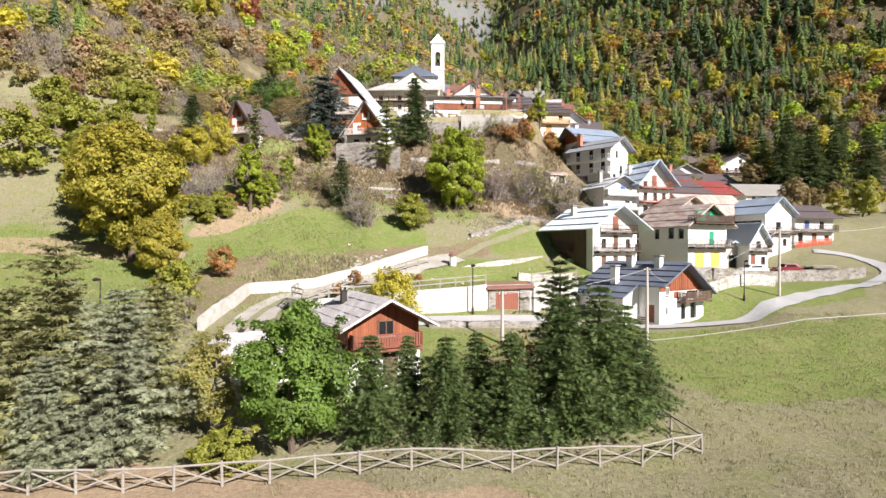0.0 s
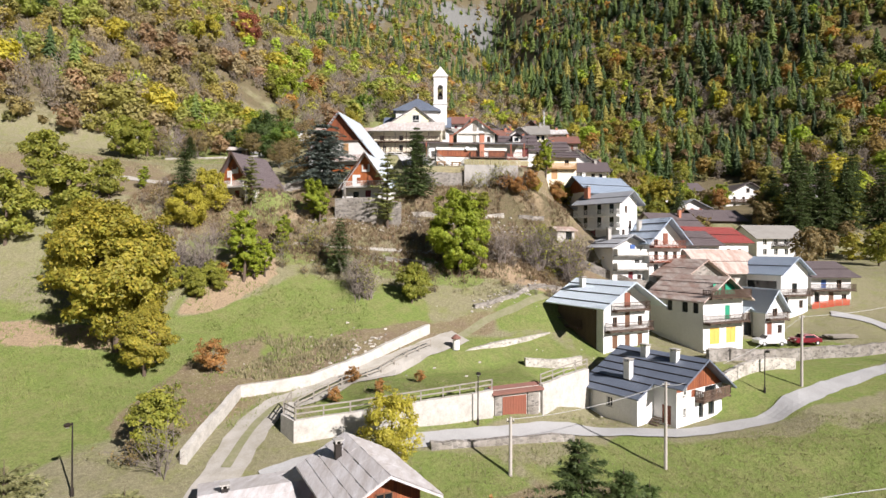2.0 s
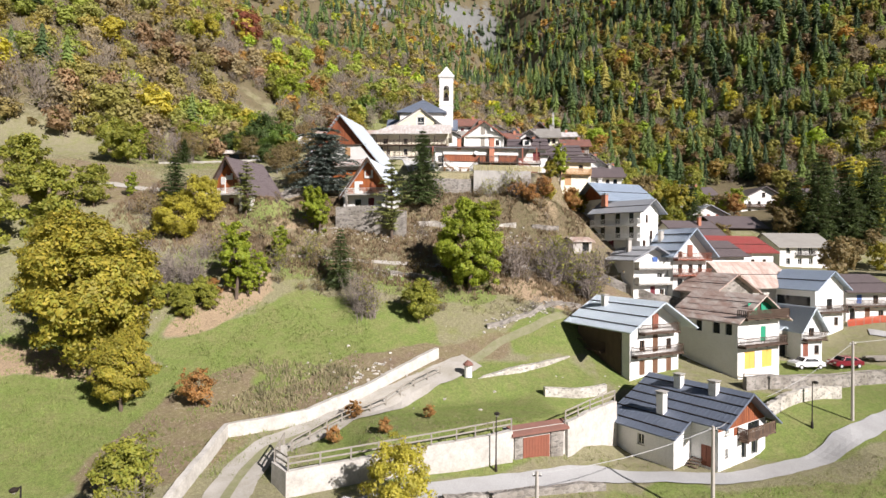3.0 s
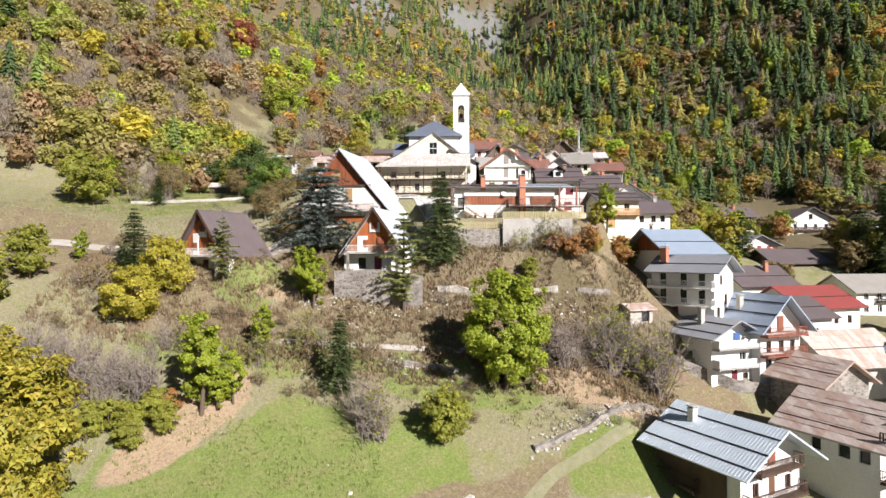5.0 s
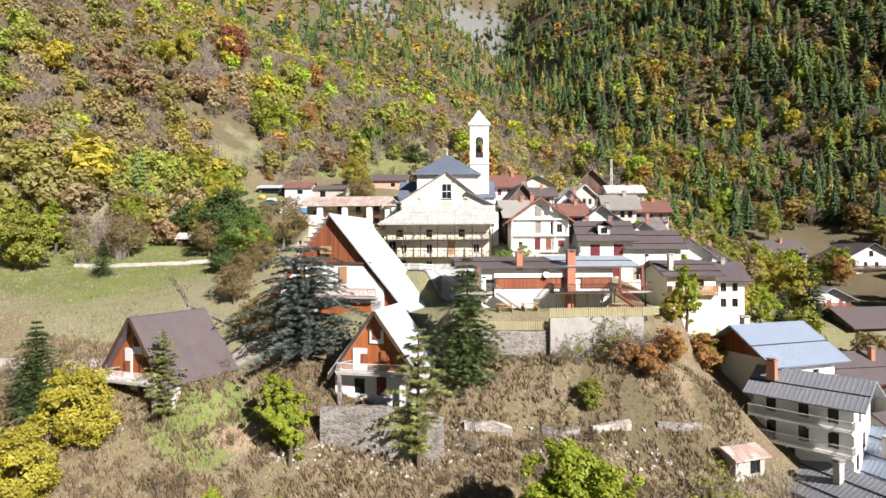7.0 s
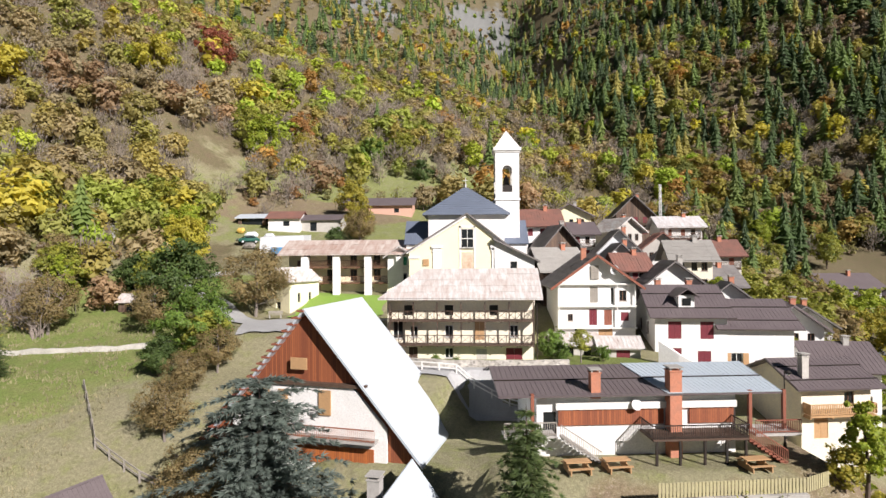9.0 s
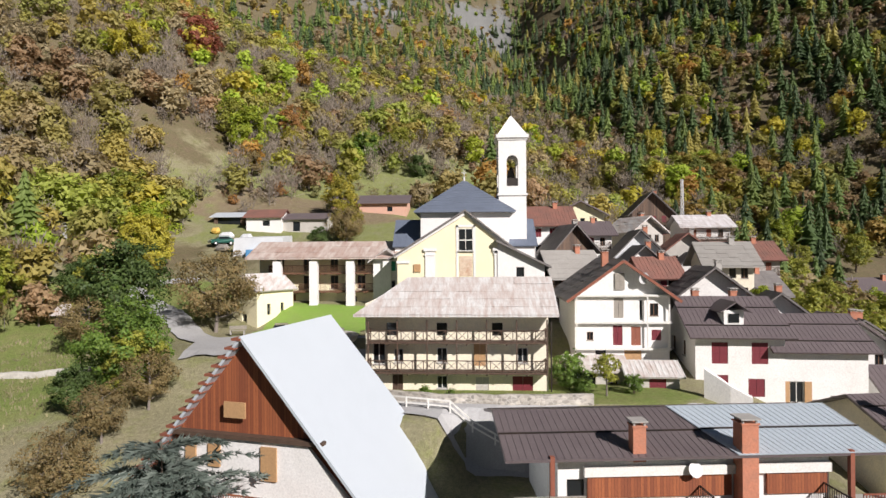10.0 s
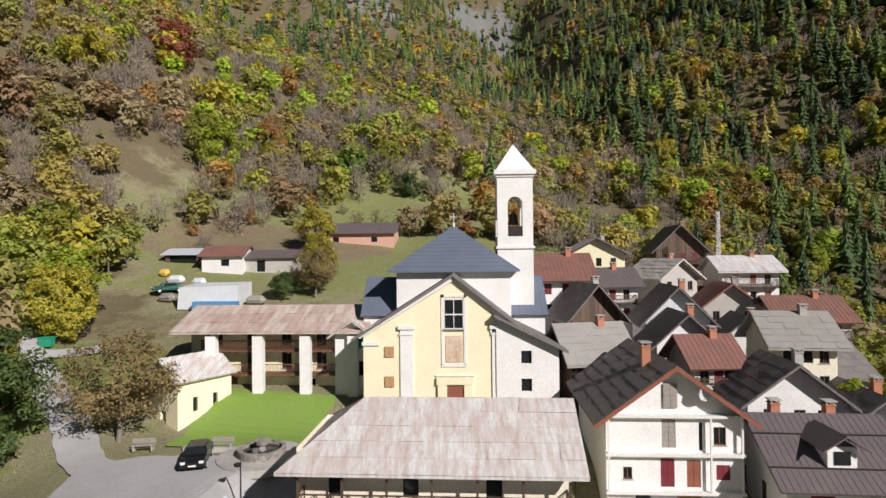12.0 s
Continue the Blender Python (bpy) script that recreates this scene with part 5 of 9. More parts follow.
a_frame("steep A-frame chalet with a dark brown seamed roof and white balcony", -35.9, 99.2, 39.7, -21, 4.3, 6.0, 7.4, BROWNROOF, WOODORANGE, [(-1.6, 0.3, -0.7, 3.1), (-0.6, 2.6, 0.7, 3.6)])
c2 = a_frame("steep A-frame chalet with orange boards and a pale roof", -13.9, 101.2, 40.05, -11, 4.3, 6.0, 7.0, WHITEROOF, WOODORANGE, [(-2.4, 0.3, -1.0, 2.4), (-0.7, 2.9, 0.7, 4.2)])
chimney(c2, -1.3, 3.6, 3.4, 6.6, 0.8, CONCRETE)
af = house("chalet", "large A-frame building with a pale sheet roof and dark red boards", -20.9, 113.2, 45.5, -14, 18.6, 10.0, -0.45, 10.5, "y", (0.7, 0.2), WOOD, WHITEROOF, 0.0, 0, 0,
           holes=[], deep=4.5, group="A-frame chalets", category="chalet", gable=WOOD, thick=0.25)
part("front", Shape().add([(-6.6, -0.3, -2.5), (6.6, -0.3, -2.5), (6.6, -0.3, 1.9), (3.8, -0.3, 4.9), (-3.8, -0.3, 4.9), (-6.6, -0.3, 1.9), (-6.6, -0.05, -2.5), (6.6, -0.05, -2.5), (6.6, -0.05, 1.9), (3.8, -0.05, 4.9), (-3.8, -0.05, 4.9), (-6.6, -0.05, 1.9)],
                          [(0, 1, 2, 3, 4, 5)] + [(a, a + 6, (a + 1) % 6 + 6, (a + 1) % 6) for a in range(6)]), WHITE, af, "white plastered lower front")
for u, zz, ww, hh, mt in ((-0.6, 6.0, 1.4, 0.9, TAN), (-3.6, 3.1, 0.7, 1.3, TAN), (-2.0, 3.1, 0.8, 1.3, TAN), (1.6, 2.6, 1.0, 1.9, TAN), (-4.6, 0.4, 0.8, 1.3, TAN)):
    part("shutter", Shape().box(u - ww / 2, -0.42, zz, u + ww / 2, -0.31, zz + hh), mt, af)
part("beam", Shape().box(-5.0, -0.5, 4.8, 5.0, -0.02, 5.05), DARKWOOD, af)
part("balcony", Shape().box(-2.0, -1.3, 0.9, 6.0, -0.3, 1.1), CONCRETE, af)
railing(af, (-2.0, -1.25, 1.1), (6.0, -1.25, 1.1), 0.9, WOOD, "bars")
part("panel", Shape().box(-1.5, -0.42, -1.0, 5.6, -0.31, 0.3), WOODORANGE, af, "orange boarded strip")
for k in range(22):
    r = k / 21.0
    px, pz = -9.4 * r, 10.6 - 11.05 * r
    part("eave_board", Shape().box(px - 0.55, -0.75, pz - 0.12, px + 0.05, -0.05, pz + 0.02), REDWOOD, af, "stepped dark red board under the roof edge")

# Restaurant-like house on the terrace
re = house("house", "long white house with wooden panels and brown-blue seamed roof", 4.2, 112.4, 43.6, 4, 15.2, 8.0, 6.4, 7.3, "x", (1.0, 3.0), WHITE, BROWNROOF, 0.4, 1, 0,
           holes=[("f", -6.6, 3.0, 1.0, 1.9, "dark")], chimneys=[(-3.3, -0.3, 8.2, 0.7, BRICK)], peak=0.5)
slope(re, (0.4, 4.5, 7.54), (10.6, 4.5, 7.54), (10.6, -1.05, 6.42), (1.9, -1.05, 6.42), 0.04, LIGHTROOF, 0.4, 1)
part("panel", Shape().box(-6.0, -0.16, 3.9, 2.0, -0.02, 5.1), WOOD, re, "red-brown upright boards")
part("panel", Shape().box(4.0, -0.16, 3.9, 7.4, -0.02, 5.1), WOOD, re, "red-brown upright boards")
part("trim", Shape().box(-6.2, -0.3, 5.1, 7.6, -0.02, 5.6), FRAMEWHITE, re)
chimney(re, 2.6, -0.5, -2.0, 8.3, 0.9, BRICK)
part("balcony", Shape().box(-10.2, -1.2, 3.3, -6.4, 0.2, 3.5), CONCRETE, re)
part("balcony", Shape().box(8.0, -2.0, 3.4, 11.4, 0.2, 3.6), CONCRETE, re)
railing(re, (-10.2, -1.15, 3.5), (-6.4, -1.15, 3.5), 0.95, GREYWOOD, "bars")
railing(re, (8.0, -1.95, 3.6), (11.4, -1.95, 3.6), 0.95, REDWOOD, "bars")
for u in (-8.1, 8.2, 10.8):
    part("post", Shape().box(u - 0.12, -1.0, 3.4, u + 0.12, -0.75, 6.5), REDWOOD, re)
part("terrace", Shape().box(0.2, -2.5, 3.35, 7.2, -0.05, 3.5), DARKWOOD, re)
for u in (0.5, 2.2, 4.0, 5.6, 7.0):
    part("post", Shape().box(u - 0.08, -2.45, -0.6, u + 0.08, -2.3, 3.4), IRON, re)
railing(re, (0.2, -2.45, 3.5), (7.2, -2.45, 3.5), 0.95, IRON, "bars")
railing(re, (0.2, -2.45, 3.5), (0.2, -0.1, 3.5), 0.95, IRON, "bars")
railing(re, (7.2, -2.45, 3.5), (7.2, -0.1, 3.5), 0.95, IRON, "bars")
for k in range(10):
    part("step", Shape().box(7.2 + 0.28 * k, -2.5, 3.2 - 0.19 * k, 7.5 + 0.28 * k, -1.4, 3.35 - 0.19 * k), REDWOOD, re)
railing(re, (7.2, -2.5, 3.4), (10.0, -2.5, 1.6), 0.95, REDWOOD, "bars")
for k in range(10):
    part("step", Shape().box(-6.0 + 0.28 * k, -1.6, 3.2 - 0.19 * k, -5.7 + 0.28 * k, -0.4, 3.35 - 0.19 * k), CONCRETE, re)
railing(re, (-6.2, -1.6, 3.5), (-3.2, -1.6, 1.5), 0.9, GREYWOOD, "bars")
sat = Shape().tube([(0, 0, 0), (0, -0.08, 0), (0, -0.16, 0)], [0.08, 0.32, 0.42], 14)
part("dish", sat, SATELLITE, re, "pale satellite dish", pose(-0.2, -0.35, 5.4, -20, 0, 10))
house("house", "house with a dark brown seamed roof and pale wooden wall", 23.6, 119.4, 43.8, 6, 6.4, 7.0, 5.0, 6.5, "x", (0.9, 0.9), OLDCREAM, BROWNROOF, 0.4, 2, 0,
      holes=[("f", -1.4, 0.3, 1.3, 1.9, "door", TAN), ("f", 1.2, 3.2, 0.9, 1.1, "brown")], chimneys=[(-2.4, 0.8, 7.6, 0.6, GREYPL)], balconies=[("f", -3, 3, 2.5, 0.9, "boards", TAN)])

# Old hall with two long timber galleries
hall = house("hall", "old ochre hall with long timber galleries and a rusty grey roof", -8.95, 128.7, 48.6, -2, 15.5, 6.6, 7.95, 9.85, "x", (1.7, 0.7), OLDCREAM, GREYRUST, 0.0, 0, 5,
             holes=[("f", -6.6, 2.75, 1.1, 1.9, "win"), ("f", -4.9, 2.9, 0.8, 1.2, "win"), ("f", -1.2, 2.9, 0.9, 1.3, "win"), ("f", 2.0, 2.65, 1.0, 2.0, "door", TAN), ("f", 5.6, 2.9, 0.9, 1.3, "win"),
                    ("f", -6.8, 0.5, 0.7, 1.0, "win"), ("f", -5.0, 0.1, 0.9, 1.8, "door", DARKWOOD), ("f", -1.2, 0.7, 0.9, 1.1, "win"), ("f", 2.2, 0.1, 1.1, 1.6, "door", GREYPL), ("f", 5.6, 0.0, 1.7, 1.8, "door", BURGUNDY),
                    ("f", -5.5, 5.2, 0.9, 1.1, "dark"), ("f", -1.2, 5.2, 0.9, 1.1, "dark"), ("f", 3.5, 5.2, 0.9, 1.1, "dark")],
             balconies=[("f", -7.3, 7.5, 2.35, 1.25, "cross", DARKWOOD), ("f", -7.3, 7.5, 4.85, 1.25, "cross", DARKWOOD)], hip=4.0)
for k in range(7):
    u = -7.3 + 14.8 * k / 6
    part("post", Shape().box(u - 0.06, -1.26, 2.35, u + 0.06, -1.14, 6.7), DARKWOOD, hall)
for px in (7.95,):
    part("gutter", Shape().tube([(px, -0.3, 0), (px, -0.3, 6.4)], 0.06), IRON, hall)

# Church
ch = thing("church", pose(-8.6, 146.0, 52.0, 0, 0, 0), "cream village church with slate hip roof over a white drum", "church")
sh = Shape()
wall_face(sh, (-7.2, 0, 0), (1, 0, 0), (0, -1, 0), 14.0, -2, 8.4, [(7.4, 1.0, 2.2, 2.6)])
sh.add([(-7.2, 0, 8.4), (6.8, 0, 8.4), (6.0, 0, 9.2), (0.7, 0, 13.6), (-7.2, 0, 8.9)], [(0, 1, 2, 3, 4)])
part("facade", sh, CREAM, ch, "cream plastered front")
sh = Shape()
wall_face(sh, (-7.2, 22, 0), (0, -1, 0), (-1, 0, 0), 22, -2, 8.6, [])
wall_face(sh, (6.8, 0, 0), (0, 1, 0), (1, 0, 0), 22, -2, 8.6, [])
wall_face(sh, (6.8, 22, 0), (-1, 0, 0), (0, 1, 0), 14, -2, 8.6, [])
part("wall", sh, WHITE, ch)
slope(ch, (0.7, -0.5, 13.8), (0.7, 8, 13.8), (-8.2, 8, 8.2), (-8.2, -0.5, 8.2), 0.22, DARKSLATE)
slope(ch, (0.7, -0.5, 13.8), (0.7, 8, 13.8), (6.4, 8, 9.3), (6.4, -0.5, 9.3), 0.22, DARKSLATE)
tr = Shape()
tr.beam((0.7, -0.12, 13.4), (-7.6, -0.12, 8.35), 0.2, 0.35), tr.beam((0.7, -0.12, 13.4), (6.2, -0.12, 9.05), 0.2, 0.35)
tr.box(-7.3, -0.14, 7.6, -5.8, -0.02, 7.9), tr.box(3.9, -0.14, 8.7, 6.2, -0.02, 9.0)
for u in (-3.4, 4.6):
    tr.box(u - 0.55, -0.14, 0, u + 0.55, -0.01, 9.0), tr.box(u - 0.75, -0.26, 9.0, u + 0.75, -0.01, 9.3), tr.box(u - 0.65, -0.2, 8.5, u + 0.65, -0.01, 8.62)
tr.box(-0.35, -0.08, 5.9, -0.12, -0.01, 12.0), tr.box(1.62, -0.08, 5.9, 1.85, -0.01, 12.0), tr.box(-0.35, -0.08, 11.75, 1.85, -0.01, 12.0), tr.box(-0.35, -0.08, 5.7, 1.85, -0.01, 5.95), tr.box(-0.9, -0.12, 4.9, 2.5, -0.01, 5.0)
part("cornice", tr, WHITE, ch, "white pilasters and cornices")
window_parts(ch, (0, -0.17, 0), (1, 0, 0), (0, -1, 0), 0.75, 9.0, 1.7, 2.6, "win", None)
part("crossbar", Shape().box(-0.05, -0.12, 10.2, 1.55, -0.04, 10.32), FRAMEWHITE, ch)
part("painting", Shape().box(0.0, -0.05, 6.1, 1.5, -0.02, 8.4), FRESCO, ch, "faded fresco in a plain frame")
for u, zz in ((-4.9, 4.0), (-4.9, 6.6)):
    window_parts(ch, (0, -0.17, 0), (1, 0, 0), (0, -1, 0), u, zz, 0.8, 0.9, "shut", TAN)
part("door_surround", Shape().box(-0.7, -0.25, 0.9, 0.1, -0.02, 4.2).box(1.6, -0.25, 0.9, 2.3, -0.02, 4.2).box(-0.8, -0.3, 4.2, 2.4, -0.02, 4.8), CREAM, ch)
part("door", Shape().box(-0.1, -0.1, 1.0, 1.6, 0.05, 4.0), REDWOOD, ch)
dr = Shape().box(-4.8, 5.0, 8, 6.2, 15.5, 14.0)
part("drum", dr, WHITE, ch, "white plastered block under the hip roof")
hp = Shape()
e0, e1, f0, f1, ez, az = -5.6, 7.0, 4.2, 16.3, 14.0, 18.3
hp.slab([(e0, f0, ez), (e1, f0, ez), (e1, f1, ez), (e0, f1, ez)], 0.2)
hp.add([(e0, f0, ez), (e1, f0, ez), (e1, f1, ez), (e0, f1, ez), (0.4, 9.6, az), (1.0, 9.6, az)], [(0, 1, 5, 4), (1, 2, 5), (2, 3, 4, 5), (3, 0, 4)])
hr_ = part("roof", hp, BLUEROOF, ch, "slate-blue hip roof")
for k in range(1, 12):
    r = k / 12
    zz = ez + (az - ez) * r + 0.02
    part("course", Shape().beam((e0 + (0.4 - e0) * r, f0 + (9.6 - f0) * r - 0.01, zz), (e1 + (1.0 - e1) * r, f0 + (9.6 - f0) * r - 0.01, zz), 0.05, 0.05), BLUEROOF, hr_)
fin = Shape().tube([(0.7, 9.6, az), (0.7, 9.6, az + 0.5)], 0.15).tube([(0.7, 9.6, az + 0.5), (0.7, 9.6, az + 1.5)], 0.05)
fin.box(0.35, 9.56, az + 1.05, 1.05, 9.64, az + 1.13)
part("finial", fin, SATELLITE, ch)
for s, x0, x1 in ((-1, -8.4, -4.4), (1, 6.0, 9.8)):
    slope(ch, (x0 if s < 0 else x0, 9.5, 13.2), (x1, 9.5, 13.2), (x1, 5.2, 9.6), (x0, 5.2, 9.6), 0.15, BLUEROOF, 0.5)
    part("wing", Shape().box(min(x0, x1) + 0.3, 5.6, 0, max(x0, x1) - 0.3, 13.5, 9.8), WHITE, ch)
wg = Shape()
wall_face(wg, (4.4, -0.25, 0), (1, 0, 0), (0, -1, 0), 5.4, -2, 7.4, [(2.6, 3.6, 0.9, 1.1), (2.6, 6.0, 0.9, 1.1)])
wall_face(wg, (9.8, -0.25, 0), (0, 1, 0), (1, 0, 0), 6.0, -2, 7.4, [])
wg.add([(4.4, -0.25, 7.4), (9.8, -0.25, 7.4), (4.4, -0.25, 10.0)], [(0, 1, 2)])
part("side_chapel", wg, WHITE, ch, "white side chapel")
window_parts(ch, (4.4, -0.25, 0), (1, 0, 0), (0, -1, 0), 2.6, 3.6, 0.9, 1.1, "dark", None)
window_parts(ch, (4.4, -0.25, 0), (1, 0, 0), (0, -1, 0), 2.6, 6.0, 0.9, 1.1, "dark", None)
slope(ch, (4.2, -0.9, 10.3), (4.2, 6.0, 10.3), (10.5, 6.0, 7.2), (10.5, -0.9, 7.2), 0.25, DARKSLATE)

# Bell tower
tw = thing("bell_tower", pose(-1.8, 154.0, 53.0, 0, 0, 0), "white square bell tower with arched openings and pyramid cap", "bell tower")
s = 1.75
sh = Shape().box(-s, -s, -1, s, s, 16.2)
part("shaft", sh, WHITE, tw)
sh = Shape().box(-s - 0.15, -s - 0.15, 15.0, s + 0.15, s + 0.15, 15.25)
part("string_course", sh, WHITE, tw)
bel = Shape()
for cx in (-1, 1):
    for cy in (-1, 1):
        bel.box(min(cx * 0.72, cx * s), min(cy * 0.72, cy * s), 16.2, max(cx * 0.72, cx * s), max(cy * 0.72, cy * s), 22.3)
for cx, cy in ((0, -1), (0, 1), (-1, 0), (1, 0)):
    n = 10
    pr = []
    for k in range(n + 1):
        a = math.pi * k / n
        pr.append((0.72 * math.cos(a), 19.4 + 0.72 * math.sin(a)))
    prof = [(0.72, 22.3)] + pr + [(-0.72, 22.3)]
    out = [(u, -s, zz) if cy < 0 else (u, s, zz) if cy > 0 else (-s, u, zz) if cx < 0 else (s, u, zz) for u, zz in prof]
    dep = 0.5
    inn = [(u, -s + dep, zz) if cy < 0 else (u, s - dep, zz) if cy > 0 else (-s + dep, u, zz) if cx < 0 else (s - dep, u, zz) for u, zz in prof]
    m_ = len(prof)
    bel.add(out + inn, [tuple(range(m_)), tuple(range(2 * m_ - 1, m_ - 1, -1))] + [(k, k + m_, (k + 1) % m_ + m_, (k + 1) % m_) for k in range(m_)])
part("belfry", bel, WHITE, tw)
part("bell", Shape().tube([(0, 0, 17.4), (0, 0, 17.6), (0, 0, 18.4), (0, 0, 18.8)], [0.6, 0.5, 0.36, 0.12], 12), IRON, tw, "dark bronze bell")
part("parapet", Shape().box(-0.72, -s + 0.1, 16.2, 0.72, -s + 0.25, 17.2).box(s - 0.25, -0.72, 16.2, s - 0.1, 0.72, 17.2), IRON, tw)
part("cornice", Shape().box(-s - 0.3, -s - 0.3, 22.3, s + 0.3, s + 0.3, 22.75).box(-s - 0.12, -s - 0.12, 22.05, s + 0.12, s + 0.12, 22.3), WHITE, tw)
part("spire", Shape().add([(-s - 0.1, -s - 0.1, 22.75), (s + 0.1, -s - 0.1, 22.75), (s + 0.1, s + 0.1, 22.75), (-s - 0.1, s + 0.1, 22.75), (0, 0, 25.6)], [(0, 1, 4), (1, 2, 4), (2, 3, 4), (3, 0, 4)]), WHITE, tw)
cr = Shape().tube([(0, 0, 25.3), (0, 0, 27.2)], 0.06)
cr.box(-0.4, -0.04, 26.5, 0.4, 0.04, 26.62)
part("cross", cr, IRON, tw)

# Long low building with columns
lb = house("house", "long two-gallery house with white columns and a rusty sheet roof", -25.6, 152.4, 53.6, -1, 17.4, 6.0, 7.47, 8.6, "x", (2.6, 0.9), CREAM, RUSTROOF, 0.0, 0, 3,
           holes=[("f", u, zz, 1.0, 1.7, "brown") for u in (-6, -2.5, 1.0, 4.5, 7.5) for zz in (2.7, 5.0)] + [("f", -4.6, 0.1, 1.2, 1.9, "door", REDWOOD), ("f", 3.4, 0.1, 1.0, 1.6, "dark")],
           balconies=[("f", -7.0, 8.6, 2.45, 1.5, "bars", FRAMEBROWN), ("f", -7.0, 8.6, 4.75, 1.5, "bars", FRAMEBROWN)])
for u in (-5.7, -1.1, 3.5, 8.1):
    part("column", Shape().box(u - 0.5, -2.3, -1.5, u + 0.5, -1.55, 6.3), WHITE, lb)
house("hut", "small cream annex with a rust-streaked roof at the lawn", -34.05, 146.7, 52.0, -32, 4.6, 5.4, 4.7, 6.3, "y", (0.5, 0.5), CREAM, GREYRUST, 0.3, 0, 0,
      holes=[("r", -1.0, 1.6, 0.5, 1.3, "dark"), ("r", 1.0, 1.6, 0.5, 1.3, "dark"), ("f", 0, 0.3, 0.9, 1.4, "dark")], category="annex", group="")
house("house", "narrow white house end with green shutters beside the church", -17.6, 150.4, 53.6, 0, 3.4, 6.0, 6.4, 7.6, "y", (0.7, 0.6), WHITE, GREYRUST, 0.0, 0, 4, holes=[("f", 0.6, 5.0, 1.0, 1.2, "shut", GREEN), ("f", 0.6, 2.4, 0.9, 1.4, "dark"), ("l", 1, 2.4, 0.9, 1.4, "dark")])

# Gabled white house with dish, and the red-shuttered house
wh = house("house", "white gabled house with timber galleries and brown shutters", 6.8, 134.9, 49.9, -2, 8.8, 10.5, 6.8, 10.0, "y", (0.9, 0.9), WHITE, DARKSLATE, 0.0, 0, 7,
           holes=[("f", -0.2, 7.3, 0.9, 1.6, "shut", GREYWOOD), ("f", -0.3, 4.6, 0.9, 1.9, "shut", GREYWOOD), ("f", 1.8, 4.4, 0.3, 1.9, "dark"), ("f", 3.0, 4.8, 0.8, 1.2, "brown"),
                  ("f", -3.0, 2.5, 0.6, 0.8, "brown"), ("f", -0.4, 2.0, 0.9, 1.9, "door", BURGUNDY), ("f", 1.3, 2.0, 0.9, 1.8, "door", REDWOOD), ("f", 3.2, 2.5, 0.9, 1.0, "shut", BURGUNDY), ("f", -2.0, 0.1, 1.0, 1.7, "dark"), ("f", 1.0, 0.1, 1.6, 1.7, "door", TAN)],
           chimneys=[(-0.9, 3.0, 11.2, 0.6, BRICK)], thick=0.22)
for z0 in (1.75, 4.25, 6.8):
    part("ledge", Shape().box(-4.5, -0.45, z0 - 0.12, 4.5, 0.0, z0 + 0.06), FRAMEWHITE, wh, "pale narrow timber ledge")
for u in (-4.3, 2.3, 4.3):
    part("post", Shape().box(u - 0.06, -0.42, 1.8, u + 0.06, -0.30, 6.8), FRAMEWHITE, wh)
part("fascia", Shape().beam((0, -0.9, 10.05), (-5.3, -0.9, 6.2), 0.06, 0.26).beam((0, -0.9, 10.05), (5.3, -0.9, 6.2), 0.06, 0.26), REDWOOD, wh)
dish = Shape()
n = 14
dish.add([(0, 0.12, 0)] + [(0.55 * math.cos(2 * math.pi * k / n), 0, 0.55 * math.sin(2 * math.pi * k / n)) for k in range(n)] + [(0, 0.16, 0)] + [(0.56 * math.cos(2 * math.pi * k / n), 0.03, 0.56 * math.sin(2 * math.pi * k / n)) for k in range(n)],
         [(0, k + 1, (k + 1) % n + 1) for k in range(n)] + [(n + 1, n + 2 + (k + 1) % n, n + 2 + k) for k in range(n)])
dish.beam((0, 0.1, 0), (0, 0.7, -0.2), 0.06)
dish.beam((0, 0.1, -0.4), (0, -0.5, -0.1), 0.03)
part("dish", dish, SATELLITE, wh, "pale satellite dish", pose(1.9, -0.7, 8.4, 10, 0, 20))
rh = house("house", "white house with burgundy shutters and a dormered brown roof", 16.2, 131.6, 47.0, -4, 7.6, 9.0, 6.6, 9.3, "x", (0.9, 0.7), WHITE, BROWNROOF, 0.4, 2, 0,
           holes=[("f", -1.7, 3.8, 1.4, 1.9, "shut", BURGUNDY), ("f", 1.7, 3.8, 1.4, 1.9, "shut", BURGUNDY), ("f", -1.6, 0.9, 1.2, 1.9, "shut", BURGUNDY), ("f", 1.4, 0.9, 1.4, 1.6, "shut", BURGUNDY), ("l", 1.5, 4.0, 0.8, 1.4, "brown"), ("l", -1.5, 4.0, 0.8, 1.4, "brown")],
           chimneys=[(1.5, 5.2, 10.2, 0.6, BRICK), (-2, 5.4, 10.2, 0.6, BRICK)])
dm = Shape().box(-1.1, 0.6, 7.2, 0.6, 3.2, 8.5)
part("dormer", dm, WHITE, rh)
part("dormer_window", Shape().box(-0.7, 0.52, 7.4, 0.2, 0.6, 8.2), PANE_AND_SHADE, rh)
slope(rh, (-0.25, 0.0, 9.3), (-0.25, 3.6, 9.3), (-1.6, 3.6, 8.4), (-1.6, 0.0, 8.4), 0.1, BROWNROOF)
slope(rh, (-0.25, 0.0, 9.3), (-0.25, 3.6, 9.3), (1.1, 3.6, 8.4), (1.1, 0.0, 8.4), 0.1, BROWNROOF)
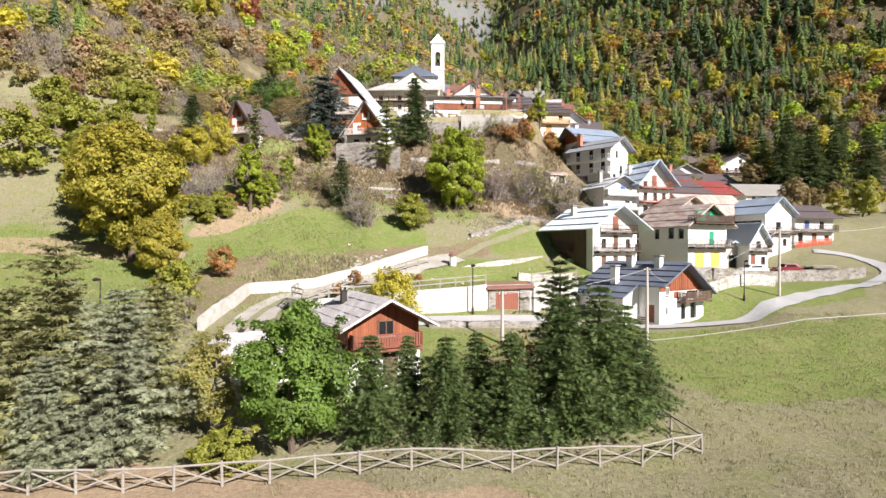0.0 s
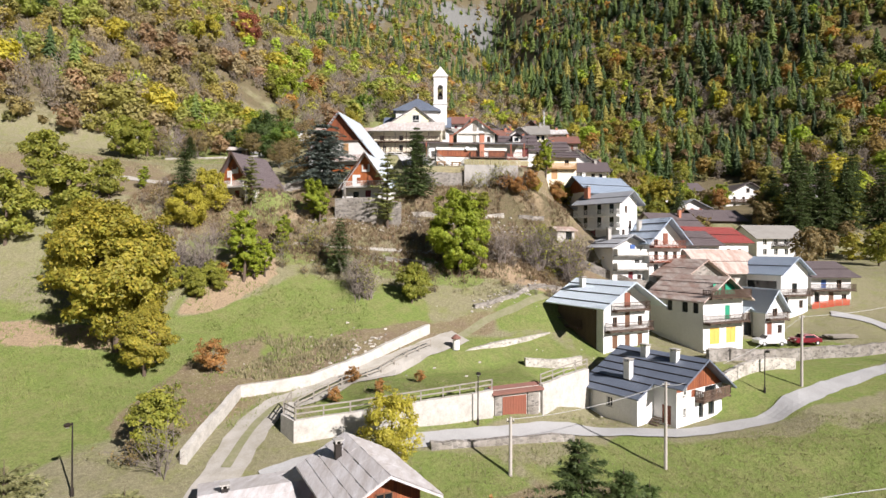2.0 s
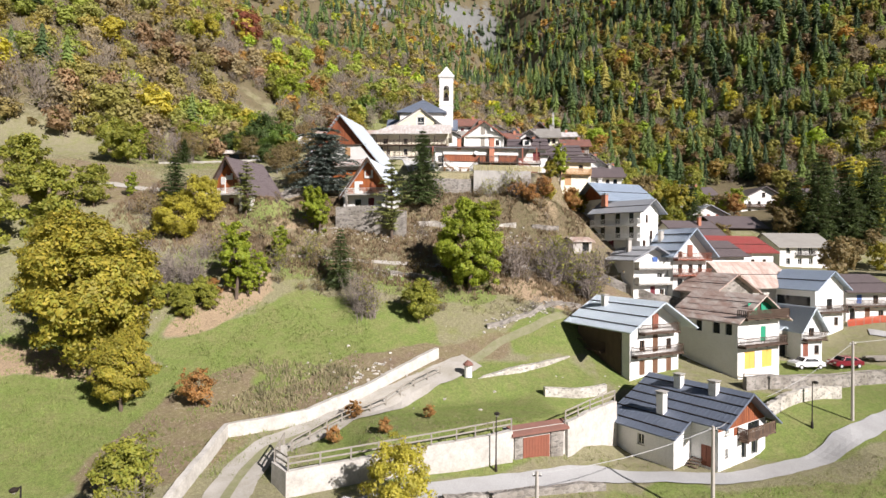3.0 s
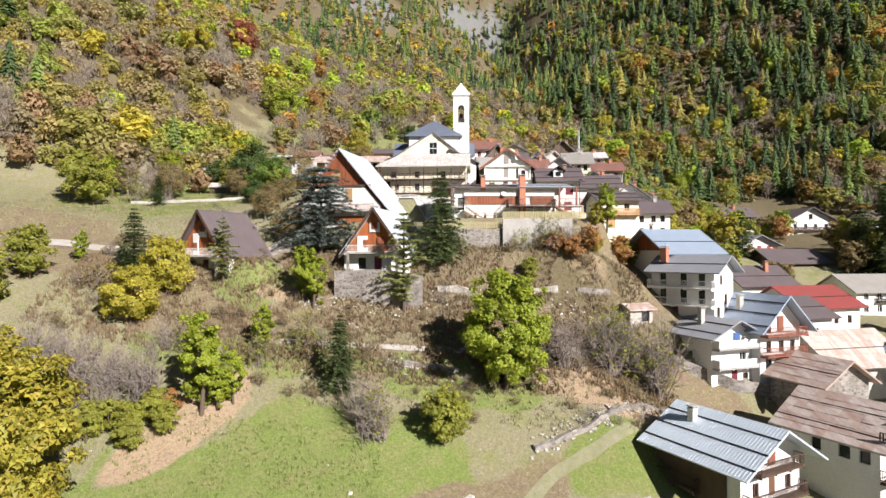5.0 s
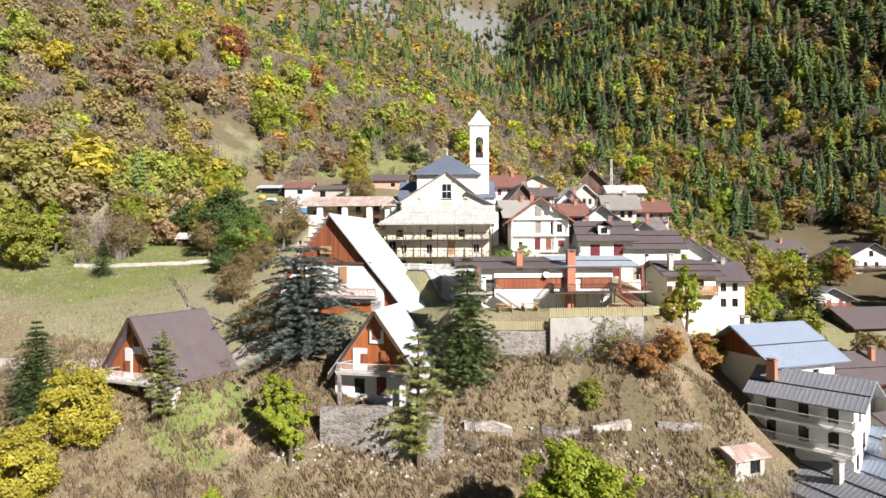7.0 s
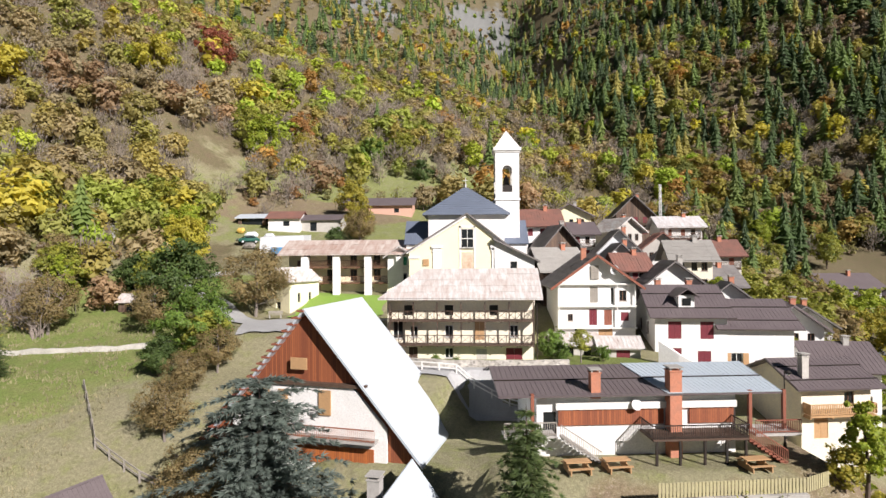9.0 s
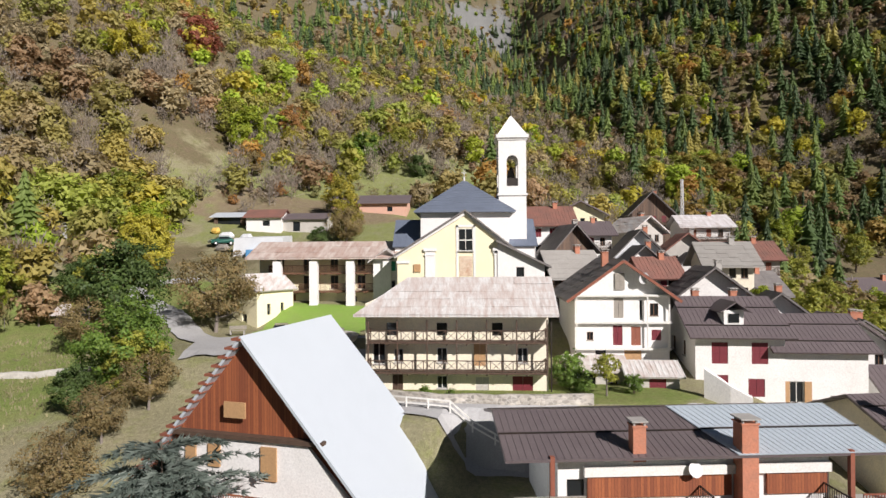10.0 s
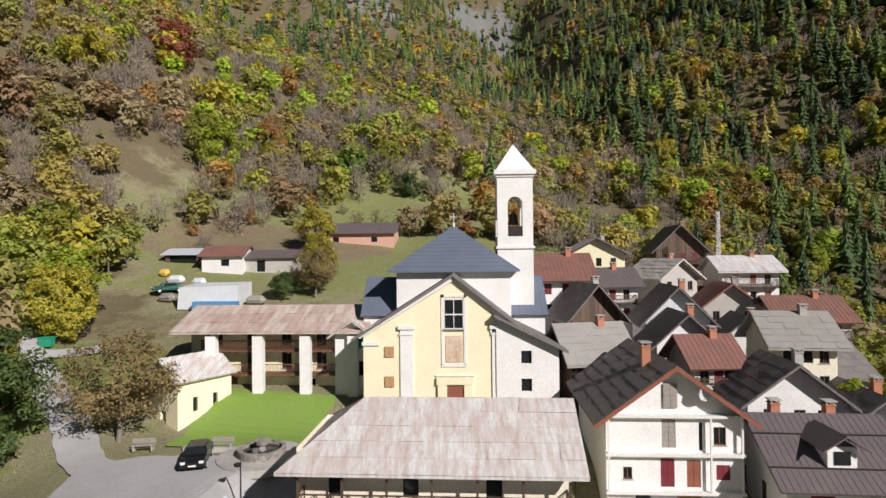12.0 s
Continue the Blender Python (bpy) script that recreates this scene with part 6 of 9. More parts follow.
house("house", "white wing with a brown seamed roof and wooden shutters", 23.2, 131.2, 46.4, -4, 7.4, 8.0, 5.9, 8.3, "x", (0.8, 0.8), WHITE, BROWNROOF, 0.4, 2, 0, holes=[("f", -2.2, 1.0, 1.2, 1.9, "shut_open", TAN)])

house("shed", "small lean-to shed with a grey sheet roof below the white house", 7.9, 129.4, 48.6, -4, 4.2, 3.6, 1.7, 2.5, "x", (0.5, 0.4), GREYPL, GREYRUST, 0.4, 0, 0, holes=[("f", 0.3, 0.1, 1.4, 1.5, "shut", BURGUNDY)], category="shed", group="")
solid("wall_stub", wall_along([(11.2, 127.2, 51.4), (12.8, 126.2, 50.2), (14.2, 125.6, 49.4)], 2.0, 0.7), WHITE, "weathered white wall stub below the houses", "wall")
# Crowded stone roofs behind
ROOFS = [  # x, y, floor, turn, width, depth, eave, ridge, wall, roof, ridge way
    (17.5, 139.6, 50.0, -6, 6.6, 5.4, 6.4, 9.0, WHITE, DARKSLATE, "y"), (24.6, 140.5, 47.5, -8, 7.0, 8.0, 6.0, 8.8, WHITE, DARKSLATE, "y"), (31.4, 139.0, 45.0, -10, 7.0, 8.0, 6.0, 8.6, WHITE, BROWNROOF, "y"),
    (5.2, 147.6, 53.0, 14, 5.6, 5.0, 5.4, 7.8, WOODOLD, GREYROOF, "x"), (6.2, 153.4, 54.0, 10, 5.0, 5.4, 7.4, 10.2, WOODOLD, DARKSLATE, "y"), (14.5, 151.8, 52.2, -4, 5.6, 5.6, 6.6, 9.2, WHITE, DARKSLATE, "y"),
    (16.0, 158.0, 53.0, -6, 6.6, 7.0, 7.2, 10.6, TARP, DARKSLATE, "y"), (14.4, 145.4, 51.4, 4, 3.8, 4.8, 6.8, 8.6, GREYPL, REDTILE, "x"), (23.0, 147.4, 51.3, -6, 5.2, 6.0, 8.2, 10.4, OLDCREAM, GREYROOF, "x"),
    (32.9, 161.8, 51.4, -4, 7.6, 7.0, 8.4, 10.6, GREYPL, REDTILE, "x"), (4.2, 160.0, 55.0, 0, 6.2, 8.0, 9.8, 12.3, WHITE, REDTILE, "x"), (11.2, 167.0, 57.0, 4, 7.0, 6.0, 6.6, 8.4, WHITE, BROWNROOF, "x"),
    (12.9, 181.0, 60.6, -4, 8.4, 9.0, 6.8, 9.0, CREAM, BROWNROOF, "y"), (27.2, 186.0, 60.2, -6, 7.2, 9.0, 7.8, 11.4, WOODOLD, DARKSLATE, "y"), (22.4, 174.0, 57.6, 20, 6.0, 7.0, 6.6, 8.8, GREYPL, GREYRUST, "y"),
    (32.2, 174.6, 57.2, -4, 7.4, 7.0, 7.8, 9.5, WHITE, PALEOLD, "x"), (26.2, 167.5, 54.6, -8, 6.5, 6.5, 6.2, 8.8, GREYPL, REDTILE, "y"), (29.6, 153.2, 49.5, 6, 6.2, 6.4, 6.0, 8.4, GREYPL, DARKSLATE, "x"), (23.0, 157.4, 51.8, -12, 5.6, 6.0, 6.2, 8.6, WHITE, DARKSLATE, "y"),
    (38.0, 147.5, 45.0, -10, 7.0, 8.0, 5.2, 7.6, WHITE, DARKSLATE, "y"), (33.0, 131.5, 42.6, -6, 6.5, 7.0, 5.0, 7.2, WHITE, BROWNROOF, "x"),
]
rng = random.Random(4)
for n, (x, y, z, turn, w, d, he, hr, wl, rf, way) in enumerate(ROOFS):
    hs = [("f", u, zz, 0.8, 1.2, rng.choice(("brown", "brown", "shut", "dark")), BURGUNDY if n % 3 else REDWOOD) for u in (-w * 0.27, w * 0.05, w * 0.3) for zz in (he - 1.9, he - 4.2)]
    house("house", rng.choice(("old white house with a dark stone-slab roof",)) if rf is DARKSLATE else "old village house with a sheet roof and small windows", x, y, z, turn, w, d, he, hr, way, (0.9, 0.8), wl, rf,
          0.45 if rf in (BROWNROOF, REDTILE) else 0.0, 0, 0 if rf in (BROWNROOF, REDTILE) else 6, holes=hs,
          balconies=[("f", -w * 0.45, w * 0.45, he - 2.3, 0.8, "bars", DARKWOOD)] if n % 2 else [], chimneys=[(w * 0.2, d * 0.45, hr + 0.9, 0.6, BRICK if n % 4 else CONCRETE)], thick=0.2)

# Barns and sheds above the church
house("barn", "long pink-plastered barn with a dark roof", -28.4, 205.0, 66.6, -1, 16.5, 8, 5.4, 7.2, "x", (0.8, 0.8), PINK, BROWNROOF, 0.0, 0, 0, holes=[("f", u, 1.2, 1.0, 1.2, "dark") for u in (-5, -1, 3, 6)] + [("f", -3, 3.4, 1.2, 1.0, "dark"), ("f", 4.5, 3.4, 1.2, 1.0, "dark")], category="barn", group="")
house("shed", "low shed with a red sheet roof", -45.2, 185.0, 65.2, -2, 6.6, 5, 2.6, 3.9, "x", (0.6, 0.5), WHITE, REDTILE, 0.0, 0, 0, holes=[("f", 0.5, 0.8, 1.4, 1.0, "dark")], category="shed", group="sheds above the church")
house("shed", "low pale shed with a grey roof", -37.8, 186.0, 64.8, -2, 8.4, 5, 2.6, 3.6, "x", (0.6, 0.5), GREYPL, BROWNROOF, 0.0, 0, 0, holes=[("f", -1.5, 0.2, 1.4, 1.8, "dark")], category="shed", group="sheds above the church")
house("shed", "open shed with a pale sheet roof", -53.0, 188.0, 65.8, -2, 6.0, 5, 2.2, 3.0, "x", (0.6, 0.6), WOODOLD, WHITEROOF, 0.0, 0, 0, holes=[("f", 0, 0.1, 4.6, 1.9, "dark")], category="shed", group="sheds above the church")
house("shed", "small field hut with a dark roof", -13.6, 246.0, 76.5, 0, 5.5, 4, 2.4, 3.6, "x", (0.6, 0.6), WOODOLD, GREYRUST, 0.0, 0, 0, holes=[("f", 0, 0.1, 3.4, 1.8, "dark")], category="hut", group="")
house("shed", "small low shed in the upper meadow", -52.4, 143.5, 52.5, 0, 4.4, 3, 1.7, 2.5, "x", (0.4, 0.4), WOODOLD, GREYRUST, 0.0, 0, 0, holes=[("f", 0, 0.1, 2.4, 1.3, "dark")], category="shed", group="")
house("shed", "low wooden stable at the meadow's upper edge", -78.5, 142.0, 54.5, 0, 8.0, 5, 2.3, 3.6, "x", (0.6, 0.6), WOODOLD, GREYRUST, 0.0, 0, 0, holes=[("f", -1, 0.1, 4.4, 1.8, "dark")], category="shed", group="")
# Garage in the garden wall
ga = thing("garage", pose(7.1, 58.45, 13.2, 0, 0, 25.6), "small garage with a brown wooden gate and red tiled edge", "garage")
part("wall", Shape().box(-2.9, 0, -1, 2.9, 1.2, 3.0), LIMEWASH, ga)
part("roof", Shape().slab([(-2.9, -0.45, 2.75), (2.9, -0.45, 2.75), (2.9, 0.6, 3.25), (-2.9, 0.6, 3.25)], 0.16), REDTILE, ga)
for k in range(9):
    part("gate_board", Shape().box(-1.6 + 0.3 * k, -0.06, 0.05, -1.32 + 0.3 * k, 0.02, 2.25), REDWOOD, ga)
part("jamb", Shape().box(-2.5, -0.12, -1, -1.7, 0.0, 2.8), STONE, ga)
part("jamb", Shape().box(1.2, -0.12, -1, 2.5, 0.0, 2.8), STONE, ga)

house("shed", "patched lean-to with a grey rusty sheet roof below the white house", 3.4, 130.8, 48.6, -2, 4.8, 3.4, 1.9, 2.7, "x", (0.5, 0.4), GREYPL, GREYRUST, 0.0, 0, 3, holes=[("f", -0.8, 0.1, 1.4, 1.5, "dark"), ("f", 1.4, 0.6, 0.8, 0.7, "dark")], category="shed", group="")

# ---------------------------------------------------------------- trees
def cards(centres, size, rnd, flat=0.0, aspect=1.6, facing=None, loose=0.4):
    """Pointed leaves at the centres (n x 3), one triangle each; flat: 1 lays them level; facing: the way each one's upper side looks."""
    n = len(centres)
    a = rnd.normal(size=(n, 3))
    if facing is None:
        a[:, 2] *= 1 - flat
        b = rnd.normal(size=(n, 3))
        b[:, 2] *= 1 - flat
    else:
        out = facing / (np.linalg.norm(facing, axis=1, keepdims=True) + 1e-9) + rnd.normal(size=(n, 3)) * loose
        a = np.cross(out, a)
        b = np.cross(out, a)
    a /= np.linalg.norm(a, axis=1, keepdims=True) + 1e-9
    b -= (a * b).sum(1, keepdims=True) * a
    b /= np.linalg.norm(b, axis=1, keepdims=True) + 1e-9
    s = size * rnd.uniform(0.6, 1.35, (n, 1))
    a, b = a * s * aspect / 2, b * s / 2
    v = np.stack([centres - a + b, centres + a, centres - a - b], 1).reshape(-1, 3)
    return v, np.arange(3 * n).reshape(-1, 3)


def mesh_from(name, v, f, mat, tone=None):
    me = bpy.data.meshes.new(name)
    me.vertices.add(len(v)), me.loops.add(f.size), me.polygons.add(len(f))
    me.vertices.foreach_set("co", np.asarray(v, np.float32).ravel())
    me.loops.foreach_set("vertex_index", f.ravel().astype(np.int32))
    me.polygons.foreach_set("loop_start", np.arange(0, f.size, f.shape[1], dtype=np.int32))
    if tone is not None:
        me.attributes.new("tone", "FLOAT_COLOR", "POINT").data.foreach_set("color", np.asarray(tone, np.float32).ravel())
    me.polygons.foreach_set("use_smooth", np.zeros(len(f), bool))
    me.materials.append(mat)
    me.update()
    return me


def limbs(h, r, rnd, base_r, count=9, first=0.25, bend=0.25, lean=0.0, twigs=3):
    """Trunk and branches; also the branch ends."""
    sh, ends = Shape(), []
    top = Vector((lean * h, 0, h * 0.9))
    trunk = [Vector((0, 0, -0.6)), Vector((rnd.normal() * 0.02 * h, rnd.normal() * 0.02 * h, h * 0.3)), Vector((lean * h * 0.6 + rnd.normal() * 0.02 * h, rnd.normal() * 0.02 * h, h * 0.62)), top]
    sh.tube(trunk, [base_r * 1.25, base_r * 0.85, base_r * 0.5, base_r * 0.08], 8)
    for k in range(count):
        t = first + (0.92 - first) * (k + rnd.random()) / count
        seg = min(int(t * 3), 2)
        p = trunk[seg].lerp(trunk[seg + 1], t * 3 - seg)
        a = k * 2.4 + rnd.normal() * 0.4
        ln = r * (1.05 - 0.55 * abs(t - 0.45)) * rnd.uniform(0.7, 1.0)
        rise = rnd.uniform(0.25, 0.7)
        q = p + Vector((math.cos(a) * ln * 0.5, math.sin(a) * ln * 0.5, ln * rise * 0.4))
        e = p + Vector((math.cos(a) * ln, math.sin(a) * ln, ln * rise))
        rb = base_r * 0.42 * (1 - t * 0.6)
        sh.tube([p, q, e], [rb, rb * 0.6, rb * 0.15], 5)
        ends.append(e)
        for _ in range(twigs):
            s = p.lerp(e, rnd.uniform(0.35, 0.9))
            w = s + Vector((rnd.normal() * ln * bend, rnd.normal() * ln * bend, abs(rnd.normal()) * ln * bend))
            sh.tube([s, w], [rb * 0.35, rb * 0.1], 4)
            ends.append(w)
    return sh, ends


def broadleaf(name, h, r, seed, leaf_mat, n_leaf=3500, size=0.3, label="", bark=None, clumps=46, low=0.22, category="tree", group="trees", tip=0.5):
    """A leafy tree at the origin: trunk with limbs, and a crown of leafy boughs with gaps; tip: how much the crown narrows upwards."""
    rnd = np.random.default_rng(seed)
    ob = thing(name, Matrix(), label, category, group)
    sh, ends = limbs(h, r * 0.85, rnd, max(0.05, h * 0.02), 12, low, twigs=3)
    part("trunk", sh, bark or BARK, ob)
    hc, cz = h * (1 - low) / 2, h * (1 + low) / 2
    d = rnd.normal(size=(clumps, 3))
    d /= np.linalg.norm(d, axis=1, keepdims=True)
    q = rnd.uniform(0.25, 1.0, clumps) ** 0.45
    turn = np.arctan2(d[:, 1], d[:, 0])
    f1, f2 = rnd.uniform(0, 6.28, 2)
    bulge = 1 + 0.13 * np.sin(3 * turn + f1 + 2 * d[:, 2]) + 0.10 * np.sin(5 * turn + f2 - 3 * d[:, 2])
    wide = (1 - tip * np.maximum(0, d[:, 2]) - 0.15 * np.maximum(0, -d[:, 2])) * bulge * q * r * 0.9
    c = np.stack([d[:, 0] * wide, d[:, 1] * wide, cz + d[:, 2] * q * hc * 0.93], 1)
    c = np.concatenate([c, np.array([tuple(e) for e in ends])])
    cr = np.concatenate([r * rnd.uniform(0.15, 0.27, clumps), np.full(len(ends), r * 0.12)]) * (60 / (clumps + 20)) ** 0.33
    n = int(n_leaf * 1.8)
    pick = rnd.choice(len(c), n, p=cr ** 2 / (cr ** 2).sum())
    o = rnd.normal(size=(n, 3))
    o /= np.linalg.norm(o, axis=1, keepdims=True)
    o[:, 2] = np.where(rnd.random(n) < 0.25, np.abs(o[:, 2]), o[:, 2])
    pts = c[pick] + o * (cr[pick] * rnd.uniform(0.3, 1.15, n) ** 0.6)[:, None] * np.array([1.05, 1.05, 0.85])
    pts[:, 2] = np.maximum(pts[:, 2], h * low * 0.35)
    way = c[pick] - np.array([0, 0, cz - hc * 0.35])
    way /= np.linalg.norm(way, axis=1, keepdims=True) + 1e-9
    v, f = cards(pts, size * 0.8, rnd, 0.25, 1.4, o * 0.75 + way * 0.75 + np.array([0, 0, 0.2]), 0.45)
    part("crown", mesh_from("crown", v, f, leaf_mat), None, ob)
    return ob


def conifer(name, h, r, seed, leaf_mat, label="", whorls=26, per=9, droop=0.35, steps=7, twig=0.42, bare=0.04, category="tree", group="conifers", ragged=0.2, power=0.85, bark=None, lush=1):
    """A spruce, fir, pine or cedar: trunk and whorls of drooping branches set with needled twigs."""
    rnd = np.random.default_rng(seed)
    ob = thing(name, Matrix(), label, category, group)
    br = Shape().tube([(0, 0, -0.6), (rnd.normal() * 0.03, rnd.normal() * 0.03, h * 0.5), (0, 0, h)], [h * 0.018 + 0.04, h * 0.01 + 0.02, 0.01], 7)
    cen, along, side, wid = [], [], [], []
    for k in range(whorls):
        t = bare + (0.985 - bare) * (k + rnd.uniform(-0.3, 0.3)) / whorls
        t = min(max(t, bare), 0.985)
        for j in range(per):
            a = 2 * math.pi * (j + rnd.random() * 0.9) / per + k * 0.7
            ln = r * (1 - t) ** power * rnd.uniform(1 - ragged * 2, 1 + ragged * 0.5) + 0.12
            ln *= 1 + ragged * (0.9 * math.sin(2 * a + 9 * t + seed) + 0.8 * math.sin(3 * a - 17 * t + 2 * seed))
            if rnd.random() < 0.10 + 0.3 * ragged:
                ln *= 0.45
            if t < 0.15:
                ln *= 0.75 + t
            d = np.array([math.cos(a), math.sin(a), 0.0])
            base_p = np.array([0, 0, h * t])
            end = base_p + d * ln + np.array([0, 0, ln * (0.25 - droop)])
            if k % 2 == 0 and ln > 0.5:
                br.tube([tuple(base_p), tuple((base_p + end) / 2 + np.array([0, 0, 0.04 * ln])), tuple(end)], [0.012 * h * (1 - t) + 0.01, 0.01, 0.004], 4)
            s = np.array([-d[1], d[0], 0.0])
            n = max(2, int(steps * (0.4 + 0.6 * ln / r)))
            for i in range(n):
                q = (i + rnd.uniform(0.2, 1.0)) / n
                p = base_p + (end - base_p) * q + np.array([0, 0, 0.10 * ln * math.sin(q * math.pi)])
                tl = twig * (1.1 - 0.5 * q) * (0.5 + 0.5 * min(1, ln / r * 1.6)) * rnd.uniform(0.7, 1.2)
                for sg in (-1, 1) * lush:
                    w = d * 0.75 + sg * s * rnd.uniform(0.5, 1.0) + np.array([0, 0, rnd.uniform(-0.5, 0.12)])
                    w /= np.linalg.norm(w)
                    cen.append(p + w * tl / 2), along.append(w * tl), wid.append(tl * 0.52)
                    x = np.cross(w, np.array([0, 0, 1.0]))
                    x /= np.linalg.norm(x) + 1e-9
                    g = rnd.normal() * 0.7
                    side.append(x * math.cos(g) + np.cross(w, x) * math.sin(g))
    part("trunk", br, bark or BARK, ob)
    cen, along, side, wid = np.array(cen), np.array(along), np.array(side), np.array(wid)[:, None]
    tufts_ = []
    for fan, reach in ((0.0, 1.0), (0.75, 0.8), (-0.75, 0.8)):
        root, tip_ = cen - along * 0.5, cen - along * 0.5 + along * reach * 1.15 + side * wid * fan
        tufts_.append(np.stack([root + along * 0.12 - side * wid * 0.24, root + along * 0.12 + side * wid * 0.24, tip_], 1))
    v = np.concatenate(tufts_, 1).reshape(-1, 3)
    part("crown", mesh_from("crown", v, np.arange(len(v)).reshape(-1, 3), leaf_mat), None, ob)
    return ob


def bare_shrub(name, h, r, seed, label, leaf_mat=None, n_leaf=0, bark=None, stems=9, group="bare shrubs", size=0.16):
    """Leafless branching shrub or small tree, with a few leaves left."""
    rnd = np.random.default_rng(seed)
    ob = thing(name, Matrix(), label, "shrub", group)
    sh, ends = Shape(), []
    for _ in range(stems):
        a, tilt = rnd.uniform(0, 6.28), abs(rnd.normal()) * 0.35
        p = Vector((rnd.normal() * r * 0.15, rnd.normal() * r * 0.15, -0.4))
        e = p + Vector((math.cos(a) * math.sin(tilt), math.sin(a) * math.sin(tilt), math.cos(tilt))) * h * rnd.uniform(0.7, 1.05)
        q = p.lerp(e, 0.5) + Vector((rnd.normal(), rnd.normal(), 0)) * 0.05 * h
        sh.tube([p, q, e], [0.012 * h, 0.007 * h, 0.002 * h], 4)
        for _ in range(7):
            s = (p.lerp(q, rnd.uniform(0.4, 1)) if rnd.random() < 0.4 else q.lerp(e, rnd.random()))
            w = s + Vector((rnd.normal() * r * 0.35, rnd.normal() * r * 0.35, abs(rnd.normal()) * h * 0.16))
            sh.tube([s, w], [0.005 * h, 0.0015 * h], 3)
            ends += [s.lerp(w, 0.5), w]
            for _ in range(2):
                w2 = w + Vector((rnd.normal() * r * 0.16, rnd.normal() * r * 0.16, abs(rnd.normal()) * h * 0.08))
                sh.tube([s.lerp(w, 0.6), w2], [0.0028 * h, 0.001 * h], 3)
                ends.append(w2)
    part("trunk", sh, bark or GREYBARK, ob)
    if n_leaf:
        c = np.array([tuple(e) for e in ends])
        pts = c[rnd.integers(0, len(c), n_leaf)] + rnd.normal(size=(n_leaf, 3)) * 0.12
        v, f = cards(pts, size, rnd, 0.2)
        part("crown", mesh_from("crown", v, f, leaf_mat), None, ob)
    return ob


L_GREEN = leaves("green_leaves", (0.11, 0.20, 0.035), (0.20, 0.29, 0.05))
L_LIME = leaves("lime_leaves", (0.26, 0.35, 0.035), (0.40, 0.43, 0.045))
L_YELLOW = leaves("yellow_leaves", (0.55, 0.47, 0.06), (0.42, 0.4, 0.06))
L_YELGREEN = leaves("yellow_green_leaves", (0.38, 0.36, 0.06), (0.26, 0.30, 0.05))
L_OCHRE = leaves("ochre_leaves", (0.50, 0.40, 0.06), (0.29, 0.30, 0.045))
L_BIRCH = leaves("pale_yellow_birch_leaves", (0.42, 0.36, 0.10), (0.30, 0.31, 0.10))
L_ORANGE = leaves("orange_leaves", (0.5, 0.24, 0.08), (0.38, 0.24, 0.09))
L_RED = leaves("red_leaves", (0.33, 0.1, 0.07), (0.38, 0.15, 0.08))
L_BROWN = leaves("brown_leaves", (0.33, 0.235, 0.105), (0.25, 0.21, 0.095))
L_DARK = leaves("dark_green_leaves", (0.075, 0.13, 0.035), (0.12, 0.17, 0.045))
N_SPRUCE = leaves("spruce_needles", (0.085, 0.14, 0.045), (0.16, 0.215, 0.065), 0.6, 0.35)
N_FIR = leaves("fir_needles", (0.075, 0.115, 0.04), (0.13, 0.17, 0.055), 0.6, 0.35)
N_PINE = leaves("grey_green_needles", (0.30, 0.33, 0.22), (0.43, 0.45, 0.31), 0.6, 0.35)
N_PINEOLIVE = leaves("olive_needles", (0.27, 0.29, 0.13), (0.41, 0.39, 0.19), 0.6, 0.35)
N_CEDAR = leaves("blue_grey_needles", (0.19, 0.225, 0.20), (0.115, 0.15, 0.13), 0.6, 0.35)
N_LARCH = leaves("larch_needles", (0.221, 0.260, 0.091), (0.338, 0.338, 0.117), 0.6, 0.35)


def plant(ob, x, y, s=1.0, turn=0.0, z=None):
    ob.matrix_basis = pose(x, y, gz(x, y) if z is None else z, 0, 0, turn) @ Matrix.Diagonal((s, s, s, 1))
    return ob


def again(ob, x, y, s=1.0, turn=0.0):
    c = copy_thing(ob, pose(x, y, gz(x, y), 0, 0, turn))
    c.scale = (s, s, s)
    return c


# Grove behind the field fence
p1 = plant(conifer("pine_tree", 11.0, 3.8, 11, N_PINEOLIVE, "tall olive-green pine behind the wooden fence", 24, 11, 0.1, 11, 0.6, 0.04, group="grove behind the fence", ragged=0.3, power=0.6, lush=2), -18.3, 27.7)
p2 = plant(conifer("pine_tree", 9.3, 3.7, 12, N_PINE, "broad grey-green pine behind the wooden fence", 24, 11, 0.1, 11, 0.55, 0.03, group="grove behind the fence", ragged=0.25, power=0.55, lush=2), -15.2, 27.6, 0.93)
again(p1, -20.8, 28.0, 0.8, 80), again(p2, -17.4, 25.8, 0.62, 40), again(p1, -14.8, 30.5, 0.78, 150), again(p2, -20.2, 31.0, 0.9, 300)
s1 = plant(conifer("spruce_tree", 7.4, 3.7, 13, N_SPRUCE, "dense dark green spruce behind the wooden fence", 28, 11, 0.4, 9, 0.5, 0.02, group="grove behind the fence", lush=2, power=0.8), -3.4, 30.6, 0.8)
again(s1, 0.6, 31.0, 0.78, 70), again(s1, 4.2, 31.6, 0.84, 150), again(s1, 9.8, 34.2, 1.18, 220), again(s1, -1.6, 33.0, 0.68, 300), again(s1, 7.2, 32.6, 1.12, 20), again(s1, 2.4, 33.2, 0.74, 110), again(s1, 11.6, 35.4, 1.0, 60), again(s1, 13.0, 36.4, 0.75, 200)
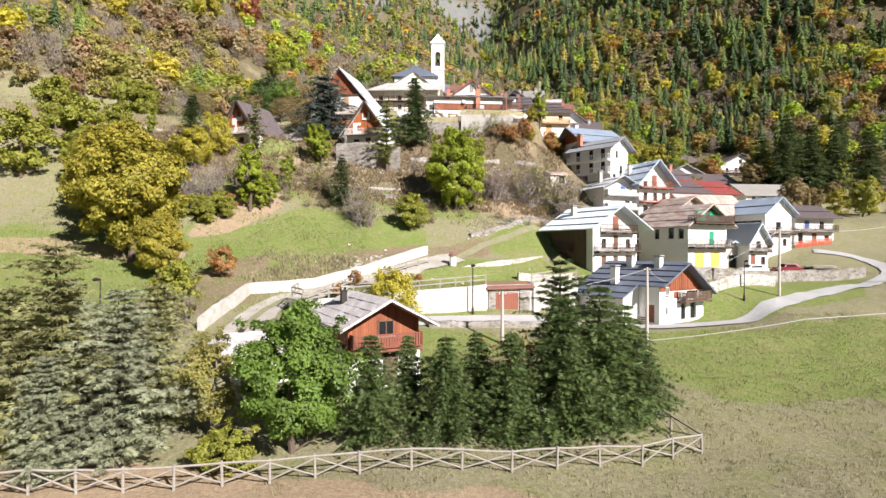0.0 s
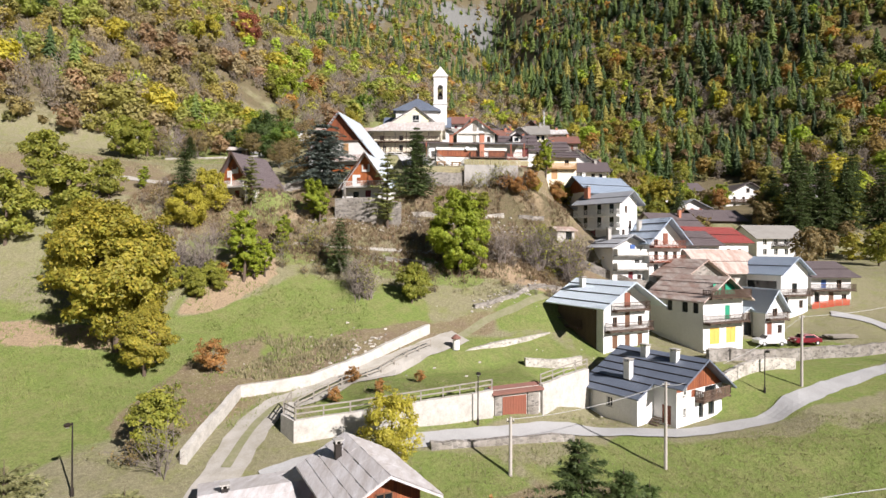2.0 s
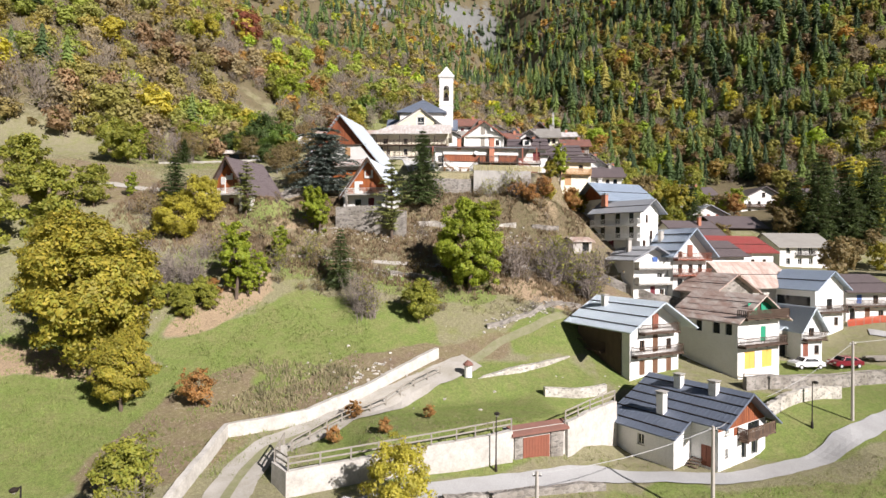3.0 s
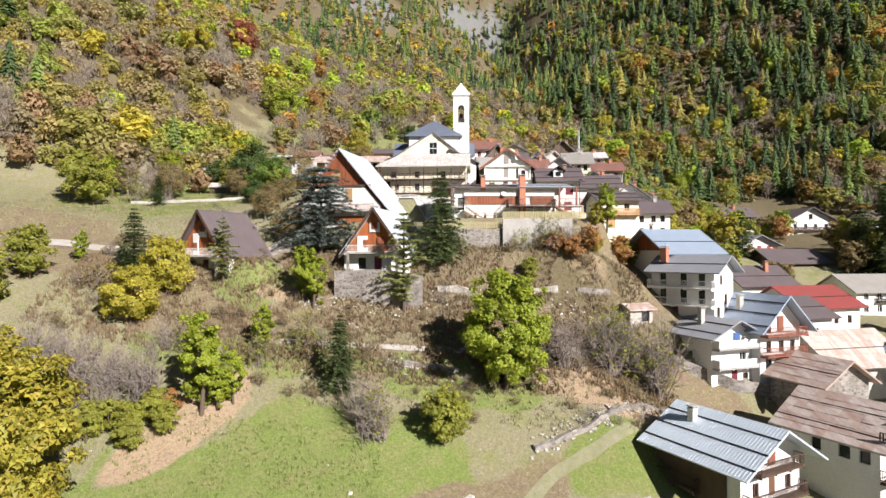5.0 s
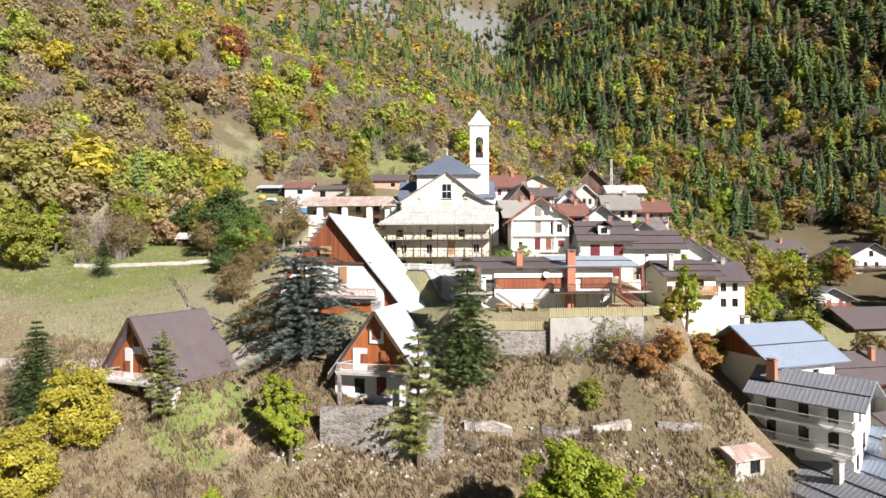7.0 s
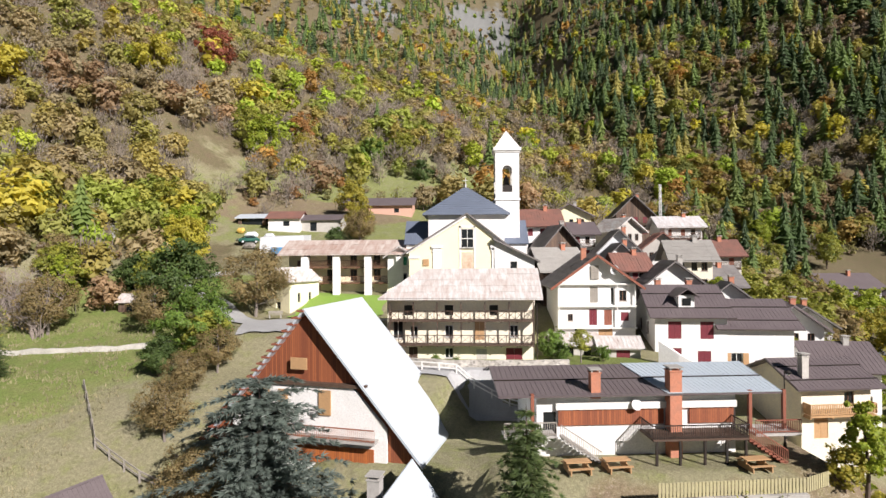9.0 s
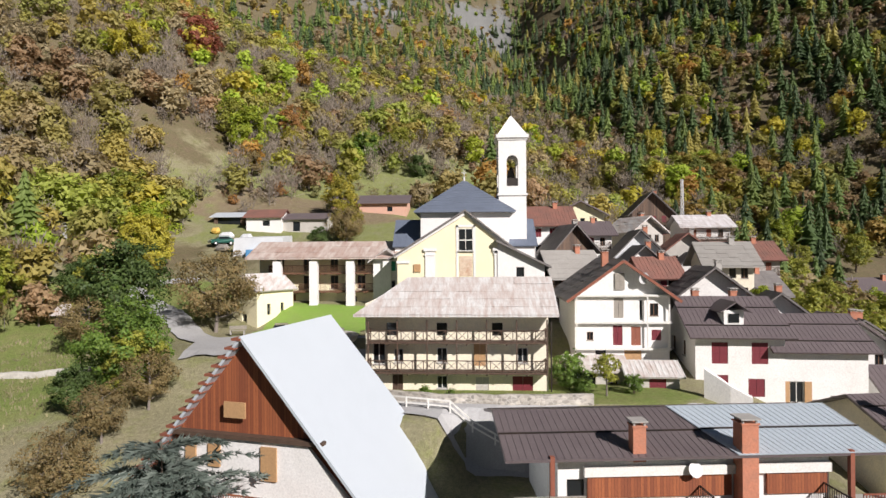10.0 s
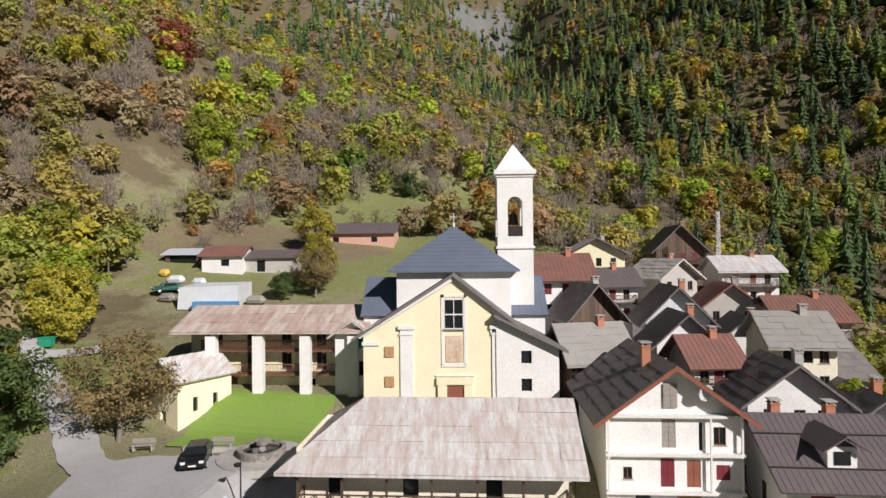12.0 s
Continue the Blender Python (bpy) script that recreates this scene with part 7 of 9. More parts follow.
plant(conifer("pine_tree", 10.2, 2.6, 14, N_FIR, "tall dark pine with an open crown behind the fence", 22, 10, 0.05, 10, 0.6, 0.08, group="grove behind the fence", ragged=0.35, power=0.6, lush=2), 7.4, 34.2)
plant(broadleaf("broadleaf_tree", 8.2, 3.4, 15, L_GREEN, 17000, 0.17, "leafy bright green broadleaf tree behind the fence", clumps=110, low=0.015, group="grove behind the fence"), -7.3, 29.6)
plant(broadleaf("birch_tree", 6.8, 1.9, 16, L_BIRCH, 5200, 0.13, "slender birch with thinning yellow leaves", GREYBARK, 60, 0.12, group="grove behind the fence"), -11.7, 30.2, 0.92)
plant(broadleaf("shrub", 1.9, 1.5, 17, L_YELGREEN, 5200, 0.12, "full yellow-green round shrub at the fence", clumps=30, low=0.03, category="shrub"), -10.0, 27.6)
plant(bare_shrub("shrub", 3.2, 2.0, 18, "brown half-bare shrub between spruces", L_ORANGE, 900, group="shrubs"), 6.6, 37.2, 1.5)

# Trees of the slope: one of each kind, then copies of the same mesh
big = plant(broadleaf("maple_tree", 16.5, 7.2, 21, L_OCHRE, 18000, 0.36, "large spreading tree in ochre and yellow autumn leaf", clumps=110, low=0.10, group="autumn trees"), -35.5, 64.5)
again(big, -42.5, 72, 0.82, 110), again(big, -30.2, 60.5, 0.45, 200)
olive = plant(broadleaf("maple_tree", 6.4, 2.9, 22, L_YELGREEN, 3600, 0.26, "round yellow-green tree on the slope", clumps=50, low=0.08, group="autumn trees"), -21.8, 47.0, 0.85)
yel = plant(broadleaf("maple_tree", 6.0, 2.9, 23, L_YELLOW, 5500, 0.18, "round bright yellow tree beside the lane", clumps=60, low=0.06, group="autumn trees"), -4.0, 48.6, 0.95)
lime = plant(broadleaf("ash_tree", 13.4, 5.2, 24, L_LIME, 24000, 0.26, "tall lime-green leafy tree on the slope", clumps=150, low=0.03, group="autumn trees", tip=0.68), 2.0, 86.6)
orange = plant(broadleaf("shrub", 3.4, 1.7, 25, L_ORANGE, 1800, 0.18, "small orange-leaved round bush", clumps=30, low=0.05, category="shrub", group="autumn bushes"), -24.0, 61.8)
dark = plant(broadleaf("tree", 8.0, 4.0, 26, L_DARK, 6000, 0.24, "round dark green tree at the upper meadow", clumps=60, low=0.06, group="village trees"), -44.0, 138.8, 1.3)
brown = plant(broadleaf("tree", 8.6, 4.4, 27, L_BROWN, 5000, 0.2, "wide tree with thinning brown leaves by the square", GREYBARK, 60, 0.15, group="village trees"), -36.0, 143.2, 1.12)
fir = plant(conifer("fir_tree", 8.2, 3.2, 28, N_FIR, "dark fir tree on the open slope", 24, 10, 0.4, 8, 0.55, 0.03, group="conifers on the slope", lush=2), -15.1, 84.3, 0.98)
larch = plant(conifer("larch_tree", 12.0, 3.0, 29, N_LARCH, "open-branched larch beside the chalets", 18, 7, 0.15, 9, 0.7, 0.12, lush=2, group="conifers on the slope", ragged=0.4, power=0.5), -9.6, 96.1, 1.05)
cedar = plant(conifer("cedar_tree", 12.6, 7.0, 30, N_CEDAR, "large blue-grey cedar with drooping tiers of branches", 15, 13, 0.32, 16, 0.9, 0.10, lush=2, group="conifers on the slope", ragged=0.3, power=0.38), -22.4, 106.6)
again(fir, -42.8, 95.6, 1.08, 50), again(fir, -5.2, 103.2, 1.55, 100), again(fir, -54.8, 123.5, 0.65, 200)
lime_s = plant(broadleaf("ash_tree", 8.0, 1.9, 44, L_LIME, 5000, 0.2, "slim lime-green young tree on the slope", clumps=50, low=0.08, group="autumn trees"), -20.6, 95.2, 0.95)
for x, y, s, a in ((-22.0, 96.0, 0.72, 10), (-27.2, 79.6, 1.0, 60), (-24.8, 81.2, 0.55, 120), (-24.2, 88.0, 0.55, 150), (-50.0, 96.4, 0.42, 200), (-26.0, 80.4, 0.5, 300), (18.6, 108.8, 0.7, 20), (31.0, 140.0, 0.9, 40), (25.0, 144.5, 0.9, 100)):
    again(lime_s, x, y, s * 1.25, a)
for x, y, s, a in ((-37.8, 93.6, 1.2, 30), (-39.0, 88.4, 1.15, 90), (-41.2, 88.6, 0.6, 150), (-54.6, 162.0, 1.6, 10), (-32.4, 76.6, 0.55, 200), (-34.4, 77.0, 0.5, 260), (-4.4, 79.6, 0.85, 20), (16.2, 106.4, 0.5, 75), (22.0, 112.4, 0.6, 30)):
    again(yel if a % 20 else olive, x, y, s, a)
for x, y, s, a in ((-29.4, 77.4, 0.5, 10), (-30.8, 78.2, 0.55, 70), (-35.8, 76.0, 0.6, 140), (-3.2, 80.8, 0.6, 20), (-31.6, 75.6, 0.5, 80), (6.6, 101.5, 0.5, 0)):
    again(olive, x, y, s, a)
for x, y, s, a in ((12.6, 103.4, 0.95, 0), (15.0, 104.6, 1.1, 70), (10.4, 104.0, 0.8, 130), (20.6, 109.6, 1.2, 20), (-30.0, 79.2, 0.7, 50), (8.6, 60.2, 0.3, 0), (-9.2, 61.0, 0.5, 90), (-10.4, 57.6, 0.45, 10), (-6.0, 57.0, 0.4, 30), (-2.4, 61.5, 0.36, 80), (90, 190, 2.0, 10), (95, 172, 2.2, 80)):
    again(orange, x, y, s, a)
for x, y, s, a in ((-45.4, 135.5, 0.75, 60), (-38.0, 123.0, 0.5, 10), (-33.6, 119.5, 0.5, 100), (-56.0, 150.0, 0.8, 30)):
    again(dark if a % 20 else brown, x, y, s, a)
plant(broadleaf("tree", 7.8, 3.9, 46, L_GREEN, 7000, 0.2, "full green tree beside the village road", clumps=70, low=0.05, group="village trees"), -35.6, 125.6), again(brown, -32.6, 123.6, 0.55, 45), again(brown, -33.0, 114.6, 0.6, 120), again(brown, -27.5, 108.5, 0.7, 220), again(brown, -59.0, 136.5, 0.9, 70), again(brown, -66.5, 150, 0.9, 150), again(brown, -70, 140, 0.8, 30)
for x, y, sc, a in ((88, 146, 2.1, 0), (92, 150, 2.3, 60), (96, 147, 2.0, 120), (99, 152, 2.2, 200), (94, 155, 2.4, 260), (103, 149, 2.1, 300), (86, 152, 1.8, 20), (108, 154, 2.2, 90), (113, 150, 2.0, 150), (63, 158, 1.3, 40)):
    again(fir, x, y, sc, a)
for x, y, sc, a in ((-50, 79, 1.25, 20), (-55, 86, 1.5, 90), (-47, 74, 1.1, 160), (-60, 80, 1.6, 250), (-53, 92, 1.0, 40), (-64, 93, 1.4, 10), (-69, 128, 1.4, 70), (-75, 133, 1.6, 140), (-64, 146, 1.3, 30), (-50.3, 145.6, 1.3, 260)):
    again(olive, x, y, sc, a)
for x, y, sc, a in ((-72, 138, 0.9, 0), (-62, 143, 0.8, 90), (-58, 88, 0.6, 20)):
    again(lime_s, x, y, sc * 1.3, a)
plant(broadleaf("sapling", 3.6, 1.3, 71, L_YELGREEN, 1300, 0.13, "small sparse yellow-green tree by the sheds", GREYBARK, 24, 0.3, group="garden plants"), 3.2, 126.8)
gb = plant(broadleaf("shrub", 1.7, 1.1, 72, L_GREEN, 1400, 0.12, "leafy green garden bush by the old hall", clumps=20, low=0.05, category="shrub", group="garden plants"), 0.6, 128.6)
for x, y, sc, a in ((1.6, 127.4, 0.8, 40), (-17.4, 130.2, 1.3, 90), (-17.9, 131.6, 0.9, 140), (5.6, 127.6, 0.9, 200), (0.9, 130.6, 1.6, 10), (-11.5, 126.6, 0.5, 60), (-9.4, 126.0, 0.45, 20)):
    again(gb, x, y, sc, a)
valley = [plant(broadleaf("tree", 7.5, 3.4, 80 + k, mt, 1500, 0.42, lab, clumps=40, low=0.05, group="valley trees"), x, y, 1.1)
          for k, (x, y, mt, lab) in enumerate(((40.8, 145.4, L_YELGREEN, "yellow-green tree in the valley beside the village"), (54.2, 163.6, L_OCHRE, "ochre autumn tree in the valley beside the village"), (46, 153, L_BROWN, "thinning brown tree in the valley beside the village"), (64, 176, L_LIME, "lime-green tree in the valley beside the village")))]
vr = random.Random(21)
VALLEY_HOUSES = ((49, 126, 8), (56, 121, 9), (60, 100, 9), (77, 139, 10), (69.5, 167, 8), (73, 157, 10), (84.5, 209, 11), (105, 205, 12), (118, 189, 10), (69, 105, 9), (48, 103, 8))
for k in range(96):
    x, y = (vr.uniform(32, 64), vr.uniform(128, 205)) if k < 34 else (vr.uniform(72, 140), vr.uniform(100, 200))
    if k < 34 and x < 30 + 0.22 * (y - 128):
        x += 8
    if min(math.hypot(x - hx, y - hy) - hr for hx, hy, hr in VALLEY_HOUSES) > 1.5:
        again(valley[vr.choice((0, 0, 1, 2, 2, 3))], x, y, vr.uniform(0.6, 1.25), vr.uniform(0, 360))
again(fir, 51.9, 148.8, 0.85, 10), again(dark, -32.4, 175.0, 0.5, 30), again(brown, -28.0, 176.5, 0.85, 300)
for x, y, sc in ((17.0, 108.6, 0.42), (21.0, 111.0, 0.5), (23.4, 112.6, 0.45)):
    again(valley[1], x, y, sc, 40 * sc * 10)
sh1 = plant(bare_shrub("shrub", 4.2, 2.2, 31, "leafless grey-brown shrub on the slope"), -11.6, 78.6)
sh2 = plant(bare_shrub("shrub", 4.6, 2.4, 32, "half-bare shrub with some olive leaves", L_YELGREEN, 500), -10.6, 79.6)
sh3 = plant(bare_shrub("shrub", 3.0, 2.0, 33, "low brown thicket of bare stems", L_BROWN, 420), -19.0, 88.0)
MAUVEBARK = surface("mauve_grey_twigs", (0.30, 0.25, 0.22), (0.22, 0.18, 0.155), 0.95, amount=0.5, big=2, bump=0)
bare_t = plant(bare_shrub("bare_tree", 6.4, 3.0, 35, "bare tree with a dense haze of mauve-grey twigs", None, 0, MAUVEBARK, 20, "bare trees"), -39.3, 79.1)
for x, y, sc, a in ((-41.8, 81.0, 0.85, 60), (-36.4, 80.6, 0.7, 130), (-32.9, 80.2, 0.9, 200), (-38.0, 76.2, 0.7, 250), (-12.2, 80.2, 0.75, 20), (-10.2, 79.0, 0.6, 100), (14.0, 91.1, 1.0, 40), (19.2, 90.8, 1.1, 160), (8.8, 89.8, 0.9, 280), (16.4, 93.6, 0.9, 330), (-45.5, 82.0, 0.8, 10), (-29.0, 84.4, 0.6, 90), (-34.0, 86.4, 0.55, 200), (-63.5, 138.5, 1.2, 70), (-60.0, 136.0, 1.0, 10), (-67, 141, 1.1, 120), (12.8, 104.6, 0.6, 30), (10.6, 104.2, 0.55, 100)):
    again(bare_t, x, y, sc, a)
rng = random.Random(9)
for x, y, s in ((14.2, 91.5, 1.5), (18.6, 91.0, 1.6), (11.6, 94.0, 1.1), (20.5, 93.5, 1.3), (8.4, 93.0, 1.1), (-38.5, 77.5, 1.4), (-41.0, 79.5, 1.4), (-31.0, 86.0, 1.1), (-20, 89.0, 1.0), (9.8, 104.8, 1.0), (12.4, 107.0, 0.9), (-20.5, 45.0, 1.0), (-23.0, 46.0, 0.8), (-45, 92, 1.2), (-61, 137, 1.6), (-24, 86, 0.8), (-5, 94, 0.7), (6, 96, 0.8), (-64, 133, 1.3), (16, 95.5, 1.2)):
    again((sh1, sh2, sh3)[rng.randrange(3)], x, y, s, rng.uniform(0, 360))
again(larch, -32.4, 97.0, 0.72, 200)
for x, y, sc in (((-37.9, 76.6, 1.20), (-35.5, 77.8, 1.30), (-32.7, 78.6, 1.10), (15.4, 94.1, 1.10), (18.9, 93.6, 1.20), (23.1, 97.8, 1.00))):
    again((sh1, sh2)[rng.randrange(2)], x, y, sc, rng.uniform(0, 360))
for x, y, sc in ((4.2, 104.2, 0.6), (6.0, 104.4, 0.7), (8.0, 104.6, 0.6), (9.6, 104.9, 0.8), (11.4, 105.2, 0.9), (-2.5, 104.6, 0.5), (13.2, 105.6, 0.7)):
    again((sh3, orange, sh2)[rng.randrange(3)], x, y, sc, rng.uniform(0, 360))
for k in range(46):
    x, y = rng.uniform(-62, 18), rng.uniform(190, 240)
    if not -34 < x < -8 or y > 214:
        again((sh3, sh1, sh2, orange)[rng.randrange(4)], x, y, rng.uniform(0.5, 1.3), rng.uniform(0, 360))
for x, y, sc in ((-39.3, 79.1, 1.5), (-32.9, 80.2, 1.4), (-41.5, 80.5, 1.3), (-36.5, 81.0, 1.0), (-12.0, 80.4, 1.2), (13.9, 91.1, 1.5), (19.2, 90.8, 1.7), (8.6, 90.0, 1.2)):
    again(sh1, x, y, sc, rng.uniform(0, 360))
for k in range(130):
    x, y = rng.uniform(-48, 20), rng.uniform(82, 104)
    if not (-42 < x < -30 and y > 95) and not (-20 < x < -7 and y > 96):
        again((sh3, sh3, sh1)[rng.randrange(3)], x, y, rng.uniform(0.25, 0.62), rng.uniform(0, 360))

# ---------------------------------------------------------------- woods on the mountain sides
STEM = np.array([(-0.014, 0, -0.03), (0.014, 0, -0.03), (0, 0, 0.75), (0, -0.014, -0.03), (0, 0.014, -0.03), (0, 0, 0.75)])


def with_stem(v):
    """Leaf triangles and a thin stem; the last array marks the bark."""
    w = np.concatenate([v, STEM])
    return w, np.arange(len(w)).reshape(-1, 3), np.arange(len(w)) >= len(v)


def blob_tree(rnd, clumps, per, size):
    """Unit-height broadleaf: leaves set round many small boughs, with an uneven outline."""
    d = rnd.normal(size=(clumps, 3))
    d /= np.linalg.norm(d, axis=1, keepdims=True)
    q = rnd.uniform(0.3, 1.0, (clumps, 1)) ** 0.5
    c = d * q * np.array([0.30, 0.30, 0.38]) * (1.0 - 0.35 * np.maximum(0, d[:, 2:])) * rnd.uniform(0.85, 1.2, (clumps, 1)) + np.array([0, 0, 0.54])
    o = rnd.normal(size=(clumps * per, 3))
    o /= np.linalg.norm(o, axis=1, keepdims=True)
    big = np.repeat(c, per, 0)
    p = big + o * rnd.uniform(0.03, 0.12, (clumps * per, 1)) * np.array([1, 1, 0.85])
    v, _ = cards(p, size, rnd, 0.3, 1.3, o * 0.55 + (big - np.array([0, 0, 0.42])) * 2.4 + np.array([0, 0, 0.2]), 0.4)
    return with_stem(v)


def twig_tree(rnd, count, size):
    """Unit-height leafless tree: a haze of thin rising twigs."""
    p = rnd.normal(size=(count, 3)) * np.array([0.15, 0.15, 0.2]) + np.array([0, 0, 0.56])
    up = (p - np.array([0, 0, 0.1])) + rnd.normal(size=(count, 3)) * 0.12
    up /= np.linalg.norm(up, axis=1, keepdims=True)
    side = np.cross(up, rnd.normal(size=(count, 3)))
    side /= np.linalg.norm(side, axis=1, keepdims=True)
    ln, wd = size * rnd.uniform(0.6, 1.4, (count, 1)), size * 0.10
    v = np.stack([p - up * ln / 2 - side * wd, p - up * ln / 2 + side * wd, p + up * ln / 2], 1).reshape(-1, 3)
    return with_stem(v)


def cone_tree(rnd, tiers, points, wide=0.2):
    """Unit-height conifer: tiers of drooping boughs with ragged tips round a stem."""
    v = []
    for k in range(tiers):
        t = 0.05 + 0.92 * k / tiers
        r = wide * (1 - t) ** 0.9 + 0.012
        drop = 0.9 / tiers + r * 0.35
        turn = rnd.uniform(0, 6.28)
        for j in range(points):
            a = turn + 6.283 * (j + rnd.uniform(-0.3, 0.3)) / points
            w = 6.283 / points * rnd.uniform(0.4, 0.7)
            rr = r * rnd.uniform(0.65, 1.2)
            apex = np.array([math.cos(a) * r * 0.12, math.sin(a) * r * 0.12, t + 1.1 / tiers])
            end = np.array([math.cos(a) * rr, math.sin(a) * rr, t - drop * 0.35 + rnd.normal() * 0.012])
            for sg in (-1, 1):
                m_ = np.array([math.cos(a + sg * w) * rr * 0.62, math.sin(a + sg * w) * rr * 0.62, t - drop * 0.05 + rnd.normal() * 0.01])
                v += [apex, end, m_]
    return with_stem(np.array(v))


def wood(name, label, centres, heights, tones, kinds, templates):
    vs, fs, ts, base_i = [], [], [], 0
    rnd = np.random.default_rng(77)
    for (x, y, z), h, tone, kind in zip(centres, heights, tones, kinds):
        v, f, bark_ = templates[kind]
        a = rnd.uniform(0, 6.28)
        c, s = math.cos(a), math.sin(a)
        wd = h * rnd.uniform(0.85, 1.25)
        w = np.stack([(v[:, 0] * c - v[:, 1] * s) * wd + x, (v[:, 0] * s + v[:, 1] * c) * wd + y, v[:, 2] * h + z], 1)
        vs.append(w), fs.append(f + base_i)
        t4 = np.tile(np.array([*tone, 1.0]), (len(v), 1))
        t4[bark_] = (0.27, 0.235, 0.205, 1)
        ts.append(t4)
        base_i += len(v)
    if vs:
        return tagged(new(name, mesh_from(name, np.concatenate(vs), np.concatenate(fs), WOODLEAF, np.concatenate(ts))), label, "woods", "", "stuff")


WOODLEAF = tinted_leaves("woodland_leaves")
MAUVE = (0.35, 0.30, 0.25)
PAL_LEFT = [(0.33, 0.225, 0.125), (0.35, 0.285, 0.11), (0.33, 0.275, 0.16), (0.34, 0.30, 0.10), (0.32, 0.30, 0.085), (0.33, 0.265, 0.14), (0.37, 0.31, 0.085), (0.30, 0.305, 0.085), (0.36, 0.35, 0.075), (0.30, 0.34, 0.07)]
PAL_RIGHT_LEAF = [(0.27, 0.25, 0.06), (0.25, 0.175, 0.09), (0.31, 0.22, 0.065), (0.21, 0.23, 0.06), (0.33, 0.29, 0.055), (0.22, 0.18, 0.11), (0.26, 0.28, 0.055)]
PAL_CONE = [(0.06, 0.095, 0.04), (0.09, 0.14, 0.05), (0.13, 0.19, 0.055), (0.18, 0.24, 0.065)]
ACCENT = [(0.50, 0.45, 0.05), (0.42, 0.25, 0.065), (0.33, 0.42, 0.05), (0.38, 0.43, 0.055), (0.46, 0.40, 0.06)]
rnd = np.random.default_rng(5)
near_t = [blob_tree(rnd, 46, 14, 0.066) for _ in range(5)] + [twig_tree(rnd, 330, 0.10) for _ in range(2)] + [cone_tree(rnd, 15, 9, 0.25) for _ in range(4)]
mid_t = [blob_tree(rnd, 36, 10, 0.082) for _ in range(5)] + [twig_tree(rnd, 240, 0.12) for _ in range(2)] + [cone_tree(rnd, 12, 7, 0.25) for _ in range(4)]
far_t = [blob_tree(rnd, 20, 7, 0.125) for _ in range(4)] + [twig_tree(rnd, 100, 0.19)] + [cone_tree(rnd, 9, 6, 0.27) for _ in range(3)]
dim_t = [blob_tree(rnd, 8, 4, 0.27) for _ in range(3)] + [twig_tree(rnd, 24, 0.3)] + [cone_tree(rnd, 5, 4, 0.27) for _ in range(2)]
bush_t = [blob_tree(rnd, 9, 4, 0.22) for _ in range(4)] + [twig_tree(rnd, 34, 0.3)] * 2


def ground_mesh_z(x, y):
    """Height of the ground's own mesh."""
    i, j = np.clip(np.searchsorted(gx, x) - 1, 0, nx - 2), np.clip(np.searchsorted(gy, y) - 1, 0, ny - 2)
    u, v = (x - gx[i]) / (gx[i + 1] - gx[i]), (y - gy[j]) / (gy[j + 1] - gy[j])
    return (mz_[j, i] * (1 - u) + mz_[j, i + 1] * u) * (1 - v) + (mz_[j + 1, i] * (1 - u) + mz_[j + 1, i + 1] * u) * v


def scatter(y0, y1, step, half):
    ys = np.arange(y0, y1, step)
    out = []
    for yy in ys:
        w = half(yy)
        xs = np.arange(-w, w, step)
        out.append(np.stack([xs + rnd.uniform(-0.5, 0.5, len(xs)) * step, np.full(len(xs), yy) + rnd.uniform(-0.5, 0.5, len(xs)) * step], 1))
    return np.concatenate(out)


def clear_of(x, y):
    """True where woods grow: outside village, meadows and paths."""
    open_ = np.maximum.reduce([zone(x, y, -24, 224, 26, 11, 8, 0.25, 11), zone(x, y, -18, 192, 42, 20, 0, 0.08, 52), zone(x, y, 14, 240, 22, 12, 0, 0.15, 12), zone(x, y, 35, 273, 22, 13, 0, 0.2, 53), zone(x, y, -72, 215, 8, 13, 20, 0.25, 43), zone(x, y, 10, 148, 42, 48, 0, 0.05, 50), zone(x, y, 85, 165, 40, 42, 0, 0.15, 51)])
    west = (x < -56 - 0.10 * (y - 150)) & (y > 143)
    east = (x > 48 + 0.0 * y) & (y > 236)
    back = y > 258
    return (open_ < 0.4) & (west | east | back | ((y > 200) & (x > -70) & (x < 48))) | ((x > 118) & (y > 150) & (open_ < 0.4)) | ((x > 40) & (x < 75) & (y > 165) & (y < 240) & (open_ < 0.75))


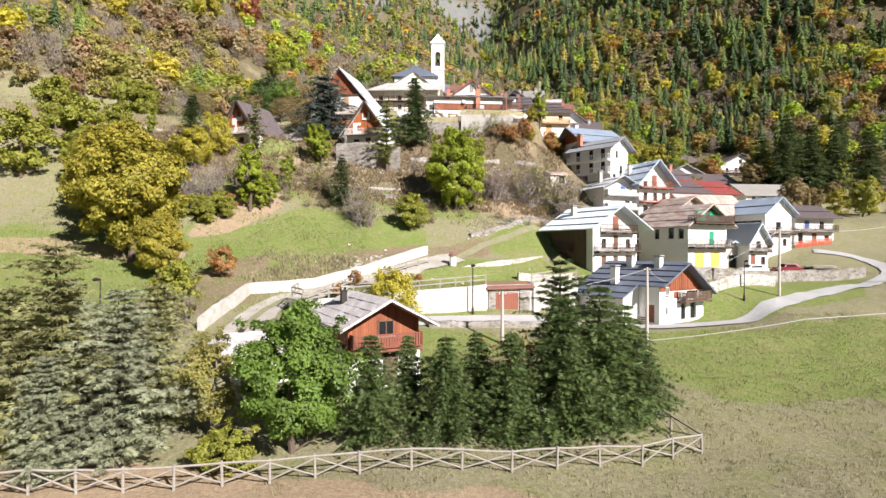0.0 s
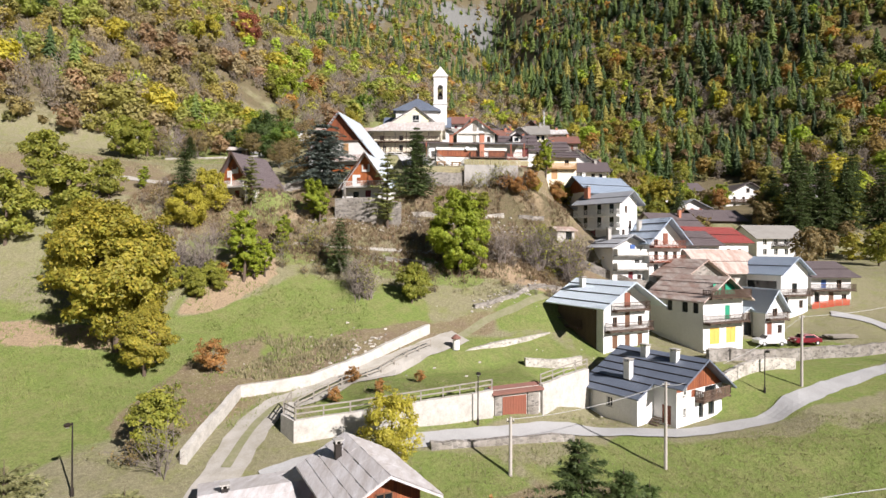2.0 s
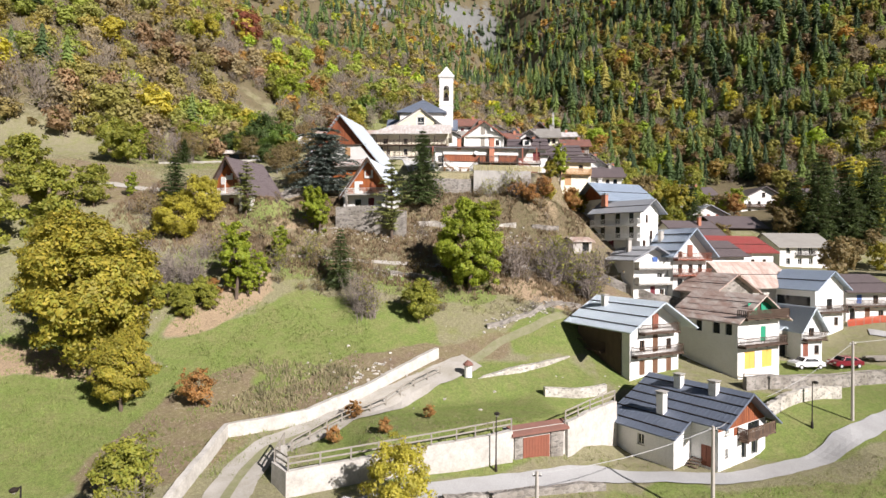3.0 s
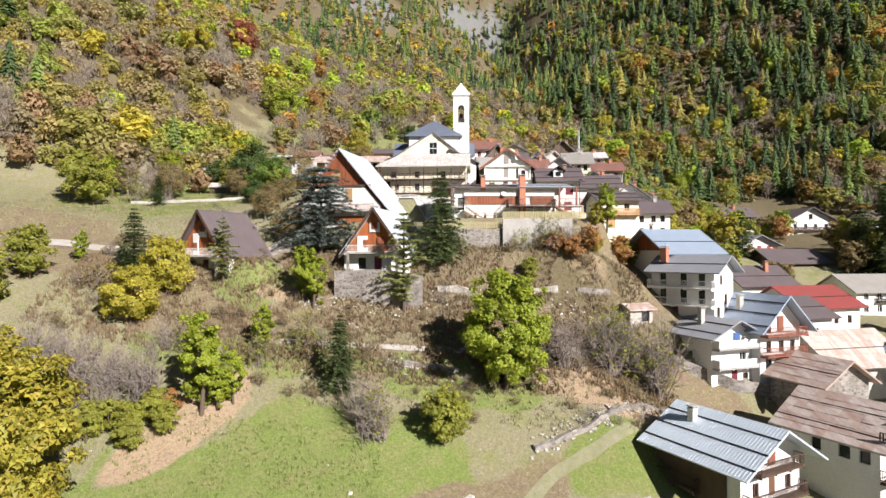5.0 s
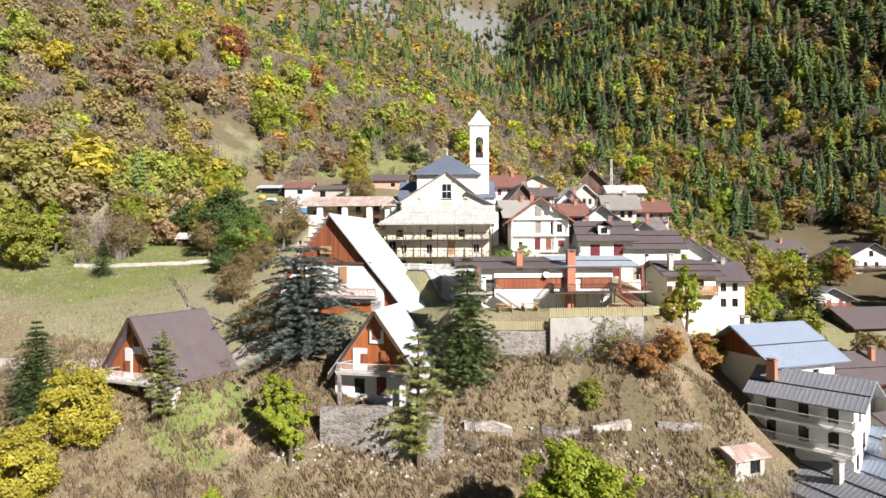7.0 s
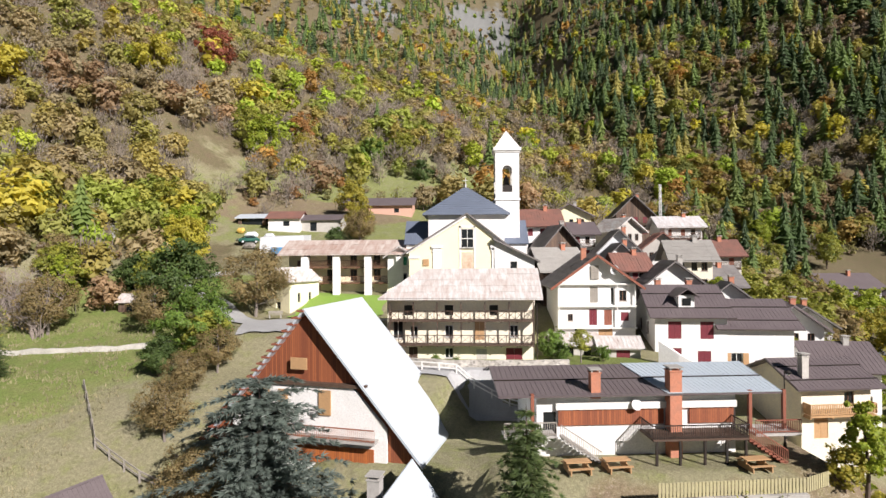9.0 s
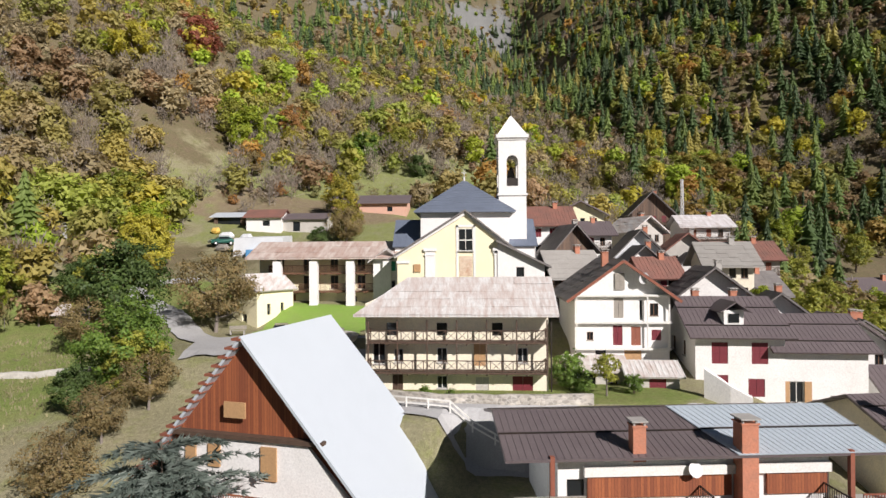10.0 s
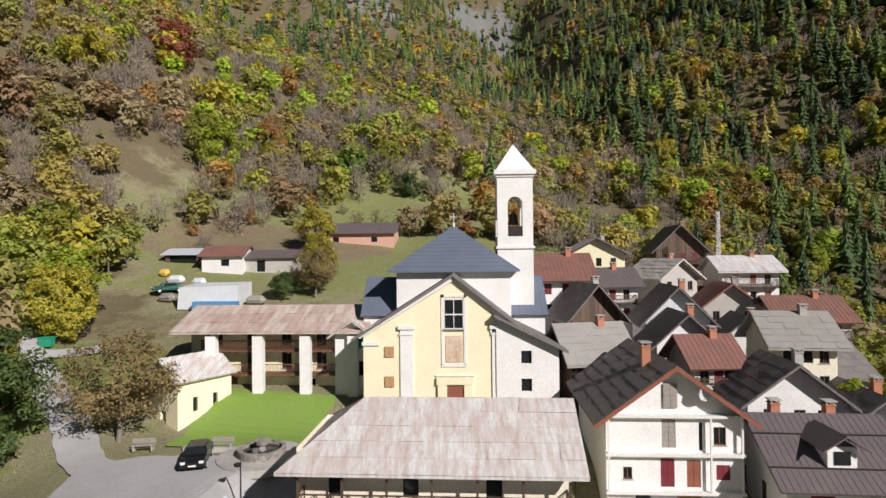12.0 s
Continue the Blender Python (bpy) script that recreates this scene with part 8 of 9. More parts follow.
def plant_woods(name, label, pts, near, keep):
    x, y = pts[:, 0], pts[:, 1]
    ok = clear_of(x, y) & keep(x, y)
    rock_ = np.clip((0.15 + 0.75 * fbm(x, y, 0.013, 6.0)) * smooth(520, 640, y + 0.3 * x) * (1 - 0.7 * smooth(80, 200, x)), 0, 1) * 1.2
    ok &= rnd.random(len(x)) > rock_ * 0.5
    thin = fbm(x, y, 0.045, 8.0)
    ok &= rnd.random(len(x)) > 0.04 + 0.3 * (thin < -0.6)
    x, y = x[ok], y[ok]
    z = ground_mesh_z(x, y) - 0.3
    seam = 42 + 10 * np.sin(y * 0.02) + 26 * fbm(x, y, 0.03, 33.0) + rnd.normal(size=len(x)) * 14
    east = x > seam
    patch = fbm(x, y, 0.02, 9.0)
    cone_p = np.where(east, np.clip(0.06 + 0.30 * patch + smooth(295, 350, y) * 0.5 + smooth(110, 180, x) * 0.1, 0.03, 0.85), np.clip(-0.12 + 0.12 * patch + smooth(420, 560, y) * 0.45, 0.005, 0.7))
    cone = rnd.random(len(x)) < cone_p
    acc = rnd.random(len(x)) < np.where(east, 0.09, 0.06)
    hue = fbm(x, y, 0.05, 14.0)
    bare_p = np.clip(0.34 + 0.34 * fbm(x, y, 0.03, 21.0), 0.05, 0.75)
    tones, kinds, hs = [], [], []
    nb, nt, nc = ((5, 2, 4), (4, 1, 3), (3, 1, 2), (5, 2, 4))[near]
    for k in range(len(x)):
        jit = rnd.uniform(0.85, 1.2)
        if cone[k]:
            if rnd.random() < 0.11:
                t = (0.36, 0.32, 0.09)
            else:
                t = PAL_CONE[rnd.integers(4)]
            kinds.append(nb + nt + rnd.integers(nc)), hs.append(rnd.uniform(9, 16) if y[k] < 290 else rnd.uniform(10, 20))
        else:
            pal = PAL_RIGHT_LEAF if east[k] else PAL_LEFT
            n_ = len(pal)
            t = pal[int(np.clip((hue[k] * 0.35 + 0.5) * n_ + rnd.normal() * 2.0, 0, n_ - 1))]
            if acc[k]:
                t = ACCENT[rnd.integers(5)]
            elif rnd.random() < bare_p[k]:
                kinds.append(nb + rnd.integers(nt)), hs.append(rnd.uniform(6, 10))
                tones.append(tuple(c * jit for c in MAUVE))
                continue
            kinds.append(rnd.integers(nb)), hs.append(rnd.uniform(6.5, 12.0) * (1.2 if acc[k] else 1.0))
        tones.append(tuple(c * jit * (1.1 if east[k] else 1.2) for c in t))
    return wood(name, label, np.stack([x, y, z], 1), hs, tones, kinds, (near_t, far_t, dim_t, mid_t)[near])


near_pts = scatter(142, 330, 5.0, lambda y: 0.80 * y + 8)
plant_woods("woods", "mixed autumn woods on the near western slope", near_pts, 0, lambda x, y: (x < 30) & (y < 225))
plant_woods("woods", "mixed autumn woods on the middle western slope", near_pts, 3, lambda x, y: (x < 30) & (y >= 225))
plant_woods("woods", "dark spruces and golden larches on the eastern slope", near_pts, 0, lambda x, y: (x >= 30) & (y < 225))
plant_woods("woods", "dark spruces and yellowing trees on the middle eastern slope", near_pts, 3, lambda x, y: (x >= 30) & (y >= 225))
far_pts = scatter(330, 560, 6.6, lambda y: 0.80 * y + 8)
plant_woods("woods", "distant mixed autumn woods higher up", far_pts, 1, lambda x, y: x < 40)
plant_woods("woods", "distant conifer woods higher up", far_pts, 1, lambda x, y: x >= 40)
brush = scatter(145, 340, 4.2, lambda y: 0.80 * y + 8)
brush = brush[clear_of(brush[:, 0], brush[:, 1]) & (rnd.random(len(brush)) < 0.9)]
brown_tones = [(0.31, 0.215, 0.13), (0.31, 0.25, 0.11), (0.30, 0.245, 0.19), (0.28, 0.255, 0.10), (0.25, 0.245, 0.095)]
wood("woods", "rusty undergrowth of bushes and saplings on the slopes", np.stack([brush[:, 0], brush[:, 1], ground_mesh_z(brush[:, 0], brush[:, 1]) - 0.2], 1), rnd.uniform(2.2, 4.4, len(brush)), [brown_tones[k] for k in rnd.integers(0, 5, len(brush))], rnd.integers(0, 6, len(brush)), bush_t)
brush = scatter(340, 480, 4.8, lambda y: 0.80 * y + 8)
wood("woods", "distant undergrowth filling the higher slopes", np.stack([brush[:, 0], brush[:, 1], ground_mesh_z(brush[:, 0], brush[:, 1]) - 0.3], 1), rnd.uniform(4.0, 7.5, len(brush)), [(0.15, 0.16, 0.045) if rnd.random() < 0.5 else brown_tones[rnd.integers(0, 5)] for _ in range(len(brush))], rnd.integers(0, 5, len(brush)), bush_t)
far2 = np.concatenate([scatter(560, 1000, 9.0, lambda y: 0.80 * y + 8), scatter(1000, 1500, 14.0, lambda y: 420)])
plant_woods("woods", "sparse woods below the mountain cliffs", far2, 2, lambda x, y: x == x)

# Single trees of strong colour standing out of the woods
SPOTS = [(-93, 262, 16, 9, L_RED), (-98, 232, 14, 6, L_YELLOW), (-61, 256, 12, 5, L_ORANGE), (-87, 169, 9, 6, L_YELLOW), (100, 351, 14, 7, L_YELGREEN), (78, 332, 12, 7, L_YELLOW), (151, 281, 10, 5, L_OCHRE), (-64, 229, 15, 8, L_LIME), (-60, 218, 8, 6, L_BROWN),
         (-26, 250, 12, 6, L_YELGREEN), (-36, 246, 11, 6, L_GREEN), (-72, 236, 12, 6, L_YELGREEN), (-58, 246, 8, 4, L_OCHRE), (-20, 240, 8, 6, L_DARK), (36, 214, 10, 6, L_YELGREEN), (30, 232, 9, 6, L_DARK), (44, 226, 9, 6, L_GREEN), (58, 196, 11, 6, L_YELGREEN), (52, 176, 10, 5, L_YELGREEN), (66, 184, 10, 6, L_LIME), (-66, 178, 10, 6, L_YELGREEN), (-33, 196, 9, 4, L_OCHRE), (48, 160, 9, 4, L_YELGREEN), (60, 166, 9, 5, L_OCHRE), (75.6, 222.1, 8, 4, L_YELGREEN), (76.0, 211.1, 7, 4, L_OCHRE), (92.2, 226.1, 10, 4, L_YELGREEN), (79.9, 238.4, 9, 4, L_LIME), (75.5, 203.1, 6, 4, L_OCHRE), (-56.1, 165.1, 10.5, 6, L_LIME), (-28.7, 180.5, 7.5, 4, L_OCHRE), (-34.5, 125, 6, 4, L_YELGREEN)]
protos = {}
for n, (x, y, h, r, mt) in enumerate(SPOTS):
    if mt.name not in protos:
        protos[mt.name] = plant(broadleaf("tree", 9.0, 4.0, 60 + n, mt, 3500, 0.32, f"single tree in {mt.name.replace('_', ' ')} among the woods", clumps=50, low=0.06, group="bright single trees"), x, y, h / 9)
    else:
        again(protos[mt.name], x, y, h / 9, 50 * n)

# ---------------------------------------------------------------- fences, lamps, vehicles and small things
def rustic_fence(points, label):
    """Round-pole fence with crossed braces, standing on the ground."""
    x0, y0 = points[0]
    ob = thing("fence", pose(x0, y0, gz(x0, y0)), label, "fence")
    spots = []
    for a, b in zip(points, points[1:]):
        n = max(1, round(math.hypot(b[0] - a[0], b[1] - a[1]) / 2.1))
        spots += [(a[0] + (b[0] - a[0]) * i / n, a[1] + (b[1] - a[1]) * i / n) for i in range(n)]
    spots.append(points[-1])
    o = Vector((x0, y0, gz(x0, y0)))
    rr = random.Random(3)
    at = [Vector((x, y, gz(x, y))) - o for x, y in spots]
    for i, p in enumerate(at):
        lean = Vector((rr.uniform(-0.06, 0.06), rr.uniform(-0.06, 0.06), 1.15 if i < len(at) - 1 else 1.3))
        part("post", Shape().tube([p - Vector((0, 0, 0.4)), p + lean], [0.075, 0.065], 7), GREYWOOD, ob)
        if i < len(at) - 1:
            q = at[i + 1]
            sag = Vector((0, 0, rr.uniform(-0.06, 0.03)))
            part("rail", Shape().tube([p + Vector((0, 0, 1.05)), p.lerp(q, 0.5) + Vector((0, 0, 1.05)) + sag, q + Vector((0, 0, 1.05))], 0.055, 6), GREYWOOD, ob)
            part("brace", Shape().tube([p + Vector((0, 0, 0.15)), q + Vector((0, 0, 0.95))], 0.04, 6), GREYWOOD, ob)
            part("brace", Shape().tube([p + Vector((0, 0, 0.95)), q + Vector((0, 0, 0.15))], 0.04, 6), GREYWOOD, ob)
    return ob


def rail_fence(points, label, height=1.0, step=1.9, mat=None, rails=(0.5, 0.95), tops=None):
    """Squared posts with level rails."""
    mat = mat or GREYWOOD
    x0, y0 = points[0]
    o = Vector((x0, y0, gz(x0, y0)))
    ob = thing("fence", Matrix.Translation(o), label, "fence")
    at = []
    for k, (a, b) in enumerate(zip(points, points[1:])):
        n = max(1, round(math.hypot(b[0] - a[0], b[1] - a[1]) / step))
        for i in range(n + (k == len(points) - 2)):
            x, y = a[0] + (b[0] - a[0]) * i / n, a[1] + (b[1] - a[1]) * i / n
            z = gz(x, y) if tops is None else tops[k] + (tops[k + 1] - tops[k]) * i / n
            at.append(Vector((x, y, z)) - o)
    for i, p in enumerate(at):
        part("post", Shape().box(p.x - 0.06, p.y - 0.06, p.z - 0.25, p.x + 0.06, p.y + 0.06, p.z + height), mat, ob)
        if i:
            for r in rails:
                up = Vector((0, 0, r * height))
                part("rail", Shape().beam(at[i - 1] + up, p + up, 0.05, 0.12), mat, ob)
    return ob


rustic_fence([(-19, 24.0), (-13.6, 25.2), (-3.5, 27.3), (3.8, 28.0), (10.7, 29.6), (14.6, 31.4), (13.2, 36.4)], "rustic round-pole fence with crossed braces along the field")
rail_fence([(-1.6, 70.2), (-8.0, 63.0), (-11.4, 59.6), (-13.6, 56.6), (-13.9, 54.5)], "weathered wooden railing beside the gravel lane")
rail_fence([(-13.8, 55), (-13.6, 52), (-12.2, 50.6), (-8, 52.6), (0, 55.3), (4.6, 57.2)], "weathered wooden railing on the garden wall", tops=[15.6, 15.4, 15.3, 15.4, 16.0, 16.3])
rail_fence([(9.6, 59.6), (12.5, 62.6), (15.6, 65.4)], "weathered wooden railing above the garage wall", tops=[16.3, 16.5, 16.7])
rail_fence([(-16, 124.2), (-11, 122.6), (-4.5, 121.6), (4, 121.0)], "white painted wooden road fence", 0.9, 1.6, FRAMEWHITE)
rail_fence([(-44, 121), (-38, 113.5), (-33, 111), (-29, 110)], "rough wooden meadow fence", 0.9, 2.2)
rail_fence([(34, 76.5), (44, 79.6), (56, 82)], "weathered wooden railing above the stone wall", 0.9, 2.2)
rail_fence([(33, 93.8), (38, 95.0), (44, 96.6)], "wooden railing along the village steps", 0.9, 2.0)
for pts, zz in (([(-3.6, 105.6), (3.1, 105.9)], 43.5), ([(3.3, 105.4), (13.1, 106.4)], 44.9), ([(13.1, 106.4), (15.4, 107.6)], 44.9)):
    ob = thing("fence", pose(pts[0][0], pts[0][1], zz), "yellow-stained board fence on the terrace wall", "fence", "terrace fences")
    length = math.hypot(pts[1][0] - pts[0][0], pts[1][1] - pts[0][1])
    ang = math.degrees(math.atan2(pts[1][1] - pts[0][1], pts[1][0] - pts[0][0]))
    ob.matrix_basis = pose(pts[0][0], pts[0][1], zz, 0, 0, ang)
    for k in range(int(length / 0.24)):
        part("board", Shape().box(0.24 * k, -0.02, 0.05, 0.24 * k + 0.17, 0.02, 1.0), FENCEWOOD, ob)
    part("rail", Shape().box(0, 0.02, 0.75, length, 0.08, 0.85), FENCEWOOD, ob)


def street_lamp(x, y, h, label="slim dark street lamp with a small head"):
    ob = thing("street_lamp", pose(x, y, gz(x, y)), label, "street lamp", "street lamps")
    part("pole", Shape().tube([(0, 0, -0.4), (0, 0, 1.0), (0, 0, h)], [0.08, 0.06, 0.045], 8), IRON, ob)
    part("base", Shape().tube([(0, 0, -0.3), (0, 0, 0.5), (0, 0, 0.6)], [0.13, 0.12, 0.06], 8), IRON, ob)
    part("arm", Shape().beam((0, 0, h - 0.05), (0, -0.5, h + 0.05), 0.05), IRON, ob)
    part("head", Shape().tube([(0, -0.5, h + 0.12), (0, -0.5, h + 0.02), (0, -0.5, h - 0.12)], [0.1, 0.26, 0.2], 10), IRON, ob)
    part("bowl", Shape().tube([(0, -0.5, h - 0.12), (0, -0.5, h - 0.22)], [0.17, 0.08], 10), LAMPGLASS, ob)


for x, y, h in ((3.2, 55.6, 4.8), (35.6, 66.6, 4.6), (-25.1, 42.1, 5.0), (-21.8, 133.6, 3.6), (15.8, 113.5, 6.0), (-57.5, 158.5, 4.5)):
    street_lamp(x, y, h)


def pole(x, y, h, label):
    ob = thing("utility_pole", pose(x, y, gz(x, y)), label, "utility pole", "utility poles")
    part("pole", Shape().tube([(0, 0, -0.5), (0, 0, h * 0.5), (0, 0, h)], [0.16, 0.14, 0.11], 9), WOODPOLE, ob)
    part("bracket", Shape().box(-0.3, -0.04, h - 0.35, 0.3, 0.04, h - 0.27), IRON, ob)
    for s in (-0.25, 0.25):
        part("insulator", Shape().tube([(s, 0, h - 0.27), (s, 0, h - 0.1)], [0.05, 0.03], 6), FRAMEWHITE, ob)
    return Vector((x, y, gz(x, y) + h - 0.15))


def cable(a, b, sag, label="thin pale overhead cable between poles"):
    a, b = Vector(a), Vector(b)
    pts = [a.lerp(b, i / 14) - Vector((0, 0, sag * 4 * (i / 14) * (1 - i / 14))) for i in range(15)]
    solid("cable", Shape().tube(pts, 0.022, 5), CABLE, label, "cable", "overhead cables")


t1, t2, t3 = pole(40.3, 67.6, 8.0, "tall pale wooden utility pole by the road"), pole(19.2, 52.6, 7.5, "pale wooden utility pole below the road"), pole(5.4, 48.6, 4.6, "short wooden pole in the meadow")
t4 = pole(62.5, 70.0, 7.5, "wooden utility pole at the road bend")
cable(t1, (30.0, 64.6, 17.4), 0.4), cable((25.4, 62.2, 16.2), t2, 0.3), cable(t2, t3, 0.5), cable(t1, (75, 86, 25), 1.0), cable(t2, (17, 58, 15.5), 0.1)
cable((75, 46, 19.5), (24, 37.2, 15.4), 0.5), cable((24, 37.2, 15.4), (0.2, 37.6, 13.6), 0.7), cable((-5.2, 37.4, 13.8), (-40, 33, 13.0), 0.9)
mast = thing("mast", pose(30.4, 180, 57.5), "tall pale lattice mast among the roofs", "mast")
for sx in (-0.25, 0.25):
    for sy in (-0.25, 0.25):
        part("leg", Shape().beam((sx, sy, 0), (sx * 0.6, sy * 0.6, 15.8), 0.08), SATELLITE, mast)
for k in range(12):
    z0, s0 = 1.3 * k, (-1) ** k
    part("brace", Shape().beam((-0.24 * s0, -0.24, z0), (0.24 * s0, -0.24, z0 + 1.3), 0.05), SATELLITE, mast)


def car(x, y, turn, paint, label):
    ob = thing("car", pose(x, y, gz(x, y) + 0.14, 0, 0, turn), label, "car", "parked cars")
    prof = [(-2.0, 0.35), (-2.05, 0.75), (-1.75, 0.95), (-1.0, 1.0), (-0.55, 1.42), (0.9, 1.46), (1.65, 1.02), (2.0, 0.9), (2.05, 0.4)]
    sh = Shape()
    n = len(prof)
    rows = [(-0.84, 1.0), (-0.86, 0.98), (0.86, 0.98), (0.84, 1.0)]
    for sy, _ in ((-1, 0), (1, 0)):
        for px, pz in prof:
            inset = 0.86 - 0.22 * max(0, (pz - 0.95) / 0.5)
            sh.v.append((px, sy * inset, pz))
    sh.f = [tuple(range(n - 1, -1, -1)), tuple(range(n, 2 * n))] + [(i, (i + 1) % n, (i + 1) % n + n, i + n) for i in range(n)]
    part("body", sh, paint, ob)
    gl = Shape()
    gl.add([(-0.98, -0.78, 1.02), (-0.98, 0.78, 1.02), (-0.58, 0.62, 1.39), (-0.58, -0.62, 1.39)], [(0, 1, 2, 3)])
    part("windscreen", Shape().slab([(-1.02, -0.76, 1.03), (-1.02, 0.76, 1.03), (-0.60, 0.62, 1.44), (-0.60, -0.62, 1.44)], 0.02), PANE_AND_SHADE, ob)
    part("rear_window", Shape().slab([(0.97, -0.62, 1.46), (0.97, 0.62, 1.46), (1.6, 0.74, 1.09), (1.6, -0.74, 1.09)], 0.02), PANE_AND_SHADE, ob)
    for s in (-1, 1):
        part("side_window", Shape().add([(-0.8, s * 0.86, 1.02), (1.3, s * 0.86, 1.04), (0.8, s * 0.71, 1.38), (-0.5, s * 0.71, 1.38)], [(0, 1, 2, 3)]), PANE_AND_SHADE, ob)
        part("headlight", Shape().box(-2.07, s * 0.62 - 0.16, 0.66, -1.95, s * 0.62 + 0.16, 0.82), LAMPGLASS, ob)
        part("tail_light", Shape().box(1.97, s * 0.66 - 0.12, 0.7, 2.07, s * 0.66 + 0.12, 0.88), CARRED, ob)
        for wx in (-1.25, 1.3):
            wheel = part("wheel", Shape().tube([(wx, s * 0.68, 0.31), (wx, s * 0.88, 0.31)], 0.31, 16), RUBBER, ob)
            part("rim", Shape().tube([(wx, s * 0.87, 0.31), (wx, s * 0.9, 0.31)], 0.19, 12), SATELLITE, wheel)
    part("plate", Shape().box(-2.08, -0.26, 0.46, -2.055, 0.26, 0.57), FRAMEWHITE, ob)
    return ob


car(-27.0, 138.4, 106, CARBLACK, "black hatchback parked on the village square")
car(46.4, 84.6, 4, CARWHITE, "white car parked below the tall house")
car(51.6, 84.8, 8, CARRED, "dark red car parked beside the gabled house")
car(-49.8, 177.2, 40, CARGREEN, "green car parked among the sheds")

# Fountain and benches on the square
fo = thing("fountain", pose(-22.6, 139.8, gz(-22.6, 139.8) + 0.12), "round stone fountain on a paved ring", "fountain")
ring = Shape()
n = 28
for r0, r1, z0, z1 in ((0, 3.3, -0.4, 0.16),):
    ring.tube([(0, 0, z0), (0, 0, z1)], r1, n)
part("plinth", ring, CONCRETE, fo)
basin = Shape()
for k in range(n):
    a0, a1 = 2 * math.pi * k / n, 2 * math.pi * (k + 1) / n
    c = [(r * math.cos(a), r * math.sin(a), z) for a in (a0, a1) for r, z in ((1.75, 0.16), (1.8, 0.75), (1.5, 0.75), (1.45, 0.3))]
    basin.add(c, [(0, 4, 5, 1), (1, 5, 6, 2), (2, 6, 7, 3)])
part("basin", basin.weld(), STONE, fo)
part("water", Shape().tube([(0, 0, 0.3), (0, 0, 0.5)], 1.47, n), PANE_AND_SHADE, fo)
part("column", Shape().tube([(0, 0, 0.2), (0, 0, 0.9), (0, 0, 1.0), (0, 0, 1.3)], [0.35, 0.25, 0.5, 0.55], 12), STONE, fo)


def bench(x, y, turn):
    ob = thing("bench", pose(x, y, gz(x, y) + 0.13, 0, 0, turn), "grey wooden bench beside the square", "bench", "benches")
    for k in range(3):
        part("seat_slat", Shape().box(-0.9, -0.2 + 0.15 * k, 0.42, 0.9, -0.08 + 0.15 * k, 0.46), GREYWOOD, ob)
        part("back_slat", Shape().box(-0.9, 0.24, 0.55 + 0.14 * k, 0.9, 0.28, 0.65 + 0.14 * k), GREYWOOD, ob)
    for s in (-0.7, 0.7):
        part("leg", Shape().box(s - 0.05, -0.2, 0, s + 0.05, 0.28, 0.42), CONCRETE, ob)


bench(-32.6, 141.0, 8), bench(-26.4, 141.4, 4)
solid("kerb", wall_along([(-29.5, 141.4), (-27, 141.2), (-25.4, 141.3)], 0.35, 0.4), CONCRETE, "low pale kerb wall at the lawn", "kerb")
bin_ = thing("bin", pose(-55.2, 160.5, gz(-55.2, 160.5)), "green rubbish container at the road", "bin")
part("body", Shape().add([(-0.6, -0.4, 0.1), (0.6, -0.4, 0.1), (0.6, 0.4, 0.1), (-0.6, 0.4, 0.1), (-0.7, -0.5, 1.1), (0.7, -0.5, 1.1), (0.7, 0.5, 1.1), (-0.7, 0.5, 1.1)], [(3, 2, 1, 0), (0, 1, 5, 4), (1, 2, 6, 5), (2, 3, 7, 6), (3, 0, 4, 7)]), GREEN, bin_)
part("lid", Shape().box(-0.75, -0.55, 1.1, 0.75, 0.55, 1.22), GREEN, bin_)

# Builder's yard behind the long house
tent = thing("shelter", pose(-41.6, 172.0, gz(-41.6, 172.0)) @ Matrix.Diagonal((1.3, 1.3, 1.25, 1)), "white plastic-covered shelter behind the long house", "shelter")
part("cover", Shape().add([(-3.2, 0, 0), (3.2, 0, 0), (3.2, 0, 2.6), (-3.0, 0, 2.4), (-3.2, 4, 0), (3.2, 4, 0), (3.2, 4, 2.8), (-3.0, 4, 2.7)], [(0, 1, 2, 3), (1, 5, 6, 2), (5, 4, 7, 6), (4, 0, 3, 7), (3, 2, 6, 7)]), TARP, tent)
part("tarpaulin", Shape().box(-1.2, -0.9, 0, 3.4, -0.06, 0.9), BLUETARP, tent)
for k, (x, y, mt, lab, sx) in enumerate(((-53.4, 183.0, YELLOWWOOD, "yellow barrel lying in the yard", 1.4), (-50.5, 181, TARP, "white plastic heap in the yard", 2.6), (-35.5, 173.5, GREYWOOD, "pile of grey planks in the yard", 2.6), (-48.5, 174.5, STONE, "heap of rubble in the yard", 2.2), (-46.5, 180, TARP, "white covered pallet in the yard", 2.0))):
    ob = solid(("barrel", "plastic_bundle", "plank_pile", "rubble_heap", "pallet")[k], Shape().tube([(-sx / 2, 0, 0.3), (-sx * 0.3, 0.1, 0.5), (sx * 0.3, 0, 0.5), (sx / 2, 0, 0.3)], [0.35, 0.6, 0.65, 0.3], 8), mt, lab, "heap", "yard clutter", "", pose(x, y, gz(x, y) + 0.1))

